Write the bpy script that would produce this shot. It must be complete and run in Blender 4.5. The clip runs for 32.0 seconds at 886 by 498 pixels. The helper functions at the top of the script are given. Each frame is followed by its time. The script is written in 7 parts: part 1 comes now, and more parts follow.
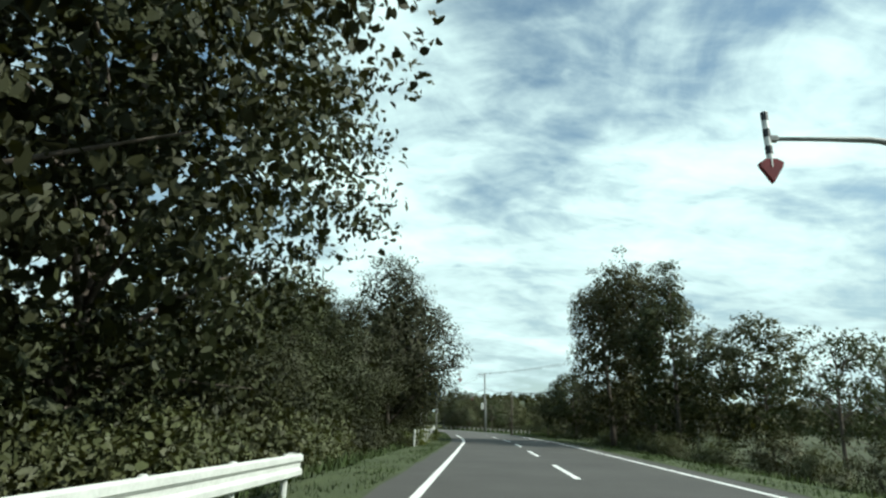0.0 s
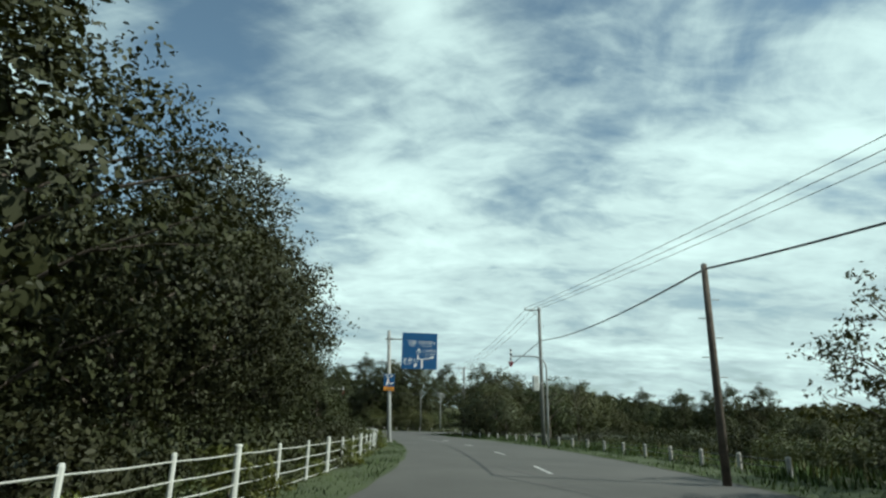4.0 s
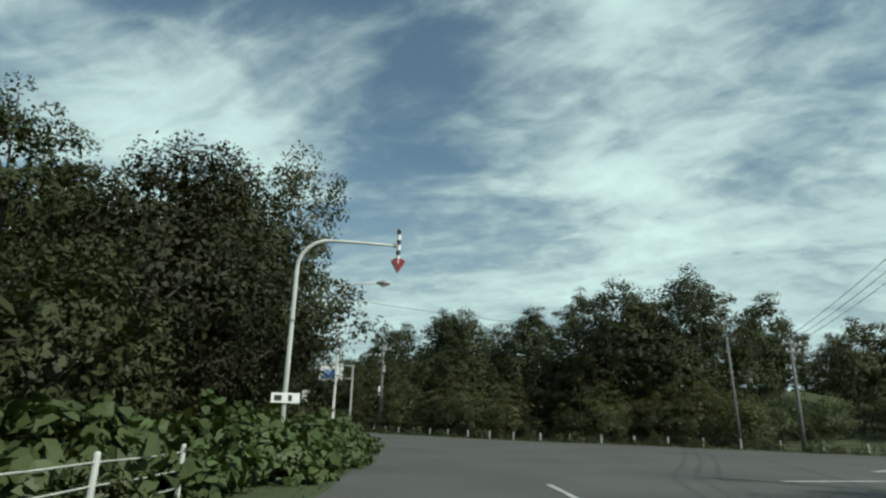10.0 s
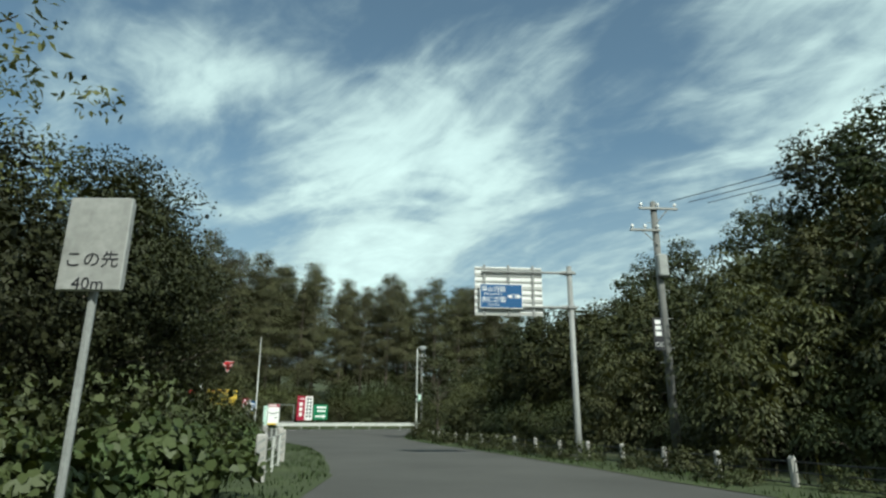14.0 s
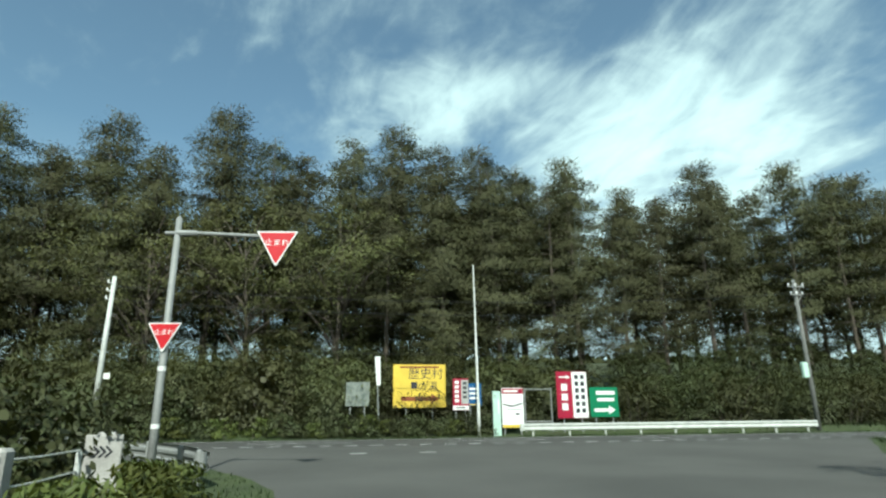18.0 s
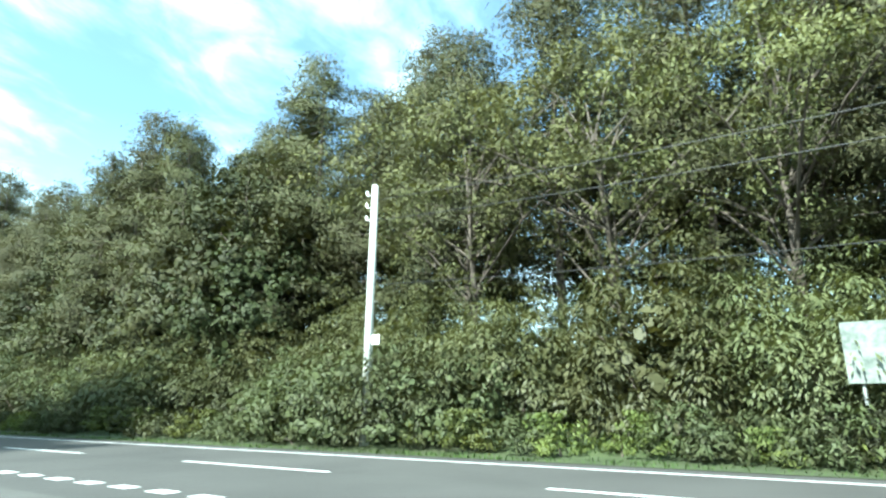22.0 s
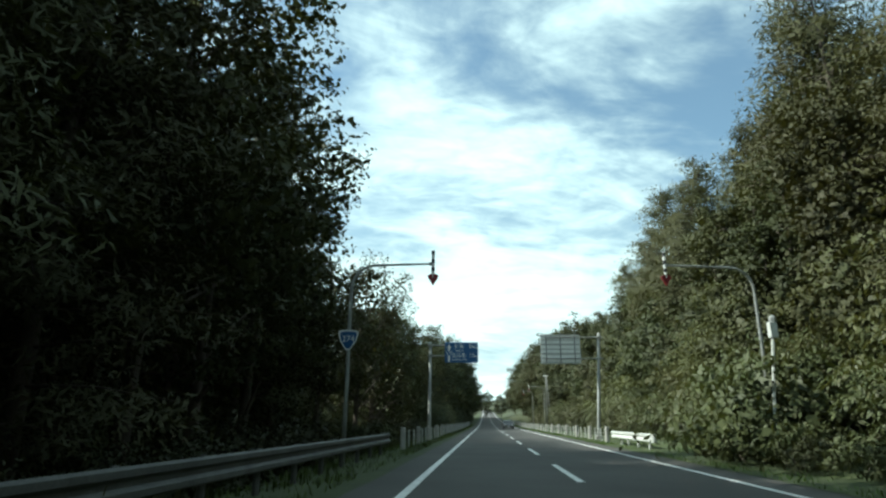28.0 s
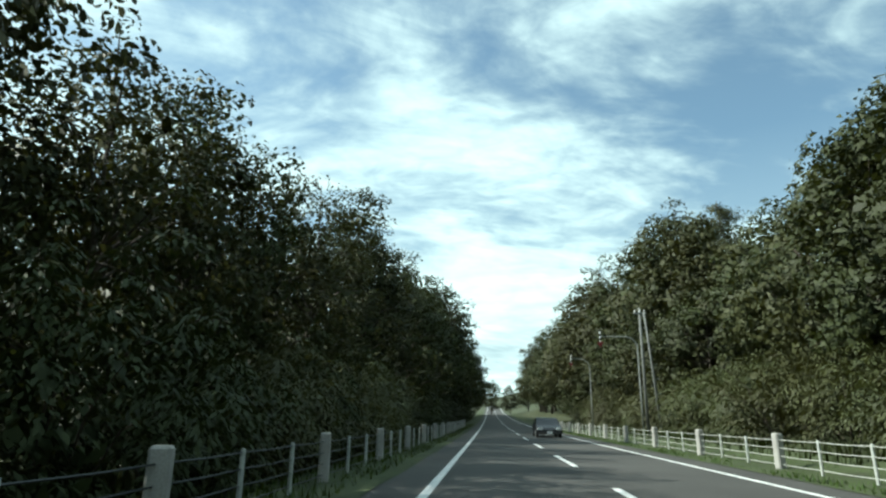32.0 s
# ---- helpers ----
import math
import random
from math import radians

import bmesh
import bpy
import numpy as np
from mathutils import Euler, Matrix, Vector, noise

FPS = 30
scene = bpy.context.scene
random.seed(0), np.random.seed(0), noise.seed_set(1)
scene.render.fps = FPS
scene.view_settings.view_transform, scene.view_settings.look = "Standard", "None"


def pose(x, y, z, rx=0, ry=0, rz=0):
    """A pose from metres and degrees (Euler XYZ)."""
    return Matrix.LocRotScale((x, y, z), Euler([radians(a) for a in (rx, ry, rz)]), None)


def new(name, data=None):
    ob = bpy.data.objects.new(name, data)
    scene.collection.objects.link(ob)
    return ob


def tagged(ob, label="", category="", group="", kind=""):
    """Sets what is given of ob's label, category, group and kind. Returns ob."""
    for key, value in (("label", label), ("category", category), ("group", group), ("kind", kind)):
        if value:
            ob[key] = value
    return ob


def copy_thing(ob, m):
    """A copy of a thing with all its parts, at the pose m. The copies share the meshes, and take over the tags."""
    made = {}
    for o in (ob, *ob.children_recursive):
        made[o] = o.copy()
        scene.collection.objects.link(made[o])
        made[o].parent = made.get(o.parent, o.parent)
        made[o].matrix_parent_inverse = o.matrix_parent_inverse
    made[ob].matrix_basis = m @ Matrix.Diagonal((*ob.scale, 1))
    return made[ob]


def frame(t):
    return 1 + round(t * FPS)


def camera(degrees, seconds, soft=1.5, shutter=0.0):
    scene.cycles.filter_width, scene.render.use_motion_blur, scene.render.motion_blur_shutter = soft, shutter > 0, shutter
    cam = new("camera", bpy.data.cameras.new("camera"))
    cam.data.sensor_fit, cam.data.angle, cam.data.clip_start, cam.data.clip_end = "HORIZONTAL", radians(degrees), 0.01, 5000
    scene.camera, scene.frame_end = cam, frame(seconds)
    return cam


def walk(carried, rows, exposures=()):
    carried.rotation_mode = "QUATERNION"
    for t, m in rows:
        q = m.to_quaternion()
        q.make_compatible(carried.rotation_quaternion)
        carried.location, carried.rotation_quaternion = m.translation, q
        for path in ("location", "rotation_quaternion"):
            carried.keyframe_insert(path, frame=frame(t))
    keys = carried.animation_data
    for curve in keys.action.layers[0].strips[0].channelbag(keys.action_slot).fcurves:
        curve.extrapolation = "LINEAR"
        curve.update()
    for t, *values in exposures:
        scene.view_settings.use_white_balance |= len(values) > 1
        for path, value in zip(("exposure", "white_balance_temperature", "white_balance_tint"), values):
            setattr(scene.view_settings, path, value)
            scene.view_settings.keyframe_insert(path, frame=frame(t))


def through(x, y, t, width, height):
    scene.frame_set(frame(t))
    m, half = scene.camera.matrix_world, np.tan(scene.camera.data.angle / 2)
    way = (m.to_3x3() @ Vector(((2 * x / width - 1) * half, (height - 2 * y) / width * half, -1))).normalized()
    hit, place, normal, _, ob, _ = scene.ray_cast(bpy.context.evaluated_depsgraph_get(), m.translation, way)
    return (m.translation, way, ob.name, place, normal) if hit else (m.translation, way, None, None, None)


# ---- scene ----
cam = camera(73.3, 32.0, soft=2.4)
# seconds, x, y, z, yaw, pitch, roll
ROWS = [
    (0.0, -12.62, -74.83, 1.15, -7.9, 16.3, -1.5),
    (0.5, -11.08, -67.28, 1.15, -8.2, 16.3, -0.7),
    (1.0, -9.53, -59.85, 1.15, -8.3, 16.4, -0.4),
    (1.5, -8.03, -52.52, 1.15, -7.9, 16.3, -1.3),
    (2.0, -6.60, -45.29, 1.15, -7.5, 16.4, -1.3),
    (2.5, -5.24, -38.21, 1.15, -7.2, 16.5, -0.3),
    (3.0, -3.97, -31.34, 1.15, -6.7, 16.5, 0.5),
    (3.5, -2.92, -24.30, 1.15, -5.6, 16.5, -0.3),
    (5.5, 0.00, 0.00, 1.15, -0.4, 16.3, -1.2),
    (6.0, 0.31, 5.73, 1.15, 1.2, 16.3, -1.1),
    (6.5, 0.47, 11.62, 1.15, 2.7, 16.5, -1.3),
    (7.0, 0.47, 17.05, 1.15, 4.3, 16.3, -1.7),
    (7.5, 0.15, 22.47, 1.15, 5.9, 16.1, -2.7),
    (8.0, -0.15, 27.74, 1.15, 8.0, 16.2, -2.1),
    (8.5, -0.62, 32.86, 1.15, 10.1, 16.4, -1.2),
    (9.0, -1.39, 37.98, 1.15, 12.3, 16.4, -0.8),
    (9.5, -2.32, 42.94, 1.15, 15.0, 16.1, -0.8),
    (10.0, -3.41, 47.89, 1.15, 17.8, 16.1, -1.5),
    (10.5, -4.96, 52.86, 1.15, 20.7, 16.1, -1.8),
    (11.0, -6.51, 57.81, 1.15, 23.7, 16.1, -1.1),
    (11.5, -8.37, 62.62, 1.15, 26.3, 16.3, -0.6),
    (12.0, -10.38, 67.11, 1.15, 28.9, 16.3, -0.6),
    (12.5, -12.55, 71.45, 1.15, 31.2, 16.2, -0.9),
    (13.0, -14.88, 75.80, 1.15, 33.8, 16.1, -1.0),
    (13.5, -17.36, 79.98, 1.15, 37.1, 16.1, -0.5),
    (14.0, -20.30, 83.86, 1.15, 41.0, 16.1, -0.2),
    (14.5, -23.25, 87.26, 1.15, 45.4, 16.1, -0.8),
    (15.0, -26.35, 90.36, 1.15, 49.9, 16.1, -0.9),
    (15.5, -29.76, 93.31, 1.15, 53.7, 16.1, -0.9),
    (17.5, -43.25, 102.30, 1.15, 63.7, 16.3, 0.7),
    (18.0, -46.34, 104.01, 1.15, 66.9, 16.0, 0.6),
    (18.5, -49.29, 105.40, 1.15, 70.2, 16.1, 0.3),
    (19.0, -52.08, 106.33, 1.15, 73.5, 16.0, 0.4),
    (19.5, -54.71, 107.10, 1.15, 77.9, 15.8, 0.1),
    (20.0, -57.04, 107.57, 1.15, 83.7, 16.0, 0.5),
    (20.5, -59.19, 107.96, 1.17, 90.5, 16.1, 0.2),
    (21.0, -61.02, 108.05, 1.19, 96.9, 15.7, -0.1),
    (21.5, -62.55, 108.14, 1.25, 102.8, 15.5, -0.2),
    (22.0, -63.92, 108.07, 1.31, 108.2, 15.3, -0.2),
    (22.5, -65.24, 107.65, 1.35, 113.8, 15.5, -0.1),
    (23.0, -66.85, 107.30, 1.34, 122.8, 16.4, 0.0),
    (23.5, -68.45, 105.90, 1.27, 132.5, 17.2, -1.3),
    (24.0, -69.90, 104.25, 1.27, 142.3, 17.7, -2.1),
    (24.5, -71.20, 102.75, 1.38, 151.7, 16.9, -1.3),
    (25.0, -72.60, 99.93, 1.42, 160.8, 16.2, -0.6),
    (25.5, -73.54, 97.01, 1.42, 166.7, 15.9, -1.4),
    (27.5, -78.56, 77.85, 1.42, 169.4, 16.0, -0.4),
    (28.0, -80.00, 72.15, 1.42, 169.2, 16.1, -0.4),
    (28.5, -81.48, 66.19, 1.42, 169.0, 16.0, -0.2),
    (29.0, -83.11, 60.14, 1.42, 169.1, 16.0, -0.5),
    (29.5, -84.82, 53.65, 1.42, 169.3, 15.9, -0.5),
    (30.0, -86.61, 46.74, 1.42, 169.5, 15.9, -0.3),
    (30.5, -88.44, 39.64, 1.42, 169.8, 15.9, -0.6),
    (31.0, -90.26, 32.54, 1.42, 169.9, 16.0, -1.0),
    (31.5, -92.06, 25.25, 1.42, 169.9, 16.0, -1.0),
    (32.0, -93.99, 17.59, 1.42, 169.6, 15.9, -0.7),
]
EXPOSURES = [(0.0, 0.40, 6200, -2), (1.0, 0.20, 6200, -2), (2.0, 0.38, 6200, -2), (3.2, 0.24, 6200, -2), (3.5, 0.17, 6200, -2), (6.0, -0.18, 6200, -2), (9.0, -0.22, 6200, -2), (11.0, 0.00, 6200, -2), (12.0, 0.30, 6200, -2), (13.5, 0.10, 6200, -2), (15.5, 0.00, 6100, -4), (17.5, 0.20, 6100, -4), (18.2, 0.45, 5900, -6), (19.0, 0.85, 5600, -8), (20.0, 1.60, 5600, -8), (21.0, 1.95, 5600, -8), (22.0, 2.00, 5600, -8), (23.0, 1.65, 5600, -8), (24.0, 1.00, 5800, -7), (25.0, 0.85, 6100, -4), (28.0, 0.75, 6100, -4), (32.0, 0.65, 6100, -4)]
walk(cam, [(t, pose(x, y, z, 90 + pi, ro, ya)) for t, x, y, z, ya, pi, ro in ROWS], EXPOSURES)

# ---- world, sun ----
SUN_DIR = Vector((0.93 * 0.731, -0.36 * 0.731, 0.682)).normalized()


CLOUD_BANKS = [(0, 29, 11, 0.05), (-14, 26, 14, 0.03), (-38, 25, 16, 0.03), (15, 40, 8, -0.10), (26, 30, 8, -0.06), (34, 22, 8, -0.02), (34, 35, 10, -0.05), (42, 25, 11, 0.09), (66, 31, 4, 0.06),
               (84, 24, 15, -0.07), (66, 18, 7, -0.06), (88, 42, 12, 0.03), (106, 26, 14, -0.10), (126, 20, 12, -0.06), (132, 34, 10, -0.06), (146, 26, 8, -0.05), (152, 35, 6, 0.05),
               (44, 39, 9, -0.05), (166, 13, 17, 0.02), (190, 33, 9, -0.04)]


def build_world():
    w = bpy.data.worlds.new("sky")
    scene.world = w
    w.use_nodes = True
    nt = w.node_tree
    nt.nodes.clear()
    N = nt.nodes.new
    out, bg = N("ShaderNodeOutputWorld"), N("ShaderNodeBackground")
    sky = N("ShaderNodeTexSky")
    sky.sky_type, sky.sun_disc = "NISHITA", False
    sky.sun_elevation, sky.sun_rotation = math.asin(SUN_DIR.z), math.atan2(SUN_DIR.x, SUN_DIR.y)
    sky.air_density, sky.dust_density = 1.0, 0.6
    tc, sep = N("ShaderNodeTexCoord"), N("ShaderNodeSeparateXYZ")
    nt.links.new(tc.outputs["Generated"], sep.inputs[0])

    def math_node(op, a, b=None):
        n = N("ShaderNodeMath")
        n.operation = op
        for i, v in enumerate((a, b)):
            if v is None:
                continue
            if isinstance(v, (int, float)):
                n.inputs[i].default_value = v
            else:
                nt.links.new(v, n.inputs[i])
        return n.outputs[0]

    z = math_node("ADD", math_node("MAXIMUM", sep.outputs["Z"], 0.0), 0.20)
    comb = N("ShaderNodeCombineXYZ")
    nt.links.new(math_node("DIVIDE", sep.outputs["X"], z), comb.inputs[0])
    nt.links.new(math_node("DIVIDE", sep.outputs["Y"], z), comb.inputs[1])

    def layer(loc, rot, scale, nscale, detail, rough, distort):
        mp = N("ShaderNodeMapping")
        mp.inputs["Location"].default_value = loc
        mp.inputs["Rotation"].default_value = (0, 0, radians(rot))
        mp.inputs["Scale"].default_value = scale
        nt.links.new(comb.outputs[0], mp.inputs[0])
        nz = N("ShaderNodeTexNoise")
        nz.inputs["Scale"].default_value, nz.inputs["Detail"].default_value = nscale, detail
        nz.inputs["Roughness"].default_value, nz.inputs["Distortion"].default_value = rough, distort
        nt.links.new(mp.outputs[0], nz.inputs["Vector"])
        return nz.outputs[0]

    big = layer((2.3, 0.4, 0), 6, (0.62, 1.0, 1), 1.7, 10, 0.58, 0.6)
    fine = layer((7.1, 3.3, 0), -5, (0.55, 1.0, 1), 4.6, 9, 0.60, 0.9)
    puffs = layer((1.7, 5.9, 0), 4, (0.8, 1.0, 1), 10.0, 5, 0.5, 0.8)
    mixv = math_node("ADD", math_node("MULTIPLY", big, 0.62), math_node("MULTIPLY", fine, 0.23))
    mixv = math_node("ADD", mixv, math_node("MULTIPLY", puffs, 0.15))
    # banks and clearings of the cloud sheet: bearing to the left of north, height, half-width in degrees, weight
    for az, el, wide, weight in CLOUD_BANKS:
        dot = N("ShaderNodeVectorMath")
        dot.operation = "DOT_PRODUCT"
        a, h = radians(az), radians(el)
        dot.inputs[1].default_value = (-math.sin(a) * math.cos(h), math.cos(a) * math.cos(h), math.sin(h))
        nt.links.new(tc.outputs["Generated"], dot.inputs[0])
        fall = N("ShaderNodeMapRange")
        fall.interpolation_type = "SMOOTHSTEP"
        fall.inputs["From Min"].default_value, fall.inputs["From Max"].default_value = math.cos(radians(wide * 1.7)), 1.0
        fall.inputs["To Min"].default_value, fall.inputs["To Max"].default_value = 0.0, weight
        nt.links.new(dot.outputs["Value"], fall.inputs["Value"])
        mixv = math_node("ADD", mixv, fall.outputs[0])
    ramp = N("ShaderNodeValToRGB")
    ramp.color_ramp.elements[0].position, ramp.color_ramp.elements[1].position = 0.38, 0.60
    ramp.color_ramp.interpolation = "EASE"
    nt.links.new(mixv, ramp.inputs[0])
    shade = N("ShaderNodeValToRGB")
    e = shade.color_ramp.elements
    e[0].position, e[0].color = 0.40, (0.40, 0.49, 0.53, 1)
    e[1].position, e[1].color = 0.66, (0.89, 1.07, 1.04, 1)
    nt.links.new(mixv, shade.inputs[0])
    skys = N("ShaderNodeVectorMath")
    skys.operation = "MULTIPLY"
    skys.inputs[1].default_value = (0.113, 0.121, 0.109)
    nt.links.new(sky.outputs[0], skys.inputs[0])
    # near the horizon the clouds close up into a pale veil
    haze = N("ShaderNodeMapRange")
    haze.inputs["From Min"].default_value, haze.inputs["From Max"].default_value = 0.42, 0.12
    haze.inputs["To Min"].default_value, haze.inputs["To Max"].default_value = 0.08, 0.68
    nt.links.new(sep.outputs["Z"], haze.inputs["Value"])
    cover = math_node("MINIMUM", math_node("ADD", math_node("MULTIPLY", ramp.outputs[0], 0.80), haze.outputs[0]), 0.97)
    mix = N("ShaderNodeMix")
    mix.data_type = "RGBA"
    nt.links.new(cover, mix.inputs["Factor"])
    nt.links.new(skys.outputs[0], mix.inputs["A"])
    nt.links.new(shade.outputs[0], mix.inputs["B"])
    nt.links.new(mix.outputs["Result"], bg.inputs["Color"])
    bg.inputs["Strength"].default_value = 0.95
    nt.links.new(bg.outputs[0], out.inputs[0])


build_world()
sun_data = bpy.data.lights.new("sun", "SUN")
sun_data.energy, sun_data.angle, sun_data.color = 5.0, radians(0.6), (1.0, 0.95, 0.86)
sun = new("sun", sun_data)
sun.rotation_euler = SUN_DIR.to_track_quat("Z", "Y").to_euler()
sun.location = (0, 0, 60)


# ---- materials ----
def mat(name, colour, rough=0.7, metal=0.0, vary=0.25, scale=6.0, fine=60.0, bump=0.1, colour2=None, objvary=0.0, spec=0.4, coords="Object"):
    m = bpy.data.materials.new(name)
    m.use_nodes = True
    nt = m.node_tree
    b = nt.nodes["Principled BSDF"]
    N, L = nt.nodes.new, nt.links.new
    tc = N("ShaderNodeTexCoord")
    n1, n2 = N("ShaderNodeTexNoise"), N("ShaderNodeTexNoise")
    for n, s in ((n1, scale), (n2, fine)):
        n.inputs["Scale"].default_value, n.inputs["Detail"].default_value = s, 6
        L(tc.outputs[coords], n.inputs["Vector"])
    ramp = N("ShaderNodeValToRGB")
    c2 = colour2 or tuple(c * (1 - vary) for c in colour)
    c1 = tuple(min(1, c * (1 + vary * 0.5)) for c in colour) if not colour2 else colour
    ramp.color_ramp.elements[0].position, ramp.color_ramp.elements[1].position = 0.34, 0.66
    ramp.color_ramp.elements[0].color, ramp.color_ramp.elements[1].color = (*c2, 1), (*c1, 1)
    add = N("ShaderNodeMath")
    add.operation = "MULTIPLY_ADD"
    add.inputs[1].default_value = 0.4
    L(n2.outputs[0], add.inputs[0])
    mul = N("ShaderNodeMath")
    mul.operation = "MULTIPLY"
    mul.inputs[1].default_value = 0.6
    L(n1.outputs[0], mul.inputs[0])
    L(mul.outputs[0], add.inputs[2])
    L(add.outputs[0], ramp.inputs[0])
    col = ramp.outputs[0]
    if objvary:
        oi, hsv = N("ShaderNodeObjectInfo"), N("ShaderNodeHueSaturation")
        mr = N("ShaderNodeMapRange")
        mr.inputs["To Min"].default_value, mr.inputs["To Max"].default_value = 1 - objvary, 1 + objvary
        L(oi.outputs["Random"], mr.inputs["Value"])
        L(mr.outputs[0], hsv.inputs["Value"])
        L(col, hsv.inputs["Color"])
        col = hsv.outputs[0]
    L(col, b.inputs["Base Color"])
    b.inputs["Roughness"].default_value, b.inputs["Metallic"].default_value = rough, metal
    b.inputs["Specular IOR Level"].default_value = spec
    if bump:
        bp = N("ShaderNodeBump")
        bp.inputs["Strength"].default_value, bp.inputs["Distance"].default_value = bump, 0.02
        L(n2.outputs[0], bp.inputs["Height"])
        L(bp.outputs[0], b.inputs["Normal"])
    return m


def leaf_mat(name, dark, light, through=0.35, rough=0.5, objvary=0.22):
    """Foliage: a diffuse leaf that lets some light through, with leaf-to-leaf and tree-to-tree variation."""
    m = bpy.data.materials.new(name)
    m.use_nodes = True
    nt = m.node_tree
    nt.nodes.clear()
    N, L = nt.nodes.new, nt.links.new
    out, mixs = N("ShaderNodeOutputMaterial"), N("ShaderNodeMixShader")
    dif, tra = N("ShaderNodeBsdfPrincipled"), N("ShaderNodeBsdfTranslucent")
    geo, oi, tc = N("ShaderNodeNewGeometry"), N("ShaderNodeObjectInfo"), N("ShaderNodeTexCoord")
    nz = N("ShaderNodeTexNoise")
    nz.inputs["Scale"].default_value, nz.inputs["Detail"].default_value = 0.9, 4
    L(tc.outputs["Object"], nz.inputs["Vector"])
    ramp = N("ShaderNodeValToRGB")
    ramp.color_ramp.elements[0].position, ramp.color_ramp.elements[1].position = 0.15, 0.9
    ramp.color_ramp.elements[0].color, ramp.color_ramp.elements[1].color = (*dark, 1), (*light, 1)
    a, mul = N("ShaderNodeMath"), N("ShaderNodeMath")
    a.operation, mul.operation = "MULTIPLY_ADD", "MULTIPLY"
    a.inputs[1].default_value, mul.inputs[1].default_value = 0.24, 0.78
    L(nz.outputs[0], mul.inputs[0])
    L(geo.outputs["Random Per Island"], a.inputs[0])
    L(mul.outputs[0], a.inputs[2])
    L(a.outputs[0], ramp.inputs[0])
    hsv, mr, mh = N("ShaderNodeHueSaturation"), N("ShaderNodeMapRange"), N("ShaderNodeMapRange")
    mr.inputs["To Min"].default_value, mr.inputs["To Max"].default_value = 1 - objvary, 1 + objvary
    mh.inputs["To Min"].default_value, mh.inputs["To Max"].default_value = 0.478, 0.508
    L(oi.outputs["Random"], mr.inputs["Value"])
    L(oi.outputs["Random"], mh.inputs["Value"])
    L(mr.outputs[0], hsv.inputs["Value"])
    L(mh.outputs[0], hsv.inputs["Hue"])
    L(ramp.outputs[0], hsv.inputs["Color"])
    L(hsv.outputs[0], dif.inputs["Base Color"])
    dif.inputs["Roughness"].default_value, dif.inputs["Specular IOR Level"].default_value = rough, 0.2
    warm = N("ShaderNodeMix")
    warm.data_type, warm.blend_type = "RGBA", "MULTIPLY"
    warm.inputs["Factor"].default_value = 1.0
    warm.inputs["B"].default_value = (1.25, 1.2, 0.55, 1)
    L(hsv.outputs[0], warm.inputs["A"])
    L(warm.outputs["Result"], tra.inputs["Color"])
    mixs.inputs[0].default_value = through
    L(dif.outputs[0], mixs.inputs[1])
    L(tra.outputs[0], mixs.inputs[2])
    L(mixs.outputs[0], out.inputs[0])
    return m


M_ASPHALT_NEW = mat("asphalt_dark", (0.060, 0.057, 0.053), 0.85, vary=0.35, scale=0.35, fine=45, bump=0.25, coords="Object")
M_ASPHALT_OLD = mat("asphalt_worn", (0.078, 0.075, 0.069), 0.88, vary=0.3, scale=0.3, fine=40, bump=0.3)
M_PAINT = mat("road_paint_white", (0.72, 0.72, 0.70), 0.6, vary=0.3, scale=2.5, fine=50, bump=0.1)
M_PAINT_WORN = mat("road_paint_worn", (0.50, 0.50, 0.48), 0.7, colour2=(0.17, 0.165, 0.155), scale=3.0, fine=30, bump=0.1)
M_SOIL = mat("ground_grass", (0.056, 0.066, 0.026), 0.95, colour2=(0.030, 0.035, 0.016), scale=0.4, fine=9, bump=0.6)
M_VERGE = mat("verge_grass", (0.058, 0.075, 0.026), 0.95, colour2=(0.030, 0.040, 0.015), scale=0.8, fine=14, bump=0.8)
M_GRASS = leaf_mat("grass_blades", (0.021, 0.036, 0.011), (0.060, 0.086, 0.029), 0.2, 0.7)
M_GRASS_SUN = leaf_mat("grass_bright", (0.039, 0.069, 0.017), (0.099, 0.146, 0.043), 0.25, 0.7)
M_DRYGRASS = leaf_mat("dry_grass_blades", (0.065, 0.067, 0.033), (0.155, 0.148, 0.086), 0.4, 0.7)
M_LEAF = leaf_mat("leaf_broad", (0.018, 0.023, 0.009), (0.056, 0.067, 0.024), 0.14, 0.6)
M_LEAF_OLIVE = leaf_mat("leaf_olive", (0.024, 0.028, 0.011), (0.072, 0.074, 0.029), 0.14, 0.6)
# shaded copy of the broad leaf: the gloom is in its colour
M_LEAF_SHADE = leaf_mat("leaf_small_shaded", (0.014, 0.017, 0.007), (0.048, 0.053, 0.022), 0.12, 0.6)
M_LEAF_YELLOW = leaf_mat("leaf_yellowing", (0.051, 0.064, 0.022), (0.163, 0.168, 0.069), 0.2, 0.6)
M_LEAF_WILLOW = leaf_mat("leaf_willow", (0.034, 0.040, 0.021), (0.091, 0.096, 0.053), 0.2, 0.6)
M_NEEDLE = leaf_mat("larch_needles", (0.035, 0.040, 0.019), (0.095, 0.096, 0.043), 0.16, 0.7)
M_SHRUB = leaf_mat("leaf_shrub", (0.030, 0.039, 0.016), (0.095, 0.106, 0.047), 0.18, 0.55)
M_MOUND = leaf_mat("leaf_drooping_compound", (0.042, 0.052, 0.022), (0.138, 0.142, 0.067), 0.22, 0.5)
M_VINE = leaf_mat("leaf_vine", (0.034, 0.052, 0.018), (0.095, 0.126, 0.050), 0.2, 0.5)
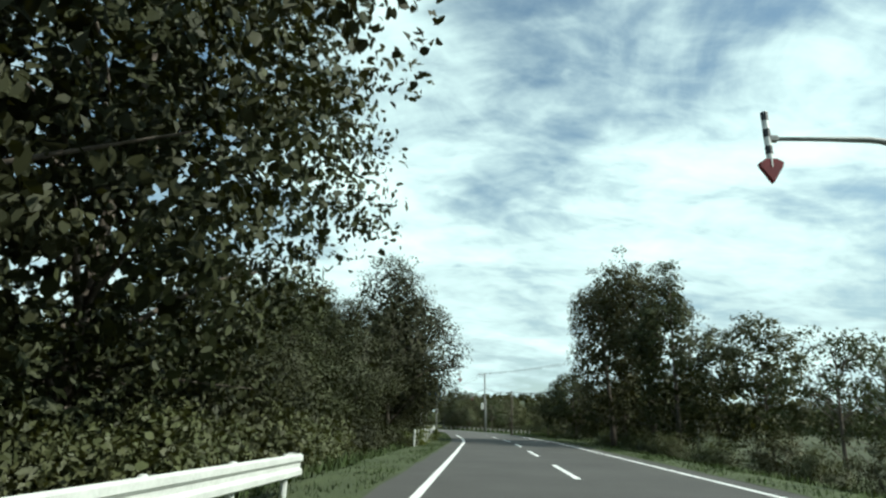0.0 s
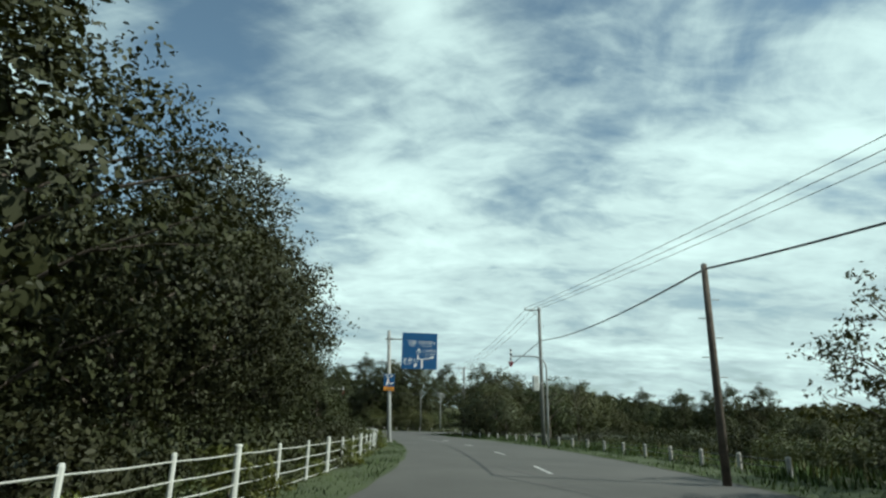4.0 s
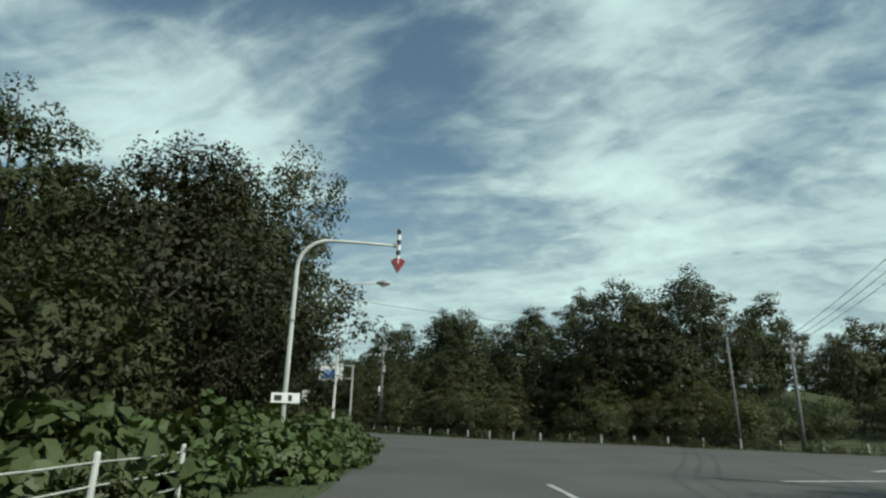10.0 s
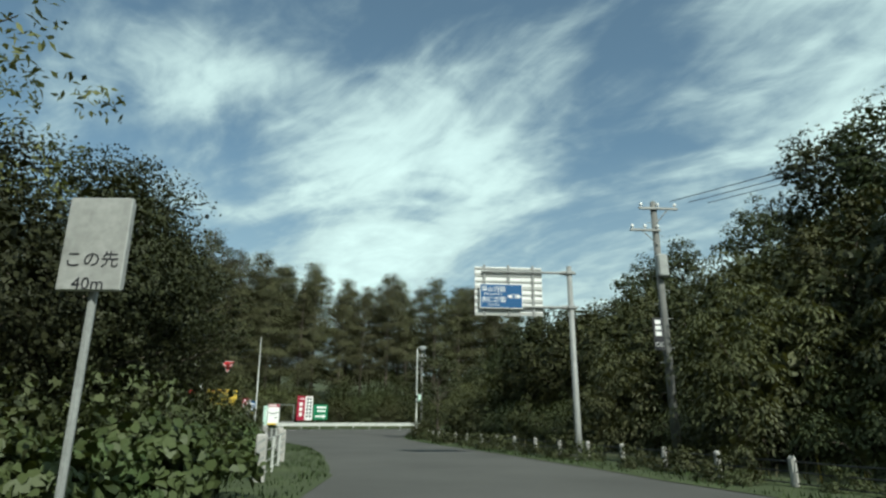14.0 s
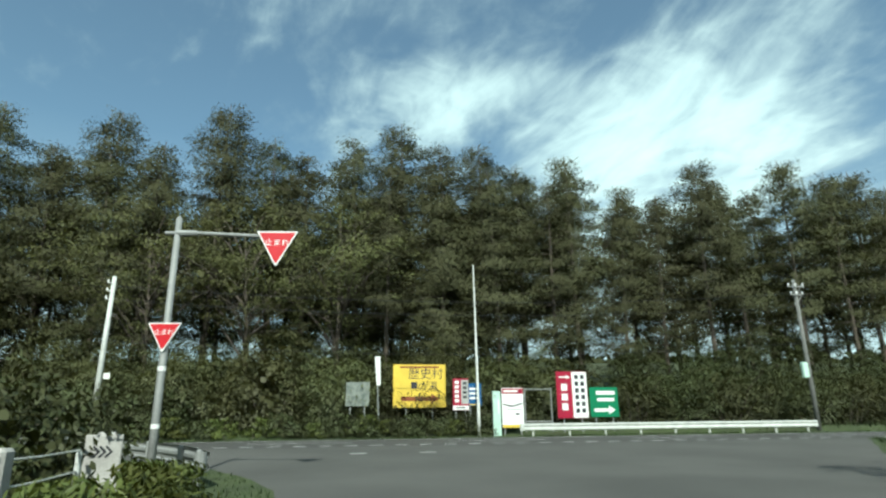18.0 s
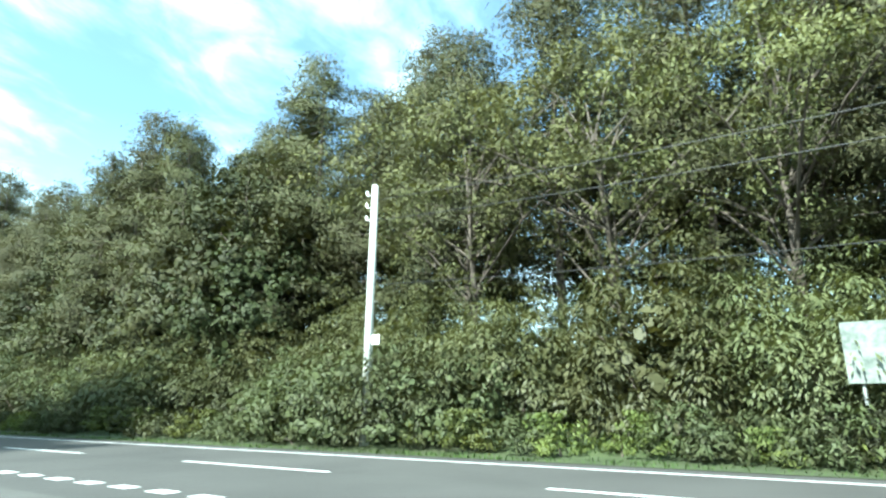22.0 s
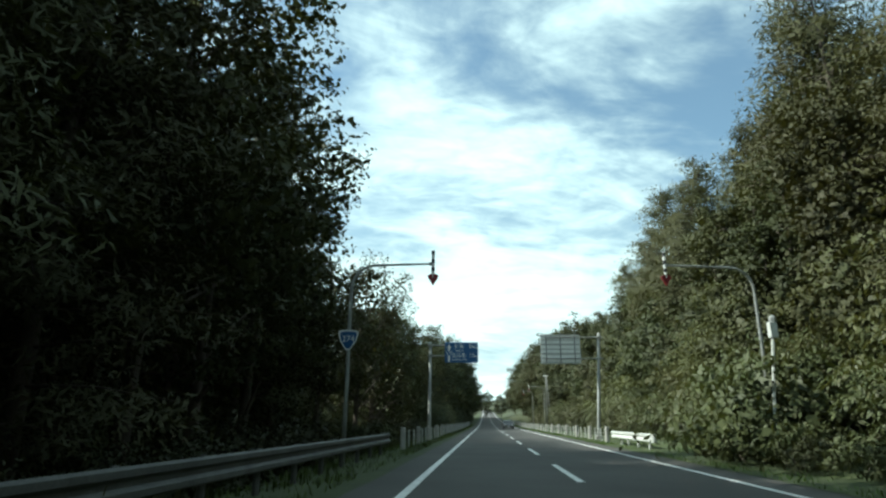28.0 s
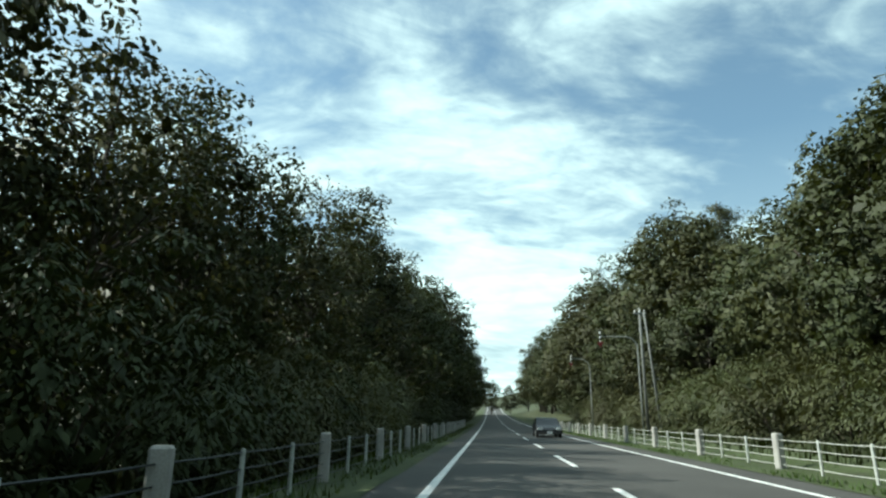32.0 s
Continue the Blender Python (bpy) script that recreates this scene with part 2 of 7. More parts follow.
M_WEED = leaf_mat("leaf_goldenrod", (0.043, 0.065, 0.019), (0.159, 0.176, 0.052), 0.3, 0.5)
M_FARWOOD = leaf_mat("leaf_far_wood", (0.025, 0.033, 0.012), (0.066, 0.073, 0.029), 0.2, 0.8)
M_BARK = mat("bark_grey_brown", (0.105, 0.085, 0.068), 0.9, vary=0.5, scale=3, fine=28, bump=0.8)
M_GALV = mat("galvanised_steel", (0.27, 0.275, 0.265), 0.6, metal=0.2, vary=0.25, scale=2.0, fine=24, bump=0.05)
M_GREY_PAINT = mat("grey_painted_steel", (0.30, 0.31, 0.30), 0.55, metal=0.2, vary=0.3, scale=2.5, fine=30, bump=0.05)
M_WHITE_PAINT = mat("white_painted_steel", (0.52, 0.53, 0.50), 0.5, vary=0.22, scale=3.0, fine=25, bump=0.05)
# weathered steel, its colour lowered further for the deep shade under the trees
M_RAIL_SHADED = mat("weathered_shaded_rail", (0.10, 0.10, 0.095), 0.65, metal=0.2, vary=0.4, scale=2.0, fine=24, bump=0.05)
M_CABLE = mat("white_wire_rope", (0.46, 0.46, 0.43), 0.55, vary=0.3, scale=6, fine=90, bump=0.5)
M_CONCRETE = mat("concrete_grey", (0.40, 0.385, 0.36), 0.85, vary=0.3, scale=2.0, fine=40, bump=0.3)
M_CONC_POLE = mat("concrete_pole", (0.17, 0.17, 0.16), 0.85, vary=0.35, scale=1.5, fine=30, bump=0.2)
M_BLACK = mat("black_rubber", (0.02, 0.02, 0.02), 0.5, vary=0.2, bump=0)
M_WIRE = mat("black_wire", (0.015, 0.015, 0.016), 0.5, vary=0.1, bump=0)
M_SIGN_BLUE = mat("sign_blue", (0.010, 0.080, 0.215), 0.4, vary=0.12, scale=1.5, fine=20, bump=0)
M_SIGN_WHITE = mat("sign_white", (0.78, 0.78, 0.76), 0.45, vary=0.12, scale=2, fine=20, bump=0)
M_BOARD_RED = mat("board_crimson", (0.30, 0.008, 0.035), 0.45, vary=0.25, scale=2, fine=12, bump=0)
M_SIGN_RED = mat("sign_red", (0.50, 0.012, 0.022), 0.42, vary=0.15, scale=2, fine=20, bump=0)
M_ARROW_RED = mat("arrow_dark_red", (0.20, 0.016, 0.020), 0.5, vary=0.3, scale=4, fine=30, bump=0)
M_SIGN_YELLOW = mat("sign_yellow", (0.66, 0.47, 0.06), 0.5, vary=0.2, scale=1.2, fine=18, bump=0)
M_SIGN_ORANGE = mat("sign_orange", (0.75, 0.30, 0.03), 0.5, vary=0.15, scale=3, fine=20, bump=0)
M_SIGN_GREEN = mat("sign_green", (0.012, 0.17, 0.075), 0.45, vary=0.15, scale=2, fine=20, bump=0)
M_SIGN_PALEGREEN = mat("sign_pale_green", (0.50, 0.68, 0.58), 0.5, vary=0.15, scale=2, fine=20, bump=0)
M_SIGN_GREY = mat("sign_back_aluminium", (0.42, 0.42, 0.40), 0.5, metal=0.4, vary=0.3, scale=1.6, fine=18, bump=0.03)
M_SIGN_DARK = mat("sign_print_dark", (0.03, 0.03, 0.035), 0.5, vary=0.1, bump=0)
M_RUST = mat("rusty_brown_print", (0.22, 0.06, 0.02), 0.6, vary=0.3, scale=4, fine=20, bump=0)
M_GLASS_DARK = mat("dark_window_glass", (0.012, 0.014, 0.016), 0.08, vary=0.1, bump=0, spec=0.6)
M_CAR = mat("car_paint_dark", (0.018, 0.019, 0.022), 0.25, vary=0.1, bump=0, spec=0.6)
M_LAMP_LENS = mat("clear_lens", (0.55, 0.56, 0.55), 0.2, vary=0.1, bump=0)


# ---- mesh helpers ----
class MB:
    """Collects vertices and faces for one mesh."""

    def __init__(self):
        self.v, self.f = [], []

    def add(self, verts, faces):
        n = len(self.v)
        self.v += [tuple(p) for p in verts]
        self.f += [tuple(i + n for i in f) for f in faces]
        return self

    def box(self, cx, cy, cz, sx, sy, sz, m=None, bevel=0.0):
        x, y, z = sx / 2, sy / 2, sz / 2
        if bevel:
            b = min(bevel, x * 0.6, y * 0.6, z * 0.6)
            ring = lambda k, zz: [(x - k, -y + b, zz), (x - k, y - b, zz), (x - b, y - k, zz), (-x + b, y - k, zz), (-x + k, y - b, zz), (-x + k, -y + b, zz), (-x + b, -y + k, zz), (x - b, -y + k, zz)]
            rings = [ring(b, -z), ring(0, -z + b), ring(0, z - b), ring(b, z)]
            vs = [p for r in rings for p in r]
            fs = [tuple(range(7, -1, -1)), tuple(range(24, 32))]
            for k in range(3):
                fs += [(8 * k + i, 8 * k + (i + 1) % 8, 8 * k + 8 + (i + 1) % 8, 8 * k + 8 + i) for i in range(8)]
        else:
            vs = [(i, j, k) for k in (-z, z) for j in (-y, y) for i in (-x, x)]
            fs = [(0, 2, 3, 1), (4, 5, 7, 6), (0, 1, 5, 4), (2, 6, 7, 3), (0, 4, 6, 2), (1, 3, 7, 5)]
        vs = [Vector(p) + Vector((cx, cy, cz)) for p in vs]
        if m is not None:
            vs = [m @ p for p in vs]
        return self.add(vs, fs)

    def tube(self, pts, radii, sides=8, caps=True):
        pts = [Vector(p) for p in pts]
        if isinstance(radii, (int, float)):
            radii = [radii] * len(pts)
        vs, fs = [], []
        side = None
        for i, p in enumerate(pts):
            d = (pts[min(i + 1, len(pts) - 1)] - pts[max(i - 1, 0)]).normalized()
            if side is None:
                side = d.cross(Vector((0, 0, 1)) if abs(d.z) < 0.9 else Vector((1, 0, 0))).normalized()
            side = (side - d * side.dot(d)).normalized()
            up = d.cross(side)
            for k in range(sides):
                a = 2 * math.pi * k / sides
                vs.append(p + (side * math.cos(a) + up * math.sin(a)) * radii[i])
        for i in range(len(pts) - 1):
            for k in range(sides):
                fs.append((i * sides + k, i * sides + (k + 1) % sides, (i + 1) * sides + (k + 1) % sides, (i + 1) * sides + k))
        if caps:
            fs.append(tuple(range(sides - 1, -1, -1)))
            fs.append(tuple((len(pts) - 1) * sides + k for k in range(sides)))
        return self.add(vs, fs)

    def strip(self, left, right):
        n = len(left)
        return self.add(list(left) + list(right), [(i, n + i, n + i + 1, i + 1) for i in range(n - 1)])

    def prism(self, outline, depth, m=None):
        """A flat outline in x, z given thickness along y, its face towards -y."""
        n = len(outline)
        vs = [Vector((x, -depth / 2, z)) for x, z in outline] + [Vector((x, depth / 2, z)) for x, z in outline]
        fs = [tuple(range(n)), tuple(range(2 * n - 1, n - 1, -1))] + [(i, n + i, n + (i + 1) % n, (i + 1) % n) for i in range(n)]
        if m is not None:
            vs = [m @ p for p in vs]
        return self.add(vs, fs)

    def mesh(self, name, smooth=False):
        me = bpy.data.meshes.new(name)
        me.from_pydata(self.v, [], self.f)
        me.update()
        if smooth:
            me.polygons.foreach_set("use_smooth", [True] * len(me.polygons))
        return me


def part(name, mb, material, parent=None, label="", smooth=False):
    me = mb if isinstance(mb, bpy.types.Mesh) else mb.mesh(name, smooth)
    if not me.materials:
        me.materials.append(material)
    ob = new(name, me)
    if parent is not None:
        ob.parent = parent
    if label:
        ob["label"] = label
    return ob


def thing(name, label, category, m=None, group="", kind=""):
    ob = new(name)
    ob.empty_display_size = 0.3
    if m is not None:
        ob.matrix_basis = m
    return tagged(ob, label, category, group, kind)


TEXT_CACHE = {}


def text_mesh(body, size, squeeze=1.0):
    """Flat lettering in x, z, facing -y, centred."""
    key = (body, size, squeeze)
    if key not in TEXT_CACHE:
        cu = bpy.data.curves.new("lettering", "FONT")
        cu.body, cu.size, cu.align_x, cu.align_y = body, size, "CENTER", "CENTER"
        cu.resolution_u, cu.extrude = 2, 0.0015
        ob = bpy.data.objects.new("lettering", cu)
        scene.collection.objects.link(ob)
        dg = bpy.context.evaluated_depsgraph_get()
        me = bpy.data.meshes.new_from_object(ob.evaluated_get(dg))
        me.transform(Matrix.Rotation(radians(90), 4, "X") @ Matrix.Diagonal((squeeze, 1, 1, 1)))
        bpy.data.objects.remove(ob)
        me.materials.clear()
        TEXT_CACHE[key] = me
    return TEXT_CACHE[key].copy()


def lettering(body, size, x, y, z, material, parent, squeeze=1.0):
    me = text_mesh(body, size, squeeze)
    me.transform(Matrix.Translation((x, y, z)))
    return part("lettering", me, material, parent)


def bar(x, z, w, h, y, material, parent, name="marking", angle=0.0):
    mb = MB().box(0, 0, 0, w, 0.004, h, Matrix.Translation((x, y, z)) @ Matrix.Rotation(radians(angle), 4, "Y"))
    return part(name, mb, material, parent)


# ---- plan: the side road, the main road, the junction ----
ROAD1 = [(-23.5, -134), (-16.6, -104), (-10.51, -75.26), (-7.42, -60.29), (-4.49, -45.7), (-1.85, -31.72), (0.72, -12.59), (2.14, -0.18), (2.62, 11.59),
         (2.3, 22.59), (1.51, 33.12), (-0.21, 43.37), (-2.91, 53.5), (-6.39, 63.45), (-10.64, 72.44), (-15.58, 81.18), (-21.68, 88.72), (-28.45, 95.02), (-35.31, 99.59)]
O2, U2, N2 = np.array([-84.4, 62.8]), np.array([-0.2538, -0.9673]), np.array([-0.9673, 0.2538])


def sm(x):
    x = np.clip(x, 0, 1)
    return x * x * (3 - 2 * x)


def spline(pts, step):
    """A smooth line through the points, in even steps: places and unit directions."""
    p = np.array(pts, float)
    p = np.vstack([2 * p[0] - p[1], p, 2 * p[-1] - p[-2]])
    out = []
    for i in range(1, len(p) - 2):
        for u in np.linspace(0, 1, 24, endpoint=False):
            a, b, c, d = p[i - 1 : i + 3]
            out.append(0.5 * (2 * b + (c - a) * u + (2 * a - 5 * b + 4 * c - d) * u**2 + (3 * b - a - 3 * c + d) * u**3))
    out = np.array(out + [p[-2]])
    s = np.r_[0, np.cumsum(np.hypot(*np.diff(out, axis=0).T))]
    n = max(2, int(round(s[-1] / step)) + 1)
    at = np.linspace(0, s[-1], n)
    q = np.stack([np.interp(at, s, out[:, k]) for k in range(out.shape[1])], 1)
    d = np.gradient(q[:, :2], axis=0)
    return q, d / np.hypot(*d.T)[:, None], at


C1, D1, S1 = spline(ROAD1, 1.0)
R1 = np.stack([D1[:, 1], -D1[:, 0]], 1)  # to the right of travel


def r1(s, off):
    """A place beside the side road: metres along it and to its right."""
    return np.array([np.interp(s, S1, C1[:, k]) + off * np.interp(s, S1, R1[:, k]) for k in (0, 1)])


def r1_y(y):
    return float(np.interp(y, C1[:, 1], S1))


def r2(s, q):
    """A place on the main road: metres along it and to its right."""
    return O2 + U2 * s + N2 * q


def chaikin(pts, n=2):
    p = np.array(pts, float)
    for _ in range(n):
        a, b = p[:-1] * 0.75 + p[1:] * 0.25, p[:-1] * 0.25 + p[1:] * 0.75
        p = np.vstack([p[:1], np.stack([a, b], 1).reshape(-1, 2), p[-1:]])
    return p


Y_L, Y_R = 90.5, 46.0
LEFT_EDGE = np.vstack([(C1 - R1 * 4.15)[C1[:, 1] < Y_L][::2], chaikin([(-31.2, 92.6), (-37.8, 97.6), (-44.7, 101.9), (-51, 104.3), (-56, 105.5), (-60, 105.5), (-63.8, 104.2), (-67, 101.3), (-70, 96.8), (-72.2, 92.2), tuple(r2(-28, -4.2))])])
RIGHT_EDGE = np.vstack([chaikin([tuple(r2(-70, -4.2)), (-59.8, 125.5), (-57, 121.5), (-52.8, 117), (-49.5, 113.5), (-43.5, 108.9), (-37.7, 105.2), (-30, 100), (-22.5, 94.5), (-13.8, 90), (-8.2, 88.6), (-3.6, 88.4), (3.6, 86.5), (12, 84), (60, 76)]),
                        chaikin([(60, 64), (25, 68.5), (12, 68.5), (6, 66.8), (3, 63.5), (2.2, 59), (2.7, 54), (3.6, 48)]),
                        (C1 + R1 * 4.0)[C1[:, 1] < Y_R][::-2]])
ASPHALT1 = np.vstack([LEFT_EDGE, RIGHT_EDGE])


def q_of(x, y):
    return (x - O2[0]) * N2[0] + (y - O2[1]) * N2[1]


def s_of(x, y):
    return (x - O2[0]) * U2[0] + (y - O2[1]) * U2[1]


def base_h(x, y):
    """The height of the road surfaces: the main road lies a little higher, and climbs far on."""
    q, s = q_of(x, y), s_of(x, y)
    rise = 5.0 * np.clip((s - 70) / 260, 0, 2.0) ** 2 * sm((q + 60) / 30)
    return 0.27 * sm((q + 14) / 9.8) + rise


def to_asphalt(x, y):
    """Metres from the asphalt, negative on it."""
    x, y = np.asarray(x, float), np.asarray(y, float)
    a, b = ASPHALT1, np.roll(ASPHALT1, -1, axis=0)
    best = np.full(x.shape, 1e9)
    inside = np.zeros(x.shape, bool)
    for (ax, ay), (bx, by) in zip(a, b):
        dx, dy = bx - ax, by - ay
        k = np.clip(((x - ax) * dx + (y - ay) * dy) / (dx * dx + dy * dy + 1e-9), 0, 1)
        best = np.minimum(best, np.hypot(x - ax - k * dx, y - ay - k * dy))
        if abs(dy) > 1e-9:
            inside ^= ((ay > y) != (by > y)) & (x < dx * (y - ay) / dy + ax)
    d1 = np.where(inside, -best, best)
    return np.minimum(d1, np.abs(q_of(x, y)) - 4.2)


def ground_h(x, y):
    x, y = np.asarray(x, float), np.asarray(y, float)
    d, q = to_asphalt(x, y), q_of(x, y)
    h = base_h(x, y)
    lumps = 0.25 * np.sin(x * 0.31 + 1.3) * np.sin(y * 0.27) + 0.12 * np.sin(x * 0.9 + y * 0.7)
    far_side = sm((q - 4) / 3)
    bank = far_side * (0.30 * sm((q - 4.5) / 2.5) + 1.7 * sm((q - 8) / 7) + 3.0 * sm((q - 16) / 20) + 5.0 * sm((q - 32) / 45))
    hill = 8.0 * np.exp(-((x + 40) ** 2 + (y - 56) ** 2) / (2 * 19.0**2)) * sm((d - 6) / 14) * (1 - far_side)
    north = sm((y - 86) / 6) * sm((30 - x) / 25) * sm((-5 - q) / 4) * 4.5 * sm((d - 4) / 16)
    field = -0.7 * sm((d - 3.5) / 8) * sm((x - 2) / 4) * sm((62 - y) / 6)
    left = -0.45 * sm((d - 1.0) / 3.0) * (1 - sm((x - 2) / 4)) * sm((86 - y) / 6) * (1 - far_side)
    r = np.hypot(x + 20, y - 30)
    ridge = sm((r - 190) / 260) * (16 + 7 * np.sin(np.arctan2(y - 30, x + 20) * 5.0 + 0.6) + 3 * np.sin(np.arctan2(y - 30, x + 20) * 17)) * (1 - sm((r - 900) / 900))
    ridge = ridge * sm((np.abs(q) - 14) / 60)
    return h + bank + hill + north + field + left + ridge + lumps * sm((d - 2.5) / 5) - 0.13 * (1 - sm((d - 0.5) / 1.6))


def gz(x, y):
    return float(ground_h(np.array([x]), np.array([y]))[0])


def build_ground():
    def axis(lo, hi, step, far):
        out, g = [], step
        v = hi
        while v < far:
            g *= 1.22
            v += g
            out.append(v)
        neg, g, v = [], step, lo
        while v > -far:
            g *= 1.22
            v -= g
            neg.append(v)
        return np.array(neg[::-1] + list(np.arange(lo, hi + 0.01, step)) + out)

    xs, ys = axis(-150, 40, 1.7, 3500), axis(-110, 150, 1.7, 3500)
    X, Y = np.meshgrid(xs, ys)
    Z = ground_h(X.ravel(), Y.ravel())
    nx, ny = len(xs), len(ys)
    i = np.arange((ny - 1) * nx).reshape(ny - 1, nx)[:, :-1].ravel()
    faces = np.stack([i, i + 1, i + nx + 1, i + nx], 1)
    me = bpy.data.meshes.new("ground")
    me.from_pydata(np.stack([X.ravel(), Y.ravel(), Z], 1).tolist(), [], faces.tolist())
    me.polygons.foreach_set("use_smooth", [True] * len(me.polygons))
    me.materials.append(M_SOIL)
    tagged(new("ground", me), "grassy ground with low wooded banks", "ground", kind="structure")


def with_z(pts, dz):
    p = np.array(pts, float)
    return np.column_stack([p, base_h(p[:, 0], p[:, 1]) + dz]).tolist()


def build_roads():
    bm = bmesh.new()
    bm.faces.new([bm.verts.new((x, y, 0)) for x, y in ASPHALT1])
    for q in np.arange(-14, -4.2, 0.9):
        p = r2(-50, q)
        bmesh.ops.bisect_plane(bm, geom=bm.verts[:] + bm.edges[:] + bm.faces[:], plane_co=(p[0], p[1], 0), plane_no=(N2[0], N2[1], 0))
    bmesh.ops.triangulate(bm, faces=bm.faces[:])
    for v in bm.verts:
        v.co.z = float(base_h(v.co.x, v.co.y))
    bmesh.ops.recalc_face_normals(bm, faces=bm.faces[:])
    me = bpy.data.meshes.new("road_side")
    bm.to_mesh(me)
    bm.free()
    me.materials.append(M_ASPHALT_OLD)
    tagged(new("road_side", me), "worn grey asphalt side road with a wide junction", "road", kind="structure")
    s = np.arange(-170, 420, 4.0)
    mb = MB()
    for a, b in ((-4.2, 0.0), (0.0, 4.2)):
        mb.strip(with_z([r2(k, a) for k in s], 0.0), with_z([r2(k, b) for k in s], 0.0))
    mb.f = [f[::-1] for f in mb.f]
    tagged(part("road_main", mb, M_ASPHALT_NEW), "grey asphalt main road with white lines", "road", kind="structure")
    # newer, darker surface on the first stretch of the side road
    mb = MB()
    keep = C1[:, 1] < -24
    mb.strip(with_z((C1 - R1 * 4.1)[keep], 0.004), with_z((C1 + R1 * 3.95)[keep], 0.004))
    mb.f = [f[::-1] for f in mb.f]
    tagged(part("road_new_surface", mb, M_ASPHALT_NEW), "dark new asphalt on the side road", "road", kind="structure")


def paint(name, mb, label, worn=False):
    mb.f = [f[::-1] for f in mb.f]
    tagged(part(name, mb, M_PAINT_WORN if worn else M_PAINT), label, "road marking", kind="structure")


def line1(mb, s0, s1, off, w, dz=0.009):
    s = np.linspace(s0, s1, max(2, int((s1 - s0) / 1.0) + 1))
    mb.strip(with_z([r1(k, off - w / 2) for k in s], dz), with_z([r1(k, off + w / 2) for k in s], dz))


def line2(mb, s0, s1, q, w, dz=0.006):
    s = np.linspace(s0, s1, max(2, int((s1 - s0) / 4.0) + 1))
    mb.strip(with_z([r2(k, q - w / 2) for k in s], dz), with_z([r2(k, q + w / 2) for k in s], dz))


def build_lines():
    mb = MB()
    line1(mb, 0, r1_y(-13.0), -3.25, 0.16)
    line1(mb, 0, r1_y(-13.4), 3.25, 0.16)
    paint("side_road_edge_lines", mb, "solid white edge lines on the side road")
    mb = MB()
    s = r1_y(-51.2) - 10 * 6
    while s < r1_y(-13):
        line1(mb, s, s + 5, 0.0, 0.15)
        s += 10
    paint("side_road_centre_dashes", mb, "dashed white centre line on the side road")
    mb = MB()
    while s < r1_y(60):
        line1(mb, s, s + 3.2, 0.0, 0.12)
        s += 10
    for k in range(3):
        line1(mb, r1_y(26) + 3.2 * k, r1_y(26) + 3.2 * k + 0.25, -1.0, 0.7)
    paint("side_road_worn_dashes", mb, "worn faded dashes on the side road", True)
    mb = MB()
    for q, a, b in ((-3.22, -35.6, 400), (3.22, -170, 400), (-3.22, -170, -71)):
        line2(mb, a, b, q, 0.16)
    paint("main_road_edge_lines", mb, "solid white edge lines on the main road")
    mb = MB()
    for k in range(18):
        line2(mb, -7.8 - 8.35 * k, -3.6 - 8.35 * k, 0.0, 0.15)
    s = 2.6
    while s < 330:
        line2(mb, s, s + 5, 0.0, 0.15)
        s += 10
    paint("main_road_centre_dashes", mb, "dashed white centre line on the main road")
    mb = MB()
    s = -70.0
    while s < -36.2:
        line2(mb, s, s + 0.46, -3.22, 0.26)
        s += 0.92
    paint("junction_dotted_line", mb, "short dotted white line across the junction mouth")
    # worn stop marks on the side road
    mb = MB()
    for k in (0, 1):
        line2(mb, -50 - k * 2.1, -49.5 - k * 2.1, -7.4, 0.22)
    paint("stop_line_worn", mb, "worn white stop marks at the junction", True)
    mb = MB()
    for a, b in (((2.0, 66.0), (6.5, 68.6)), ((3.2, 70.2), (5.2, 73.2)), ((6.2, 70.4), (8.0, 73.6)), ((9.2, 70.6), (10.8, 74.0)), ((-0.4, 64.4), (2.0, 66.0))):
        a, b = np.array(a), np.array(b)
        n = np.array([b[1] - a[1], a[0] - b[0]]) / np.hypot(*(b - a)) * 0.12
        mb.strip(with_z([a - n, b - n], 0.008), with_z([a + n, b + n], 0.008))
    paint("junction_worn_marks", mb, "worn white marks at the mouth of a joining road", True)


def verge_strip(name, edge, widths=(0.0, 0.7, 1.5, 2.6), inward=1.0):
    """A smooth grass shoulder along an asphalt edge; the ground proper starts beyond it."""
    p = np.array(edge, float)
    d = np.gradient(p, axis=0)
    n = np.stack([-d[:, 1], d[:, 0]], 1) / np.hypot(*d.T)[:, None] * inward
    rows = []
    for w in widths:
        q = p + n * w
        g = ground_h(q[:, 0], q[:, 1])
        b = base_h(q[:, 0], q[:, 1])
        k = {0: 0.0, 1: 0.35, 2: 0.75, 3: 1.0}[widths.index(w)]
        wob = 0.03 * np.sin(np.arange(len(p)) * 1.7 + w * 9)
        z = (b + (0.012 if w == 0 else 0.05) + (wob if w else 0)) * (1 - k) + (g + 0.03) * k
        if w == 0:
            q = p + n * (0.04 * np.sin(np.arange(len(p)) * 2.3)[:, None] - 0.08)
        rows.append(np.column_stack([q, z]).tolist())
    mb = MB()
    for a, b in zip(rows, rows[1:]):
        mb.strip(a, b)
    if inward < 0:
        mb.f = [f[::-1] for f in mb.f]
    mb.f = [f[::-1] for f in mb.f]
    tagged(part(name, mb, M_VERGE, smooth=True), "short green grass verge beside the asphalt", "grass verge", kind="structure")


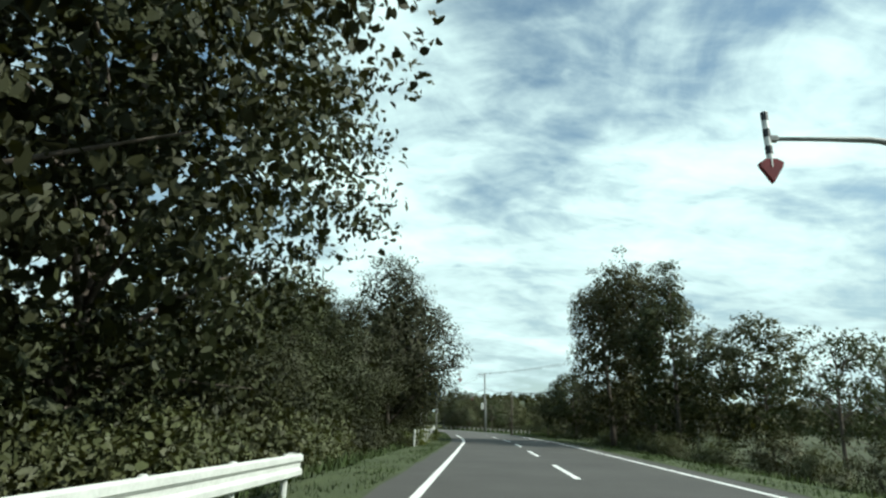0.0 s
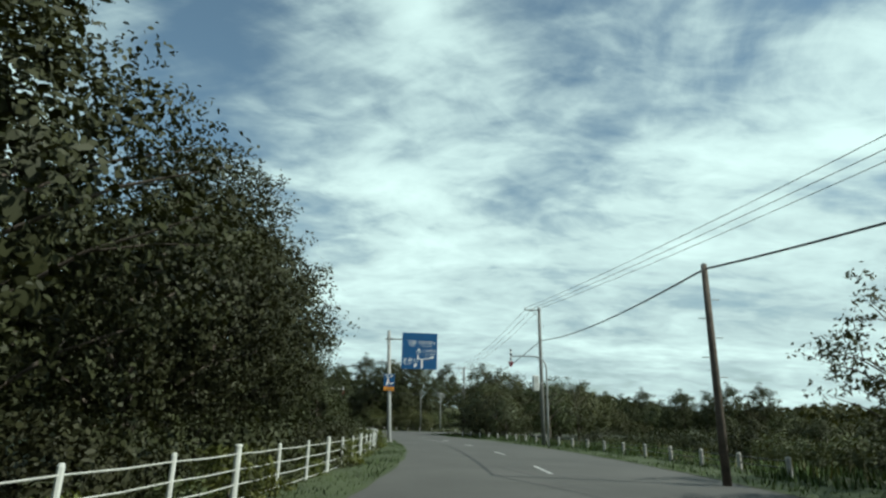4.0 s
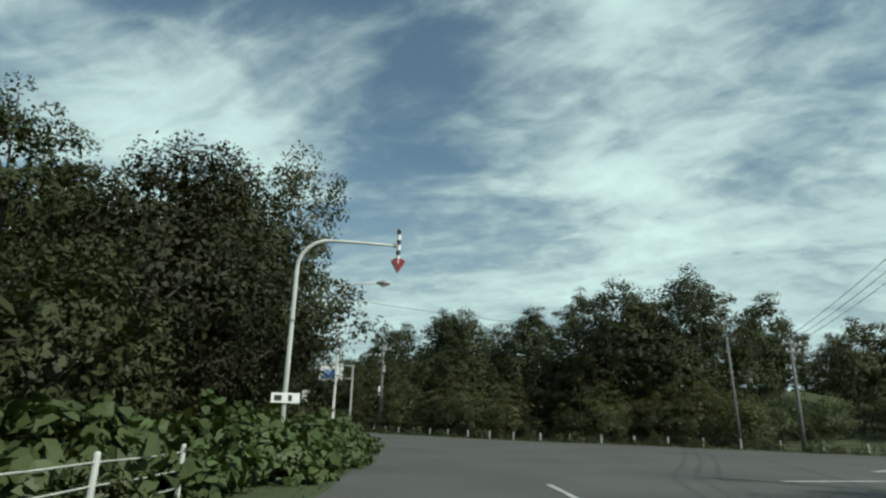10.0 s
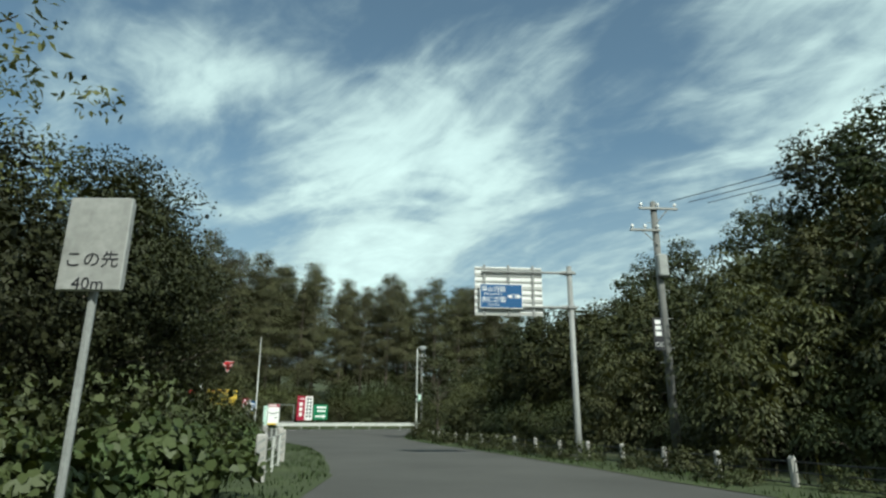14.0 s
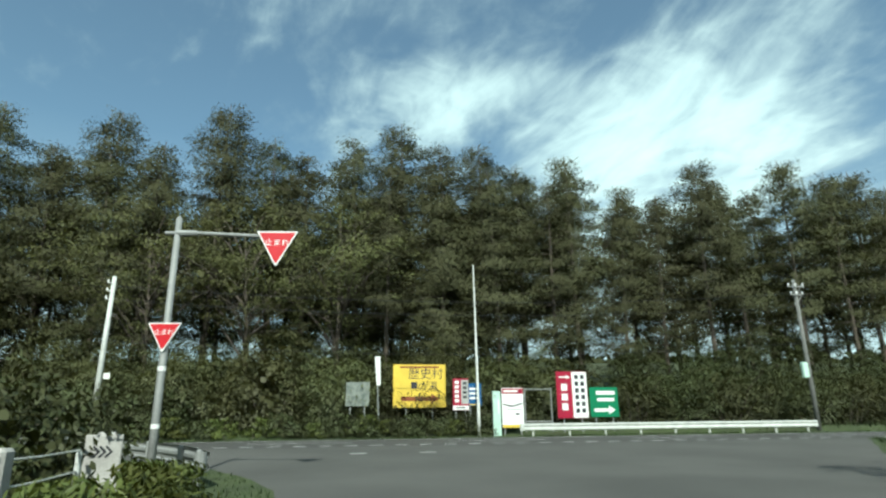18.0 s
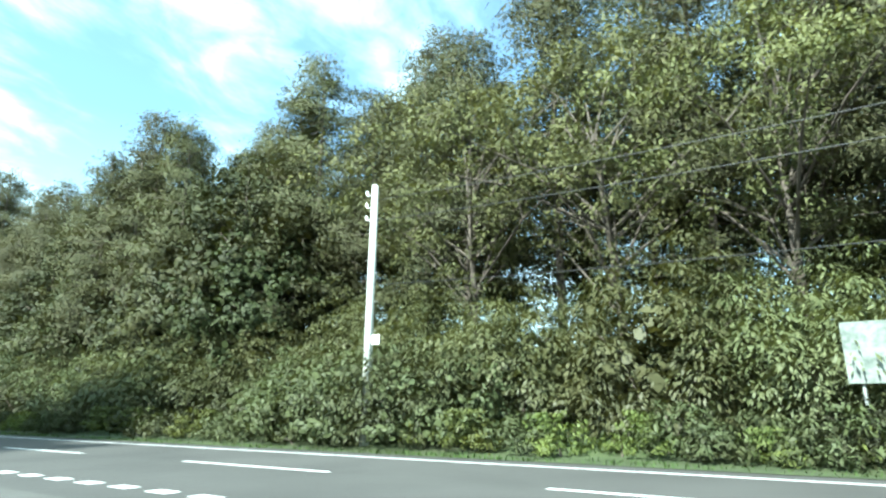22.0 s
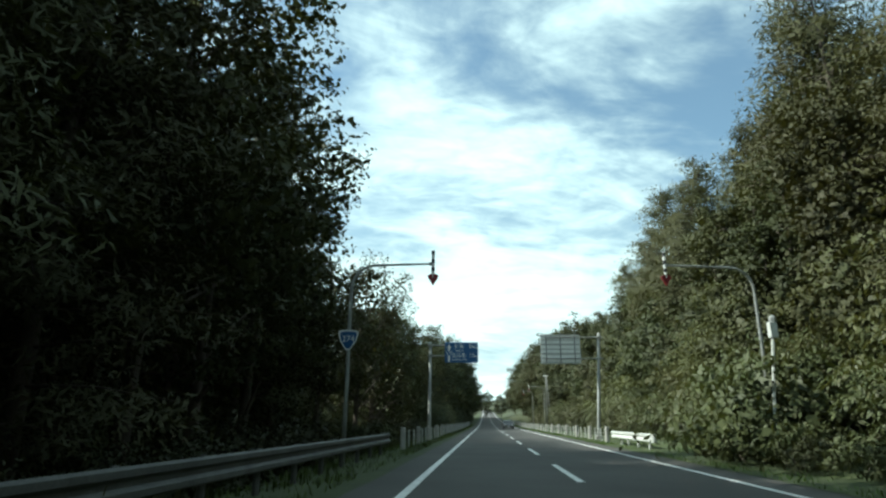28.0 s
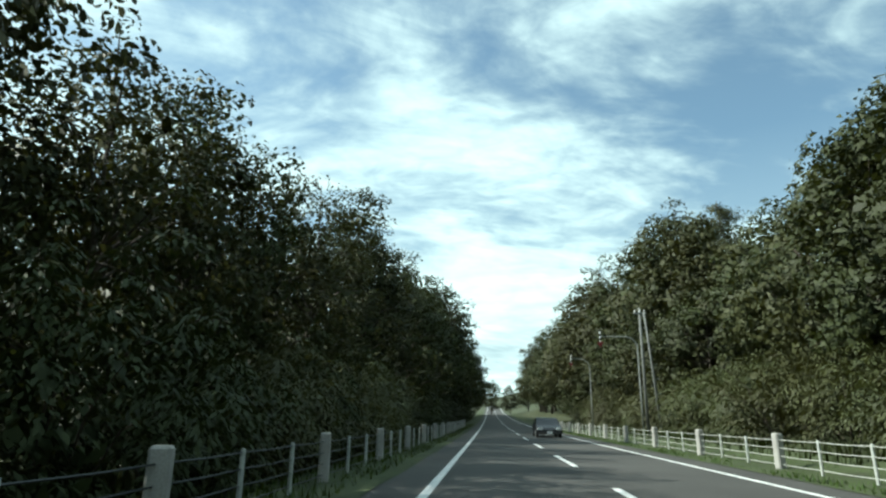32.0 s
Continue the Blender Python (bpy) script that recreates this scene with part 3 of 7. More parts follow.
build_ground()
build_roads()
build_lines()
verge_strip("verge_side_left", LEFT_EDGE, inward=1.0)
verge_strip("verge_side_right", RIGHT_EDGE[: len(RIGHT_EDGE)], inward=1.0)
verge_strip("verge_main_left", [r2(k, -4.2) for k in np.arange(-27, 330, 3.0)], inward=1.0)
verge_strip("verge_main_left_north", [r2(k, -4.2) for k in np.arange(-170, -70, 3.0)], inward=1.0)
verge_strip("verge_main_right", [r2(k, 4.2) for k in np.arange(-170, 330, 3.0)], inward=-1.0)


# ---- vegetation ----
RNG = np.random.default_rng(11)


def leaf_cards(c, out, length, width, rng, droop=0.3, fold=0.18, flat=0.5, sides=4):
    """One small leaf at each place c, lying roughly across the outward direction. Returns vertices, faces and soft normals."""
    n = len(c)
    nor = out * flat + rng.normal(size=(n, 3)) * 0.55
    nor[:, 2] += 0.25
    nor *= np.where((nor * out).sum(1) < 0, -1, 1)[:, None]
    nor /= np.linalg.norm(nor, axis=1)[:, None] + 1e-9
    a = rng.normal(size=(n, 3)) + out * 0.5
    a[:, 2] -= droop * 2
    a -= nor * (a * nor).sum(1)[:, None]
    a /= np.linalg.norm(a, axis=1)[:, None] + 1e-9
    b = np.cross(nor, a)
    L = (length * rng.uniform(0.65, 1.35, n))[:, None]
    W = (width * rng.uniform(0.7, 1.3, n))[:, None]
    if sides == 3:
        v = np.stack([c - a * L * 0.45 - b * W * 0.5, c + a * L * 0.55, c - a * L * 0.2 + b * W * 0.5], 1)[:, [0, 1, 2]]
        v = v[:, [0, 2, 1]][:, ::-1]
    elif sides == 6:
        k = [c - a * L * 0.5, c - a * L * 0.2 - b * W * 0.42 + nor * W * fold, c + a * L * 0.18 - b * W * 0.40 + nor * W * fold, c + a * L * 0.5 - nor * L * 0.08, c + a * L * 0.18 + b * W * 0.40 + nor * W * fold, c - a * L * 0.2 + b * W * 0.42 + nor * W * fold]
        v = np.stack(k, 1)
    else:
        v = np.stack([c - a * L * 0.5, c - b * W * 0.5 + nor * W * fold - a * L * 0.06, c + a * L * 0.5 - nor * L * 0.08, c + b * W * 0.5 + nor * W * fold - a * L * 0.06], 1)
    soft = unit(out * 0.9 + nor * 0.28)
    return v.reshape(-1, 3), np.arange(sides * n).reshape(n, sides), np.repeat(soft, sides, 0)


def cards_mesh(name, sets, material):
    """One mesh from several sets of cards (vertices, faces, normals), shaded by the soft normals."""
    me = bpy.data.meshes.new(name)
    v = np.vstack([x[0] for x in sets])
    nrm = np.vstack([x[2] for x in sets])
    loops, starts, base, at = [], [], 0, 0
    for vv, ff, _ in sets:
        loops.append((ff + base).ravel())
        starts.append(at + np.arange(len(ff)) * ff.shape[1])
        at += ff.size
        base += len(vv)
    loops, starts = np.concatenate(loops), np.concatenate(starts)
    me.vertices.add(len(v))
    me.vertices.foreach_set("co", v.astype(np.float32).ravel())
    me.loops.add(len(loops))
    me.loops.foreach_set("vertex_index", loops.astype(np.int32))
    me.polygons.add(len(starts))
    me.polygons.foreach_set("loop_start", starts.astype(np.int32))
    me.update(calc_edges=True)
    # turn each card so that its front looks the way of its soft normal
    me.polygons.foreach_set("use_smooth", [True] * len(me.polygons))
    me.normals_split_custom_set_from_vertices(nrm.tolist())
    me.materials.append(material)
    return me


def unit(v):
    return v / (np.linalg.norm(v, axis=1)[:, None] + 1e-9)


def clump_cards(c, cr, per, leaf, lwr, mid, rng, squash, droop, sides, core=3):
    """Leaves in soft clumps round the places c, with a few broad cards inside each that close it."""
    n = len(c)
    off = rng.normal(size=(n, per, 3)) * np.array([1, 1, squash])
    off *= rng.uniform(0.25, 1.0, (n, per, 1)) ** 0.6 * rng.uniform(0.85, 1.12, (n, per, 1)) / (np.linalg.norm(off, axis=2, keepdims=True) + 1e-9)
    low = rng.uniform(0, 1, (n, per)) < 0.7
    off[..., 2] = np.where(low, np.abs(off[..., 2]), off[..., 2])
    pos = (c[:, None] + off * cr[:, None, None]).reshape(-1, 3)
    out = unit(unit(pos - mid) * 0.55 + unit(off.reshape(-1, 3)) * 0.95 + np.array([0, 0, 0.12]))
    sets = [leaf_cards(pos, out, leaf, leaf * lwr, rng, droop, sides=sides)]
    if core:
        co = rng.normal(size=(n, core, 3)) * 0.42
        cp = (c[:, None] + co * cr[:, None, None]).reshape(-1, 3)
        cp = mid + (cp - mid) * 0.9
        sz = np.maximum(np.repeat(cr, core) * (0.30 if sides == 6 else 0.40), leaf * 1.3)
        o2 = unit(cp - mid)
        v, f, nn = leaf_cards(cp, o2, 1.0, 0.8, rng, 0.2, fold=0.1, flat=0.9, sides=6)
        v = (v.reshape(-1, 6, 3) - cp[:, None]) * sz[:, None, None] + cp[:, None]
        sets.append((v.reshape(-1, 3), f, nn))
    return sets


def umbrella_cards(c, cr, per, leaf, lwr, mid, rng):
    """Leaflets that hang from the rim of shallow domes round the places c, as on sumac or walnut sprays."""
    n = len(c)
    a = rng.uniform(0, 2 * math.pi, (n, per))
    k = np.sqrt(rng.uniform(0.02, 1, (n, per)))
    rad = np.stack([np.cos(a), np.sin(a), 0 * a], 2)
    off = rad * k[..., None] * cr[:, None, None]
    off[..., 2] = cr[:, None] * (0.34 - 0.55 * k * k) + rng.normal(size=(n, per)) * 0.05
    tilt = unit(c - mid)
    off[..., 2] -= (off[..., :2] * tilt[:, None, :2]).sum(2) * 0.45
    pos = (c[:, None] + off).reshape(-1, 3)
    rad, k = rad.reshape(-1, 3), k.reshape(-1)
    m = len(pos)
    ax = unit(rad + np.stack([0 * k, 0 * k, -0.25 - 0.9 * k], 1) + rng.normal(size=(m, 3)) * 0.25)
    nor = unit(np.array([0, 0, 1.0]) + rad * (0.3 + 0.7 * k)[:, None] + rng.normal(size=(m, 3)) * 0.3)
    nor = unit(nor - ax * (nor * ax).sum(1)[:, None])
    b = np.cross(nor, ax)
    L = (leaf * rng.uniform(0.7, 1.3, m))[:, None]
    W = L * lwr
    v = np.stack([pos - ax * L * 0.5, pos - b * W * 0.5 + nor * W * 0.15, pos + ax * L * 0.5, pos + b * W * 0.5 + nor * W * 0.15], 1)
    soft = unit(nor * 0.8 + np.repeat(tilt, per, 0) * 0.45)
    return v.reshape(-1, 3), np.arange(4 * m).reshape(m, 4), np.repeat(soft, 4, 0)


def fill_cards(n, mid, semi, size, rng):
    """Broad twig-and-leaf cards deep inside a crown, which close it against the sky."""
    u = unit(rng.normal(size=(n, 3))) * (rng.uniform(0, 1, n) ** 0.4)[:, None]
    p = mid + u * np.array(semi)
    v, f, nn = leaf_cards(p, unit(u + np.array([0, 0, 0.2])), size, size * 0.75, rng, 0.2, fold=0.12, flat=0.7, sides=6)
    return v, f, nn


def proto_broad(name, h, r, base, clumps, per, leaf, material, bark, seed, label, category="tree", lean=0.0, limbs=8, clump_r=0.75, squash=0.65, droop=0.3, trunk_r=None, lwr=0.6, sides=3, core=7, taper=0.35, fill=None):
    """A leafy tree: tapered bent trunk, limbs that reach the crown, and a crown of leaf clumps with gaps."""
    rng = np.random.default_rng(seed)
    t = thing(name, label, category)
    tr = trunk_r or 0.013 * h + 0.02
    mb = MB()
    bend = rng.normal(size=2) * 0.04 * h
    top = np.array([bend[0] + lean * h, bend[1], h * 0.86])
    tp = lambda k: np.array([top[0] * k**1.4, top[1] * k**1.4, top[2] * k])
    mb.tube([tp(k) + (0, 0, -0.5 * (k == 0)) for k in np.linspace(0, 1, 7)], [tr * (1.25 if k == 0 else 1) * (1 - 0.85 * k) for k in np.linspace(0, 1, 7)], 7)
    n = clumps
    u = unit(rng.normal(size=(n, 3)))
    rad = rng.uniform(0.3, 1, n) ** 0.38
    lob = 1 + 0.20 * np.sin(u[:, 0] * 3.1 + seed) * np.cos(u[:, 1] * 2.7 + seed * 2) + 0.14 * np.sin(u[:, 2] * 6 + seed) + rng.normal(size=n) * 0.06
    hz = (h - base) / 2
    c = u * (rad * lob)[:, None] * np.array([r, r, hz])
    c[:, :2] *= 1 - taper * np.clip(c[:, 2:3] / hz, -0.5, 1)
    c[:, 2] += base + hz
    k = np.clip(c[:, 2] / h, 0, 1)[:, None]
    c[:, :2] += np.hstack([top[0] * k, top[1] * k])
    for i in rng.choice(n, min(limbs, n), replace=False):
        k0 = np.clip((c[i, 2] - r * 0.55) / top[2], 0.12, 0.85)
        a, e = tp(k0), c[i]
        m = a * 0.45 + e * 0.55 + np.array([0, 0, 0.08 * r])
        mb.tube([a, m, e], [tr * 0.45 * (1 - 0.6 * k0), tr * 0.22, tr * 0.06], 5, caps=False)
        for j in rng.choice(n, 2):
            if np.linalg.norm(c[j] - m) < r * 0.9:
                mb.tube([m, (m + c[j]) / 2 + (0, 0, 0.1), c[j]], [tr * 0.16, tr * 0.1, tr * 0.04], 4, caps=False)
    part("trunk", mb, bark, t, smooth=True)
    mid = np.array([top[0] * 0.5, top[1] * 0.5, base + hz * 0.8])
    sets = clump_cards(c, rng.uniform(0.65, 1.25, n) * clump_r, per, leaf, lwr, mid, rng, squash, droop, sides, core)
    fill = (clumps if core >= 6 else 0) if fill is None else fill
    if fill:
        sets.append(fill_cards(fill, np.array([top[0] * 0.55, top[1] * 0.55, base + hz * 0.95]), (r * 0.62, r * 0.62, hz * 0.76), 0.075 * r + 0.15 if sides == 6 else 0.13 * r + 0.10, rng))
    part("crown", cards_mesh("crown", sets, material), material, t)
    return t


def proto_larch(name, h, r, seed, label, density=1.0, base=0.2, top_r=0.5, spray=(0.44, 0.13), k_spray=5, cone=0.6):
    """A larch: straight trunk, tiers of level boughs with hanging feathery sprays, see-through between."""
    rng = np.random.default_rng(seed)
    t = thing(name, label, "tree")
    mb = MB()
    b = rng.normal(size=2) * 0.35
    tp = lambda k: np.array([b[0] * k * k, b[1] * k * k, h * k])
    mb.tube([tp(k) + (0, 0, -0.5 * (k == 0)) for k in np.linspace(0, 1, 6)], [0.19 * (1 - 0.93 * k) + 0.01 for k in np.linspace(0, 1, 6)], 7)
    P, O = [], []
    z = base * h
    while z < h * 0.985:
        k = (z / h - base) / (1 - base)
        reach = r * ((1 - k) ** cone) * min(1.0, 0.5 + k * 2.2) + top_r * (1 - k) + 0.12
        for _ in range(int(rng.integers(3, 6))):
            a = rng.uniform(0, 2 * math.pi)
            d = np.array([math.cos(a), math.sin(a), 0])
            ln = reach * rng.uniform(0.55, 1.2)
            p0 = tp(z / h)
            rise = rng.uniform(-0.1, 0.3)
            pts = [p0 + d * ln * q + np.array([0, 0, ln * (rise * q - 0.14 * q * q)]) for q in (0, 0.5, 1)]
            mb.tube(pts, [0.035 * (1 - k) + 0.012, 0.02, 0.006], 3, caps=False)
            m = max(4, int(6.5 * ln * density))
            q = rng.uniform(0.2, 1.03, m)
            side = np.array([-d[1], d[0], 0])
            w = rng.normal(size=m) * 0.24 * ln * (1.15 - q * 0.6)
            pp = p0 + d * (ln * q)[:, None] + side * w[:, None]
            pp[:, 2] += ln * (rise * q - 0.14 * q * q) - np.abs(w) * 0.25 - rng.uniform(-0.1, 0.3, m)
            P.append(pp)
            O.append(unit(np.repeat([d * 0.8 + np.array([0, 0, 0.45])], m, 0) + side * (w * 0.5)[:, None]))
        z += rng.uniform(0.42, 0.75) * (h / 16) * (1 - 0.45 * k)
    part("trunk", mb, M_BARK, t, smooth=True)
    P, O = np.vstack(P), np.vstack(O)
    k = k_spray
    P = np.repeat(P, k, 0) + rng.normal(size=(len(P) * k, 3)) * np.array([0.26, 0.26, 0.15])
    O = np.repeat(O, k, 0)
    sets = [leaf_cards(P, O, spray[0], spray[1], rng, droop=0.3, flat=0.5, sides=3)]
    part("crown", cards_mesh("crown", sets, M_NEEDLE), M_NEEDLE, t)
    return t


def proto_shrub(name, h, r, clumps, per, leaf, material, seed, label, category="bush", lwr=0.38, droop=0.6, clump_r=0.5, sides=4, core=5, hanging=False):
    """A bush: stems from the ground and a dome of leaf clumps down to the grass."""
    rng = np.random.default_rng(seed)
    t = thing(name, label, category)
    u = unit(rng.normal(size=(clumps, 3)))
    u[:, 2] = np.abs(u[:, 2])
    rad = rng.uniform(0.35, 1, clumps) ** 0.35 * (1 + rng.normal(size=clumps) * 0.1)
    lob = 1 + 0.22 * np.sin(u[:, 0] * 4 + seed) * np.cos(u[:, 1] * 3.5 + seed)
    c = u * (rad * lob)[:, None] * np.array([r, r, h * 0.9])
    c[:, 2] = np.maximum(c[:, 2], 0.15)
    if hanging:
        lobe = 1 + 0.16 * np.sin(np.arctan2(c[:, 1], c[:, 0]) * 5 + seed) * np.cos(c[:, 2] * 5.0 / h * 1.6 + seed)
        c[:, :2] *= ((0.62 + 0.38 * sm(c[:, 2] / (h * 0.45))) * lobe)[:, None]
    mb = MB()
    for i in rng.choice(clumps, 7 if h > 2.5 else 1, replace=False):
        b = c[i] * np.array([0.12, 0.12, 0]) + rng.normal(size=3) * np.array([0.15, 0.15, 0])
        mb.tube([b + (0, 0, -0.3), b * 0.4 + c[i] * 0.55 + (0, 0, 0.1 * h), c[i]], [0.035, 0.022, 0.006], 4, caps=False)
    part("stem", mb, M_BARK, t, smooth=True)
    mid = np.array([0, 0, h * 0.25])
    if hanging:
        sets = [umbrella_cards(c, rng.uniform(0.7, 1.3, clumps) * clump_r, per, leaf, lwr, mid, rng)]
        inner = c * np.array([0.80, 0.80, 0.84])
        sets.append(umbrella_cards(inner, rng.uniform(0.7, 1.2, clumps) * clump_r, per // 2, leaf, lwr * 1.2, mid, rng))
    else:
        sets = clump_cards(c, rng.uniform(0.65, 1.3, clumps) * clump_r, per, leaf, lwr, mid, rng, 0.65, droop, sides, core)
    if core >= 3:
        sets.append(fill_cards(clumps, np.array([0, 0, h * 0.34]), (r * 0.60, r * 0.60, h * 0.38), 0.08 * r + 0.14, rng))
    part("foliage", cards_mesh("foliage", sets, material), material, t)
    return t


PROTO = {
    "oak": [proto_broad("broadleaf_tree", 11.0, 4.0, 1.2, 130, 58, 0.25, M_LEAF, M_BARK, 3, "tall leafy green broadleaf tree at the roadside", clump_r=0.8),
            proto_broad("broadleaf_tree", 10.0, 3.7, 0.8, 120, 58, 0.25, M_LEAF_OLIVE, M_BARK, 4, "olive-green broadleaf tree with a rounded crown", clump_r=0.8),
            proto_broad("broadleaf_tree", 12.5, 4.2, 1.4, 135, 58, 0.25, M_LEAF, M_BARK, 5, "tall dark green broadleaf tree in the wood", clump_r=0.8)],
    "tall": [proto_broad("poplar_tree", 14.5, 2.8, 1.2, 190, 58, 0.19, M_LEAF_OLIVE, M_BARK, 6, "tall narrow tree with small grey-green leaves", clump_r=0.7),
             proto_broad("poplar_tree", 13.0, 2.6, 1.0, 190, 58, 0.19, M_LEAF, M_BARK, 7, "narrow upright tree with fine dark leaves", clump_r=0.7)],
    # the near trees wear the leaf colour that is darkened for shade
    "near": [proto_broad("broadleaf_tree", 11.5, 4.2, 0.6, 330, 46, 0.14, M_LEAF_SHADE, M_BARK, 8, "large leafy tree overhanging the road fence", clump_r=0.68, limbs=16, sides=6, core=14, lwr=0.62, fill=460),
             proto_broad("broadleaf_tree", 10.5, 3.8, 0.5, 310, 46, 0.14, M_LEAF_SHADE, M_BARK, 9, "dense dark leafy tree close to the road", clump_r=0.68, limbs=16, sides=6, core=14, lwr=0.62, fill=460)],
    "grove": [proto_broad("broadleaf_tree", 13.0, 3.9, 3.0, 190, 34, 0.17, M_LEAF_OLIVE, M_BARK, 17, "tall thin-stemmed tree with light showing through its crown", clump_r=0.62, limbs=18, sides=6, core=9, taper=0.2, fill=240),
              proto_broad("broadleaf_tree", 12.0, 3.6, 2.4, 180, 34, 0.17, M_LEAF, M_BARK, 18, "tall dark tree with a loose crown and bare lower stem", clump_r=0.62, limbs=18, sides=6, core=9, taper=0.2, fill=240)],
    "thin": [proto_broad("slender_tree", 6.8, 2.5, 1.2, 75, 34, 0.18, M_LEAF_OLIVE, M_BARK, 10, "slender tree with thin see-through foliage", limbs=16, clump_r=0.6, core=1),
             proto_broad("slender_tree", 6.2, 2.4, 0.9, 85, 34, 0.18, M_LEAF, M_BARK, 12, "small loose-crowned tree in the hedge", limbs=16, clump_r=0.6, core=1)],
    "round": [proto_broad("hedgerow_tree", 7.5, 3.9, 0.2, 120, 56, 0.22, M_LEAF, M_BARK, 13, "round bushy green tree at the junction", clump_r=0.75),
              proto_broad("hedgerow_tree", 7.0, 3.6, 0.2, 115, 56, 0.22, M_LEAF_OLIVE, M_BARK, 14, "round bushy olive tree beyond the road", clump_r=0.75)],
    "willow": [proto_broad("willow_tree", 6.6, 3.3, 0.1, 150, 60, 0.17, M_LEAF_WILLOW, M_BARK, 51, "grey-green willow with a soft feathery crown", clump_r=0.62, lwr=0.3, sides=4, limbs=14, core=5, fill=150),
               proto_broad("willow_tree", 5.8, 3.4, 0.1, 150, 60, 0.17, M_LEAF_WILLOW, M_BARK, 52, "broad pale willow bush in the hedge", clump_r=0.62, lwr=0.3, sides=4, limbs=14, core=5, fill=150)],
    "yellow": [proto_broad("broadleaf_tree", 9.5, 4.6, 3.6, 190, 56, 0.15, M_LEAF_YELLOW, M_BARK, 15, "spreading tree with leaves turning yellow", limbs=24, clump_r=0.55, core=0, sides=4, lwr=0.42, taper=0.1)],
    "larch": [proto_larch("larch_tree", 16.5, 3.5, 21, "tall feathery green larch on the bank", base=0.24, spray=(0.27, 0.07), k_spray=12, cone=0.5),
              proto_larch("larch_tree", 15.0, 3.2, 22, "feathery larch with level boughs", base=0.20, spray=(0.27, 0.07), k_spray=12, cone=0.5),
              proto_larch("larch_tree", 18.0, 3.8, 23, "very tall larch with a bare lower trunk", base=0.32, spray=(0.27, 0.07), k_spray=12, cone=0.5)],
    "larch_near": [proto_larch("larch_tree", 17.0, 4.2, 24, "tall dark larch at the road's edge", 1.5, 0.14, spray=(0.23, 0.055), k_spray=15, cone=0.42),
                   proto_larch("larch_tree", 15.5, 4.0, 25, "larch with hanging feathery boughs over the verge", 1.5, 0.10, spray=(0.23, 0.055), k_spray=15, cone=0.42)],
    "mound": [proto_shrub("tall_bush", 6.3, 3.6, 170, 52, 0.20, M_MOUND, 38, "tall rounded bush with hanging compound leaves", clump_r=0.68, lwr=0.32, core=4, hanging=True),
              proto_shrub("tall_bush", 5.4, 3.3, 150, 52, 0.20, M_MOUND, 39, "broad green bush of drooping leaves on the bank", clump_r=0.68, lwr=0.32, core=4, hanging=True)],
    "bushy": [proto_shrub("tall_bush", 5.6, 3.4, 150, 44, 0.18, M_LEAF, 42, "broad dark bush at the edge of the wood", clump_r=0.62, lwr=0.36, core=4, hanging=True)],
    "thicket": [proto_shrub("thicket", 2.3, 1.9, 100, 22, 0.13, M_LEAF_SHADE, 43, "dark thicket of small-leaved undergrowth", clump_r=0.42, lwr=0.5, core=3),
                proto_shrub("thicket", 1.8, 1.8, 95, 22, 0.13, M_SHRUB, 44, "low small-leaved undergrowth behind the fence", clump_r=0.42, lwr=0.5, core=3)],
    "shrub": [proto_shrub("shrub", 3.2, 2.3, 75, 46, 0.165, M_SHRUB, 31, "dense green shrub with hanging leaflets", clump_r=0.5, lwr=0.32, hanging=True),
              proto_shrub("shrub", 2.6, 2.1, 68, 46, 0.16, M_SHRUB, 32, "low spreading green shrub", clump_r=0.5, lwr=0.32, hanging=True),
              proto_shrub("shrub", 3.8, 2.5, 82, 46, 0.17, M_LEAF_OLIVE, 33, "olive-green shrub at the wood's edge", clump_r=0.52, lwr=0.34, hanging=True)],
    "weed": [proto_shrub("tall_weeds", 1.1, 0.9, 40, 26, 0.17, M_WEED, 34, "clump of yellow-flowering weeds on the verge", "weeds", clump_r=0.25, lwr=0.3, core=0),
             proto_shrub("tall_weeds", 0.9, 0.9, 40, 26, 0.17, M_SHRUB, 35, "clump of green roadside weeds", "weeds", clump_r=0.25, lwr=0.3, core=0),
             proto_shrub("tall_weeds", 1.2, 1.0, 40, 26, 0.19, M_SHRUB, 40, "tall leafy green weeds at the foot of the bushes", "weeds", clump_r=0.28, lwr=0.3, core=0)],
    "vine": [proto_shrub("vine_thicket", 1.25, 1.35, 60, 26, 0.20, M_VINE, 36, "mound of broad-leaved green vines at the road edge", "vines", lwr=0.85, droop=0.25, clump_r=0.36, core=2, sides=6),
             proto_shrub("vine_thicket", 1.1, 1.3, 55, 26, 0.19, M_VINE, 37, "low mound of bright green vine leaves", "vines", lwr=0.85, droop=0.25, clump_r=0.36, core=2, sides=6)],
}
USED = set()


def put(kind, x, y, size=1.0, turn=None, dz=-0.05, which=None, tall=1.0):
    pr = PROTO[kind]
    i = int(RNG.integers(len(pr))) if which is None else which
    turn = RNG.uniform(0, 360) if turn is None else turn
    m = Matrix.Translation((x, y, gz(x, y) + dz)) @ Matrix.Rotation(radians(turn), 4, "Z") @ Matrix.Diagonal((size, size, size * tall, 1))
    if (kind, i) not in USED:
        USED.add((kind, i))
        pr[i].matrix_basis = m
        return pr[i]
    src = pr[i]
    keep = src.matrix_basis.copy()
    o = copy_thing(src, Matrix.Identity(4))
    o.matrix_basis = m
    src.matrix_basis = keep
    return o


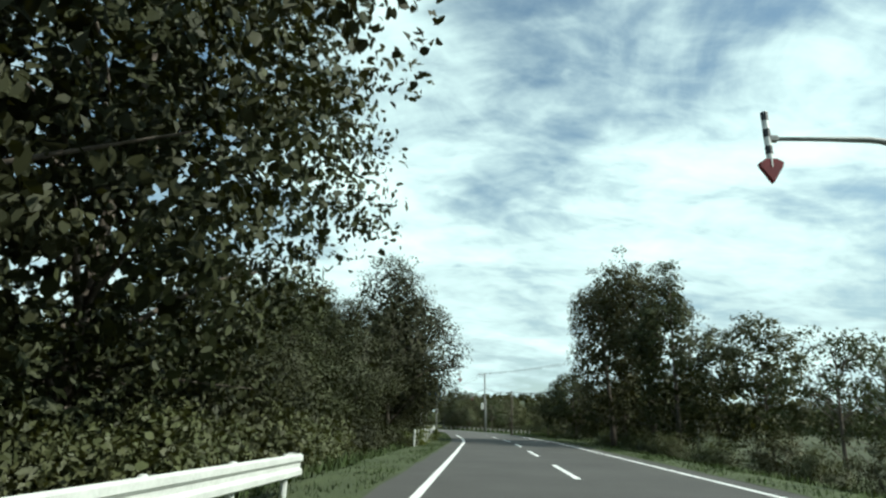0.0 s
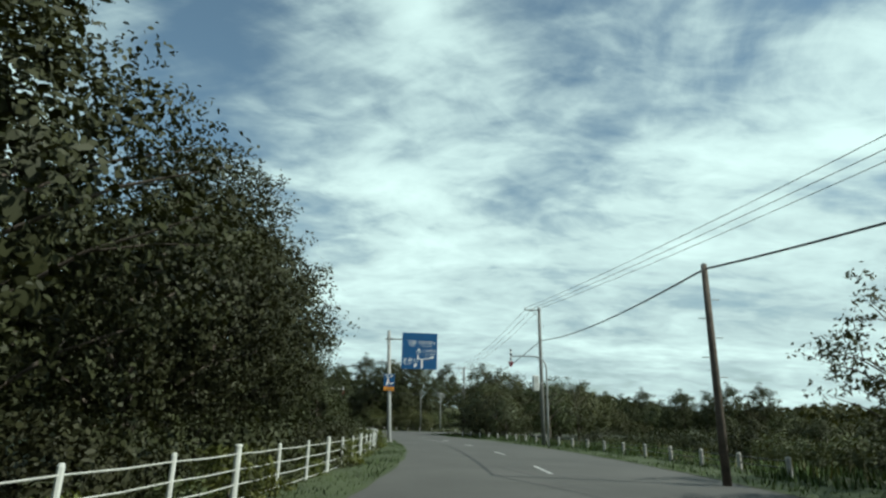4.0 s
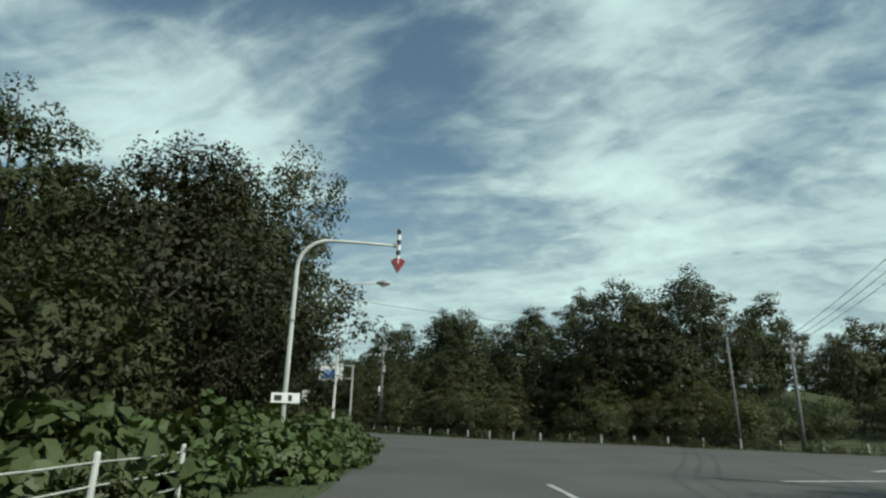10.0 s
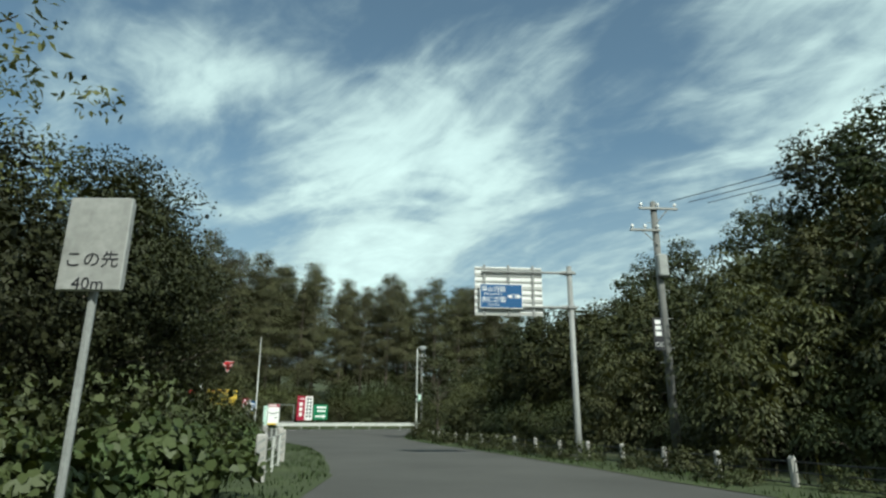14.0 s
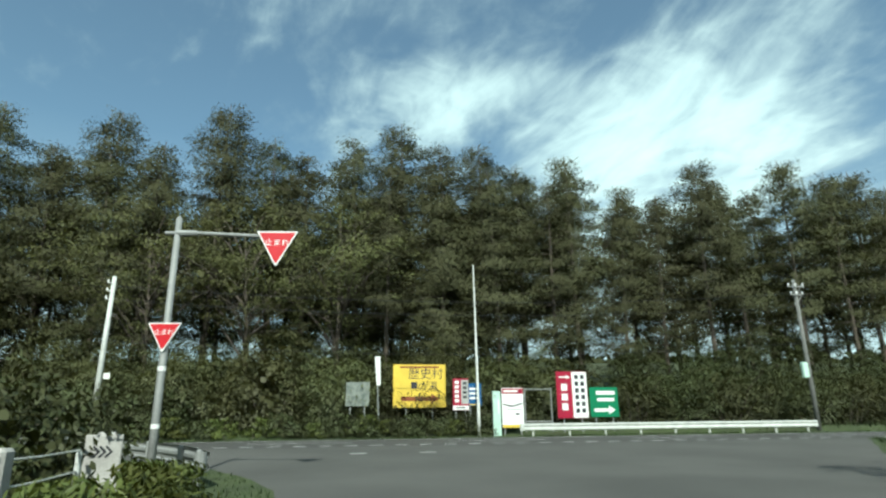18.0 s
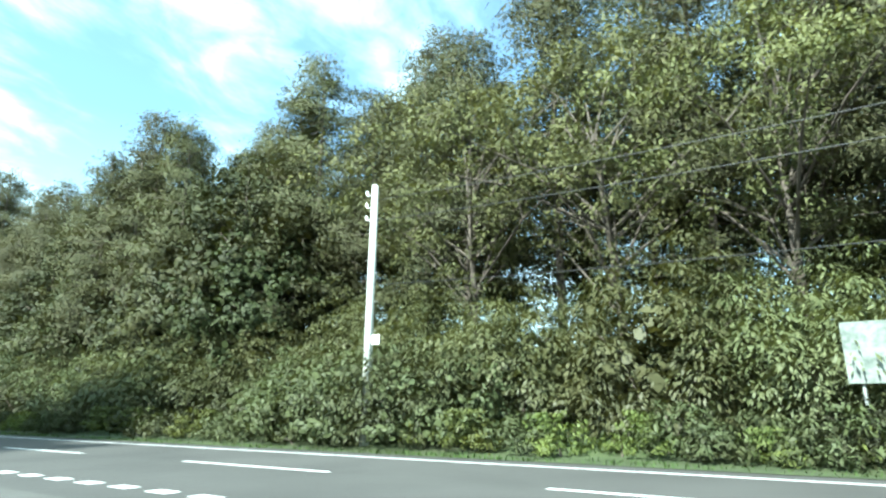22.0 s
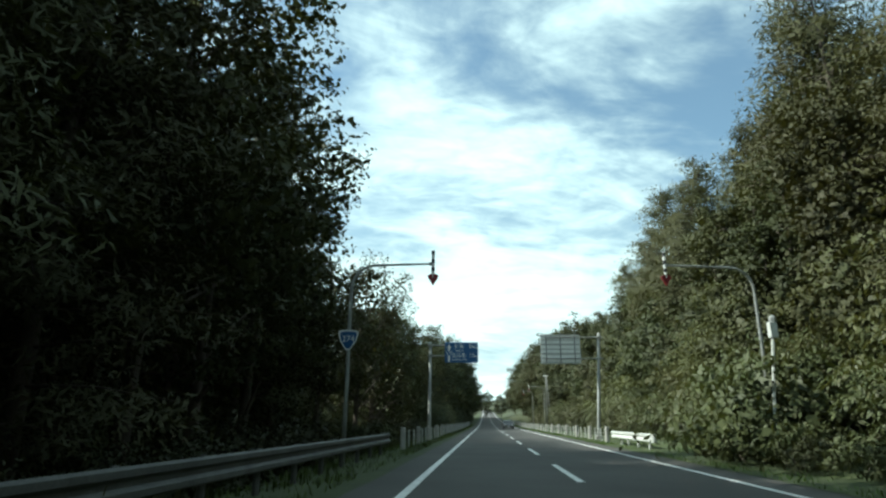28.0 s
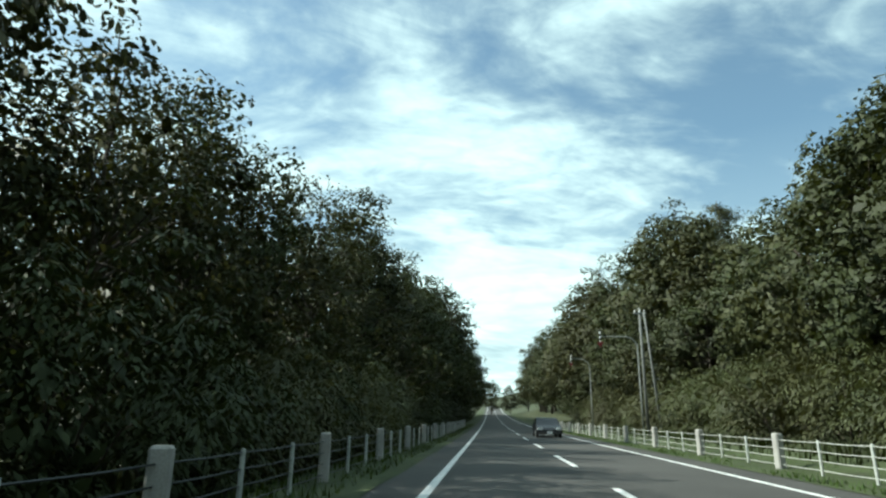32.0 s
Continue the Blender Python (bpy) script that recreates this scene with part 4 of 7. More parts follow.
def row1(s0, s1, step, off, kinds, size=(0.85, 1.15), jit=0.8, which=None):
    """Plants along the side road, off metres to its right."""
    s = s0
    while s < s1:
        x, y = r1(s, off + RNG.uniform(-jit, jit))
        put(str(RNG.choice(kinds)), x, y, RNG.uniform(*size), which=which)
        s += step * RNG.uniform(0.75, 1.3)


def row2(s0, s1, step, q, kinds, size=(0.85, 1.15), jit=0.8, low_before=-999):
    """Plants along the main road; only shrubs before the place low_before."""
    s = s0
    while s < s1:
        x, y = r2(s, q + RNG.uniform(-jit, jit))
        kind = str(RNG.choice(kinds))
        put("shrub" if s < low_before else kind, x, y, RNG.uniform(*size))
        s += step * RNG.uniform(0.75, 1.3)


def line_of(pts, step, kinds, size=(0.85, 1.15), jit=0.8):
    p, d, _ = spline(pts, step)
    for (x, y) in p[:, :2]:
        put(str(RNG.choice(kinds)), x + RNG.uniform(-jit, jit), y + RNG.uniform(-jit, jit), RNG.uniform(*size))


Y = r1_y
# side road, left side: wood edge behind the fence
for x, y, k, z in ((-19.3, -69.0, "near", 1.15), (-18.2, -62.5, "near", 1.28), (-21.5, -75.0, "near", 1.2), (-16.8, -55.5, "near", 0.60), (-24.0, -66.0, "oak", 1.2), (-23.5, -71.5, "near", 1.15), (-28.5, -72.0, "oak", 1.1), (-28.0, -60.5, "oak", 0.95), (-21.0, -54.0, "oak", 0.58)):
    put(k, x, y, z)
row1(Y(-78), Y(-50), 2.1, -8.4, ["thicket"], (0.9, 1.2), 0.5, which=1)
row1(Y(-78), Y(-50), 3.0, -10.6, ["thicket"], (1.3, 1.7), 0.5, which=0)
for x, y, k, z in ((-15.6, -50.0, "near", 0.58), (-14.2, -45.0, "near", 0.62), (-13.2, -39.5, "near", 0.76), (-10.6, -32.5, "near", 1.10), (-10.2, -27.0, "near", 1.08), (-10.2, -21.5, "near", 1.06), (-9.9, -15.0, "near", 0.92), (-9.0, -8.0, "near", 0.86), (-9.2, -1.0, "near", 0.86), (-9.4, 6.0, "near", 0.98), (-10.4, 12.0, "near", 1.0), (-11.6, 18.5, "near", 1.15)):
    put(k, x, y, z)
for x, y, z in ((-17.5, -33.0, 1.1), (-19.5, -40.0, 0.9), (-17.0, -26.0, 1.1)):
    put("oak", x, y, z, which=1)
row1(Y(-52), Y(-38), 5.0, -13.5, ["round"], (0.8, 0.95))
row1(Y(-36), Y(12), 6.0, -16.5, ["oak"], (0.85, 1.0))
for x, y, k, z in ((-9.6, 29.3, "near", 0.86), (-11.5, 23.0, "near", 0.8), (-13.5, 26.0, "oak", 0.5), (-14.0, 29.0, "oak", 0.5)):
    put(k, x, y, z)
# the low hillside thicket
row1(Y(28), Y(52), 3.2, -10.0, ["round"], (0.52, 0.66), 0.6)
row1(Y(27), Y(38), 4.0, -14.5, ["round"], (0.58, 0.68))
row1(Y(38), Y(56), 4.0, -14.5, ["round"], (0.78, 0.92))
row1(Y(27), Y(60), 5.0, -20.5, ["oak", "round"], (0.60, 0.72))
row1(Y(30), Y(68), 6.5, -28.0, ["oak"], (0.72, 0.85))
row1(Y(40), Y(72), 8.0, -37.0, ["oak"], (0.75, 0.9))
row1(Y(-50), Y(52), 2.9, -8.3, ["thicket"], (0.6, 0.95), which=0)
# the tall trees before the street lamp, then the bank of vines
for x, y, k, z in ((-15.9, 60.0, "near", 0.80), (-12.9, 55.0, "round", 0.6), (-17.8, 66.5, "near", 1.02), (-21.6, 71.0, "near", 1.08), (-23.6, 74.0, "near", 0.9), (-23.5, 66.0, "oak", 0.95), (-23.5, 79.0, "shrub", 0.85), (-19.8, 75.2, "thicket", 1.1)):
    put(k, x, y, z)
put("grove", -21.9, 75.3, 0.95, tall=1.3, which=0)
row1(Y(60), Y(84), 1.8, -5.3, ["vine"], (0.75, 1.05), 0.4)
row1(Y(56), Y(85), 1.9, -7.0, ["vine"], (1.0, 1.3), 0.6)
line_of([(-28.0, 86.2), (-33.2, 90.2), (-39.4, 95.0), (-46.0, 98.9), (-51.5, 100.8)], 1.5, ["vine"], (0.7, 0.95), 0.3)
line_of([(-29.5, 85.2), (-33.6, 89.2), (-40.0, 94.3), (-46.4, 98.3), (-52, 100.3)], 2.0, ["vine", "thicket"], (0.85, 1.15), 0.5)
row1(Y(52), Y(92), 2.4, -8.9, ["vine", "thicket"], (0.8, 1.15), 0.6)
row1(Y(78), Y(96), 3.0, -10.5, ["thicket", "mound", "thicket"], (0.85, 1.05))
row1(Y(80), Y(93), 3.4, -11.5, ["round", "yellow", "round"], (0.8, 0.95))
for x, y, z in ((-33.6, 85.6, 0.60), (-36.9, 88.4, 0.72), (-40.4, 91.0, 0.82), (-44.2, 93.6, 0.80)):
    put("near", x, y, z)
row1(Y(78), Y(99), 4.6, -15.5, ["oak", "round"], (0.85, 1.0))
row1(Y(78), Y(99), 5.6, -21.0, ["oak"], (0.9, 1.05))
line_of([(-41, 94), (-46, 97.5), (-52, 99.5), (-57, 100)], 3.2, ["shrub"], (0.7, 1.0))
line_of([(-38, 88.5), (-44, 92), (-50, 94), (-55, 94.5)], 4.0, ["round", "mound"], (0.75, 0.95))
line_of([(-43, 84), (-50, 87), (-57, 88.5)], 5.0, ["oak"], (0.8, 1.0))
for x, y, k, z in ((-53.6, 101.6, "thicket", 0.75), (-55.6, 101.9, "thicket", 0.95), (-57.8, 102.2, "thicket", 0.8), (-52.0, 101.2, "thicket", 0.7)):
    put(k, x, y, z, which=1)
put("shrub", -56.6, 100.6, 1.0)
for i in range(10):
    put("weed", -51.8 - 0.42 * i, 103.0 + 0.09 * i + 0.4 * math.sin(2.1 * i), 0.62 + 0.16 * math.sin(1.9 * i), turn=71 * i, which=0)
put("thin", -49.9, 117.3, 1.0, which=1)
for x, y, z in ((-51.3, 117.6, 0.45), (-49.6, 115.3, 0.42), (-53.4, 120.0, 0.5)):
    put("shrub", x, y, z)
# side road, right side
for x, y, k, z in ((4.9, -34.0, "tall", 0.92), (6.2, -37.5, "tall", 0.96), (5.6, -41.5, "tall", 0.86), (7.2, -30.5, "tall", 0.98), (9.5, -44.0, "oak", 0.8), (11.5, -36.0, "oak", 0.75), (9.0, -15.5, "round", 0.85), (10.4, -10.5, "round", 0.95), (12.8, -5.0, "thin", 0.95), (15.5, -12.0, "round", 1.0), (17.0, -3.0, "round", 0.7), (13.0, -19.0, "round", 1.0), (9.4, -5.0, "thin", 0.78), (17.5, -22.0, "round", 0.9), (22.0, -14.0, "oak", 0.7), (21.0, -6.0, "oak", 0.6), (6.0, -53.0, "thin", 0.95), (10.0, -51.0, "thin", 1.0), (14.0, -53.0, "round", 0.7), (2.5, -64.0, "thin", 0.62), (9.0, -66.0, "round", 0.55), (13.0, -74.0, "oak", 0.5)):
    put(k, x, y, z)
row1(Y(-72), Y(-24), 3.4, 7.6, ["shrub"], (0.38, 0.6))
for x, y, z in ((8.6, 42.0, 0.62), (9.0, 45.4, 0.74), (8.8, 48.6, 0.88), (8.2, 51.6, 1.02), (7.4, 54.4, 0.98)):
    put("willow", x, y, z)
line_of([(8.6, 54), (12, 56), (17, 57), (20.5, 56)], 3.5, ["willow", "willow", "thin"], (0.95, 1.15))
put("thin", 14.0, 46.0, 1.1)
put("grove", 9.3, 58.8, 0.78)
line_of([(10.5, 60.5), (15, 62), (22, 61)], 4.4, ["round"], (0.95, 1.15))
line_of([(50, -70), (55, -30), (60, 5), (66, 35), (74, 60), (84, 76)], 5.0, ["oak"], (0.55, 0.75), 2.0)
line_of([(120, -60), (118, 0), (122, 40), (130, 70)], 7.0, ["oak"], (0.8, 1.1), 3.0)
line_of([(12, -2), (14, 10), (15.5, 24), (16, 36)], 2.2, ["thicket"], (0.6, 0.9), 0.7)
line_of([(24, -10), (27, 8), (29, 26), (29, 40)], 3.0, ["round"], (0.3, 0.42), 1.0)
# beyond the junction
line_of([(40, 88), (24, 91.5), (12, 94), (5, 94.5)], 3.2, ["shrub"], (0.8, 1.0), 0.6)
line_of([(64, 84), (44, 90), (26, 96), (12, 99)], 3.0, ["round", "oak"], (0.6, 0.75))
line_of([(70, 96), (46, 101), (28, 105), (14, 107)], 4.0, ["oak"], (0.6, 0.75))
line_of([(44, 110), (24, 113), (10, 116)], 5.0, ["round"], (0.8, 1.0))
FAR_EDGE = [(2.5, 93.2), (-3, 93.5), (-12, 95), (-20, 99.5), (-28, 105.0), (-36, 110.5), (-44, 115.5), (-50, 121.5), (-54.5, 127)]
line_of(FAR_EDGE, 2.9, ["shrub", "shrub", "mound"], (0.7, 0.95), 0.6)
line_of([(x + 1.2, y + 3.6) for x, y in FAR_EDGE], 3.6, ["round"], (0.75, 1.0))
for x, y, z in ((-4.0, 97.5, 0.98), (0.5, 98.5, 0.9), (-8.0, 99.0, 0.86), (-22.5, 105.5, 0.68)):
    put("oak", x, y, z)
line_of([(x + 3, y + 9) for x, y in FAR_EDGE], 4.6, ["oak", "round"], (0.7, 0.88))
line_of([(x + 6, y + 17) for x, y in FAR_EDGE], 6.5, ["oak"], (0.75, 0.95))
# main road, far side: weeds, shrubs, then larches and a few yellowing trees up the bank
row2(-50, 12, 1.4, 6.0, ["weed"], (0.7, 1.0), 0.35)
for k, q, z in ((-36.4, 9.4, 0.86), (-40.2, 9.6, 1.02), (-44.6, 9.5, 1.12), (-48.6, 9.7, 1.0), (-52.5, 10.6, 0.85)):
    put("mound", *r2(k, q), z)
for k, q, z in ((-39.4, 6.9, 1.25), (-34.8, 6.8, 1.4), (-37.0, 7.4, 1.6), (-33.4, 7.2, 1.3)):
    put("thicket", *r2(k, q), z, which=1)
for k, q, z in ((-38.1, 6.7, 1.02), (-36.0, 6.8, 1.05), (-33.8, 7.2, 1.0)):
    put("shrub", *r2(k, q), z, which=0)
for k, q, z in ((8.7, 6.9, 1.45), (9.2, 7.6, 1.9), (8.9, 8.4, 1.7)):
    put("thicket", *r2(k, q), z, which=1)
for k, q, z in ((11.2, 8.2, 1.2), (12.0, 7.8, 1.25), (11.0, 9.4, 1.4)):
    put("shrub", *r2(k, q), z)
for k, q, z in ((-51.6, 13.0, 0.92), (-55.3, 12.4, 0.98), (-59.2, 12.8, 1.0), (-63.0, 12.5, 0.95)):
    put("larch", *r2(k, q), z)
for i, (k, q, z) in enumerate(((-54.6, 10.2, 0.78), (-57.8, 9.9, 0.80), (-61.2, 10.3, 0.76))):
    put("mound", *r2(k, q), z, turn=70 * i, which=i % 2)
for i in range(13):
    put("weed", *r2(-56.3 + 0.85 * i, 5.85 + 0.2 * math.sin(2.3 * i)), 0.85 + 0.15 * math.sin(1.7 * i), turn=77 * i, which=(2, 1, 0, 2)[i % 4])
for i in range(70):
    put("weed", *r1(Y(-44) + 1.45 * i, -6.0 + 0.3 * math.sin(2.1 * i)), 0.62 + 0.2 * math.sin(1.3 * i), turn=83 * i, which=(1, 0, 2)[i % 3])
row2(-57, -49, 1.6, 6.3, ["thicket"], (0.48, 0.62), 0.2)
row2(-110, -53, 2.8, 9.6, ["shrub"], (0.9, 1.2), 0.5)
row2(-33, 0, 2.8, 8.7, ["shrub"], (0.9, 1.2), 0.6)
row2(0, 120, 2.8, 9.6, ["shrub"], (0.9, 1.2), 0.6)
row2(-110, -48, 4.2, 13.6, ["bushy"], (0.8, 1.0), 0.6)
row2(-33, -8, 4.2, 10.6, ["mound"], (0.8, 1.0), 0.6)
row2(-8, 60, 4.4, 10.6, ["bushy", "mound"], (0.85, 1.1), 0.6)
row2(-100, 150, 4.0, 12.2, ["shrub", "round"], (0.95, 1.15), 0.8, -30)
for k in (-48.5, -43.0, -37.0):
    put("yellow", *r2(k, 12.8), 1.38)
row2(-104, -56, 3.4, 15.6, ["larch"], (0.98, 1.12), 1.3)
row2(-56, 34, 3.4, 15.6, ["larch"], (1.08, 1.22), 1.3)
row2(-102, -56, 4.0, 20.0, ["larch"], (1.0, 1.12), 1.5)
row2(-56, 40, 4.0, 20.0, ["larch"], (1.1, 1.25), 1.5)
row2(-102, -6, 6.0, 25.0, ["larch"], (0.95, 1.05), 1.5)
row2(-58, -26, 3.6, 14.2, ["bushy"], (0.85, 1.1), 0.6)
row2(-26, -6, 4.2, 12.2, ["oak", "larch"], (0.95, 1.1), 0.8)
row2(-6, 34, 4.2, 11.8, ["larch_near", "tall", "larch_near"], (0.86, 1.0), 0.8)
row2(34, 48, 4.4, 13.4, ["oak"], (0.85, 0.96), 0.8)
row2(48, 68, 4.4, 13.4, ["oak"], (0.95, 1.06), 0.8)
row2(68, 92, 4.6, 14.0, ["oak"], (1.02, 1.14), 0.8)
row2(92, 120, 5.0, 14.0, ["oak"], (1.3, 1.45), 1.0)
for k, q, z in ((51.0, 13.2, 1.0), (35.0, 12.2, 1.0), (38.5, 13.0, 1.05), (42.0, 12.6, 0.9)):
    put("larch", *r2(k, q), z)
row2(120, 250, 6.0, 13.5, ["oak"], (1.45, 1.7), 1.2)
row2(100, 260, 8.0, 20.5, ["larch"], (1.1, 1.25), 1.2)
row2(40, 100, 6.0, 20.0, ["oak"], (1.0, 1.1), 1.2)
# main road, near side
row2(-22, -9, 3.4, -8.9, ["larch_near"], (1.12, 1.26), 0.4)
row2(-8, 3, 3.6, -10.8, ["larch_near"], (1.1, 1.2), 0.4)
row2(-20, 24, 4.4, -13.6, ["larch_near", "grove"], (1.0, 1.15), 1.0)
row2(-27, 16, 3.6, -17.0, ["larch_near"], (1.05, 1.2), 0.6)
row2(-22, 84, 3.6, -18.5, ["bushy"], (0.95, 1.2), 0.8)
row2(-22, 84, 5.5, -23.5, ["oak"], (0.72, 0.85), 1.0)
for k, q, z in ((4.5, -10.8, 1.32), (9.0, -11.2, 1.3), (13.5, -11.4, 1.15), (18.5, -12.0, 0.95)):
    put("grove", *r2(k, q), z)
row2(23, 44, 4.2, -10.4, ["grove"], (0.84, 0.95), 0.6)
row2(44, 54, 4.0, -11.7, ["grove"], (0.92, 1.02), 0.6)
row2(54, 62, 4.4, -10.8, ["grove"], (0.76, 0.86), 0.7)
row2(62, 82, 4.4, -10.4, ["grove"], (0.85, 1.0), 0.7)
row2(20, 80, 6.0, -15.5, ["grove", "oak"], (0.7, 0.85), 1.0)
row2(54, 84, 3.4, -8.6, ["bushy", "mound"], (0.72, 0.95), 0.5)
row2(82, 120, 5.0, -10.4, ["oak", "oak", "tall"], (1.1, 1.25), 0.6)
row2(120, 250, 6.0, -11.0, ["oak"], (1.45, 1.7), 0.8)
row2(84, 200, 5.0, -8.8, ["bushy"], (0.85, 1.05), 0.6)
row2(84, 220, 8.5, -18.0, ["oak", "larch"], (0.85, 1.05), 1.2)
row2(-18, 56, 3.2, -8.2, ["thicket"], (0.6, 0.95), 0.4)
row2(-20, 60, 4.0, -13.0, ["shrub"], (0.8, 1.1), 0.6)
line_of([tuple(r2(262, k)) for k in (-60, -30, -8, 12, 40)], 6.0, ["oak"], (0.9, 1.1))


# ---- far woods ----
def far_wood():
    """The wooded ridges on the horizon: many leaf clumps on their slopes."""
    rng = np.random.default_rng(77)
    n = 5200
    a = rng.uniform(-2.3, 2.6, n)
    r = rng.uniform(185, 520, n) ** 1.0
    x, y = -20 - np.sin(a) * r, 30 + np.cos(a) * r
    keep = (np.abs(q_of(x, y)) > 60) & (rng.uniform(0, 1, n) < np.clip((r - 170) / 90, 0.15, 1))
    x, y, r = x[keep], y[keep], r[keep]
    n = len(x)
    h = rng.uniform(3.0, 7.5, n) * (0.6 + 0.4 * sm((r - 190) / 120))
    c = np.stack([x, y, ground_h(x, y) + h * 0.55], 1)
    k = 16
    off = unit(rng.normal(size=(n * k, 3))) * rng.uniform(0.4, 1, (n * k, 1))
    p = np.repeat(c, k, 0) + off * np.repeat(h * 0.6, k)[:, None] * np.array([1.0, 1.0, 0.9])
    me = cards_mesh("far_wood", [leaf_cards(p, unit(off + np.array([0, 0, 0.3])), 2.6, 2.1, rng, 0.2, sides=6)], M_FARWOOD)
    tagged(new("far_wood", me), "dark wooded ridge along the horizon", "woods", kind="stuff")


far_wood()


# ---- grass ----
def grass_stuff(name, label, edge, w0, w1, per_m2, h, material, seed, lift=0.0, droop=0.35):
    """Grass blades scattered beside an edge line (outside it, to the left of its direction), as one loose carpet."""
    rng = np.random.default_rng(seed)
    p = np.array(edge, float)
    s = np.r_[0, np.cumsum(np.hypot(*np.diff(p, axis=0).T))]
    d = np.gradient(p, axis=0)
    nn = np.stack([-d[:, 1], d[:, 0]], 1) / np.hypot(*d.T)[:, None]
    n = int(s[-1] * abs(w1 - w0) * per_m2)
    at, off = rng.uniform(0, s[-1], n), rng.uniform(w0, w1, n)
    patch = 0.55 + 0.45 * np.sin(at * 0.9 + 2 * np.sin(at * 0.23)) * np.cos(off * 1.7 + at * 0.4)
    keep = rng.uniform(0, 1, n) < 0.35 + 0.65 * patch
    at, off, patch = at[keep], off[keep], patch[keep]
    n = len(at)
    x = np.interp(at, s, p[:, 0]) + off * np.interp(at, s, nn[:, 0])
    y = np.interp(at, s, p[:, 1]) + off * np.interp(at, s, nn[:, 1])
    z = np.where(off < 2.4, np.maximum(ground_h(x, y), base_h(x, y) + 0.02 - 0.10 * np.clip(off / 2.4, 0, 1)), ground_h(x, y)) + lift
    hh = h * rng.uniform(0.45, 1.25, n) * (0.55 + 0.6 * patch)
    a = rng.uniform(0, 2 * math.pi, n)
    w = 0.012 + hh * rng.uniform(0.03, 0.06, n)
    base = np.stack([x, y, z - 0.03], 1)
    side = np.stack([np.cos(a), np.sin(a), 0 * a], 1) * w[:, None]
    lean = np.stack([-np.sin(a), np.cos(a), 0 * a], 1) * (hh * rng.normal(size=n) * droop)[:, None]
    v = np.stack([base - side, base + side, base + lean + np.stack([0 * a, 0 * a, hh], 1)], 1).reshape(-1, 3)
    nrm = np.repeat(unit(np.stack([0.3 * np.cos(a), 0.3 * np.sin(a), np.ones(n)], 1)), 3, 0)
    ob = new(name, cards_mesh(name, [(v, np.arange(3 * n).reshape(n, 3), nrm)], material))
    tagged(ob, label, "grass", kind="stuff")


main_l = [r2(k, -4.2) for k in np.arange(-27, 140, 2.0)]
main_r = [r2(k, 4.2) for k in np.arange(140, -110, -2.0)]
near_left = [q for q in LEFT_EDGE if q[1] > -90]
near_right = [q for q in RIGHT_EDGE if q[1] > -90 and q[0] < 14]
grass_stuff("verge_grass", "short green grass on the verge by the fence", near_left, 0.0, 2.2, 80, 0.12, M_GRASS, 1)
grass_stuff("tall_grass", "taller mixed grass behind the white fence", near_left, 1.7, 5.5, 45, 0.34, M_GRASS, 2)
grass_stuff("verge_grass", "short green grass along the right-hand verge", near_right, 0.0, 2.2, 70, 0.14, M_GRASS, 3)
grass_stuff("tall_grass", "tall pale grass beyond the right-hand verge", [q for q in near_right if -6 < q[1] < 47], 1.4, 6.5, 90, 0.34, M_GRASS, 4)
grass_stuff("verge_grass", "mown grass beyond the edge line", [q for q in near_right if q[1] <= -6], 1.6, 7.0, 60, 0.2, M_GRASS, 14)
grass_stuff("verge_grass", "bright mown grass on the corner of the joining road", [q for q in near_right if 47 <= q[1] < 72], 1.0, 7.0, 80, 0.16, M_GRASS_SUN, 15)
grass_stuff("dry_grass", "dry straw-coloured grass stems among the green", [q for q in near_right if q[1] > -6], 1.8, 6.0, 5, 0.5, M_DRYGRASS, 5)
grass_stuff("verge_grass", "green grass beside the main road", main_l, 0.3, 2.6, 60, 0.18, M_GRASS_SUN, 6)
grass_stuff("dry_grass", "dry grass stems at the corner under the larches", [r2(k, -4.2) for k in np.arange(-27, 0, 1.0)], 1.5, 5.0, 12, 0.65, M_DRYGRASS, 7)
grass_stuff("verge_grass", "green grass on the far verge of the main road", main_r, 0.0, 1.9, 90, 0.13, M_GRASS_SUN, 8)
grass_stuff("tall_grass", "tall grass at the foot of the bushes", main_r, 2.0, 5.0, 30, 0.45, M_GRASS, 9)


# ---- roadside things ----
def at_r1(s, off, turn=0.0):
    """A pose beside the side road, its x to the right of travel and its y ahead."""
    x, y = r1(s, off)
    d = (np.interp(s, S1, D1[:, 0]), np.interp(s, S1, D1[:, 1]))
    return pose(x, y, gz(x, y), 0, 0, math.degrees(math.atan2(-d[0], d[1])) + turn)


HEAD2 = math.degrees(math.atan2(-U2[0], U2[1]))


def at_r2(s, q, turn=0.0):
    x, y = r2(s, q)
    return pose(x, y, gz(x, y), 0, 0, HEAD2 + turn)


def at_xy(x, y, turn=0.0, dz=0.0):
    return pose(x, y, gz(x, y) + dz, 0, 0, turn)


def bent(p0, p1, n, sag=0.0):
    p0, p1 = Vector(p0), Vector(p1)
    return [p0.lerp(p1, k / n) - Vector((0, 0, sag * 4 * (k / n) * (1 - k / n))) for k in range(n + 1)]


POST_MESH = {}


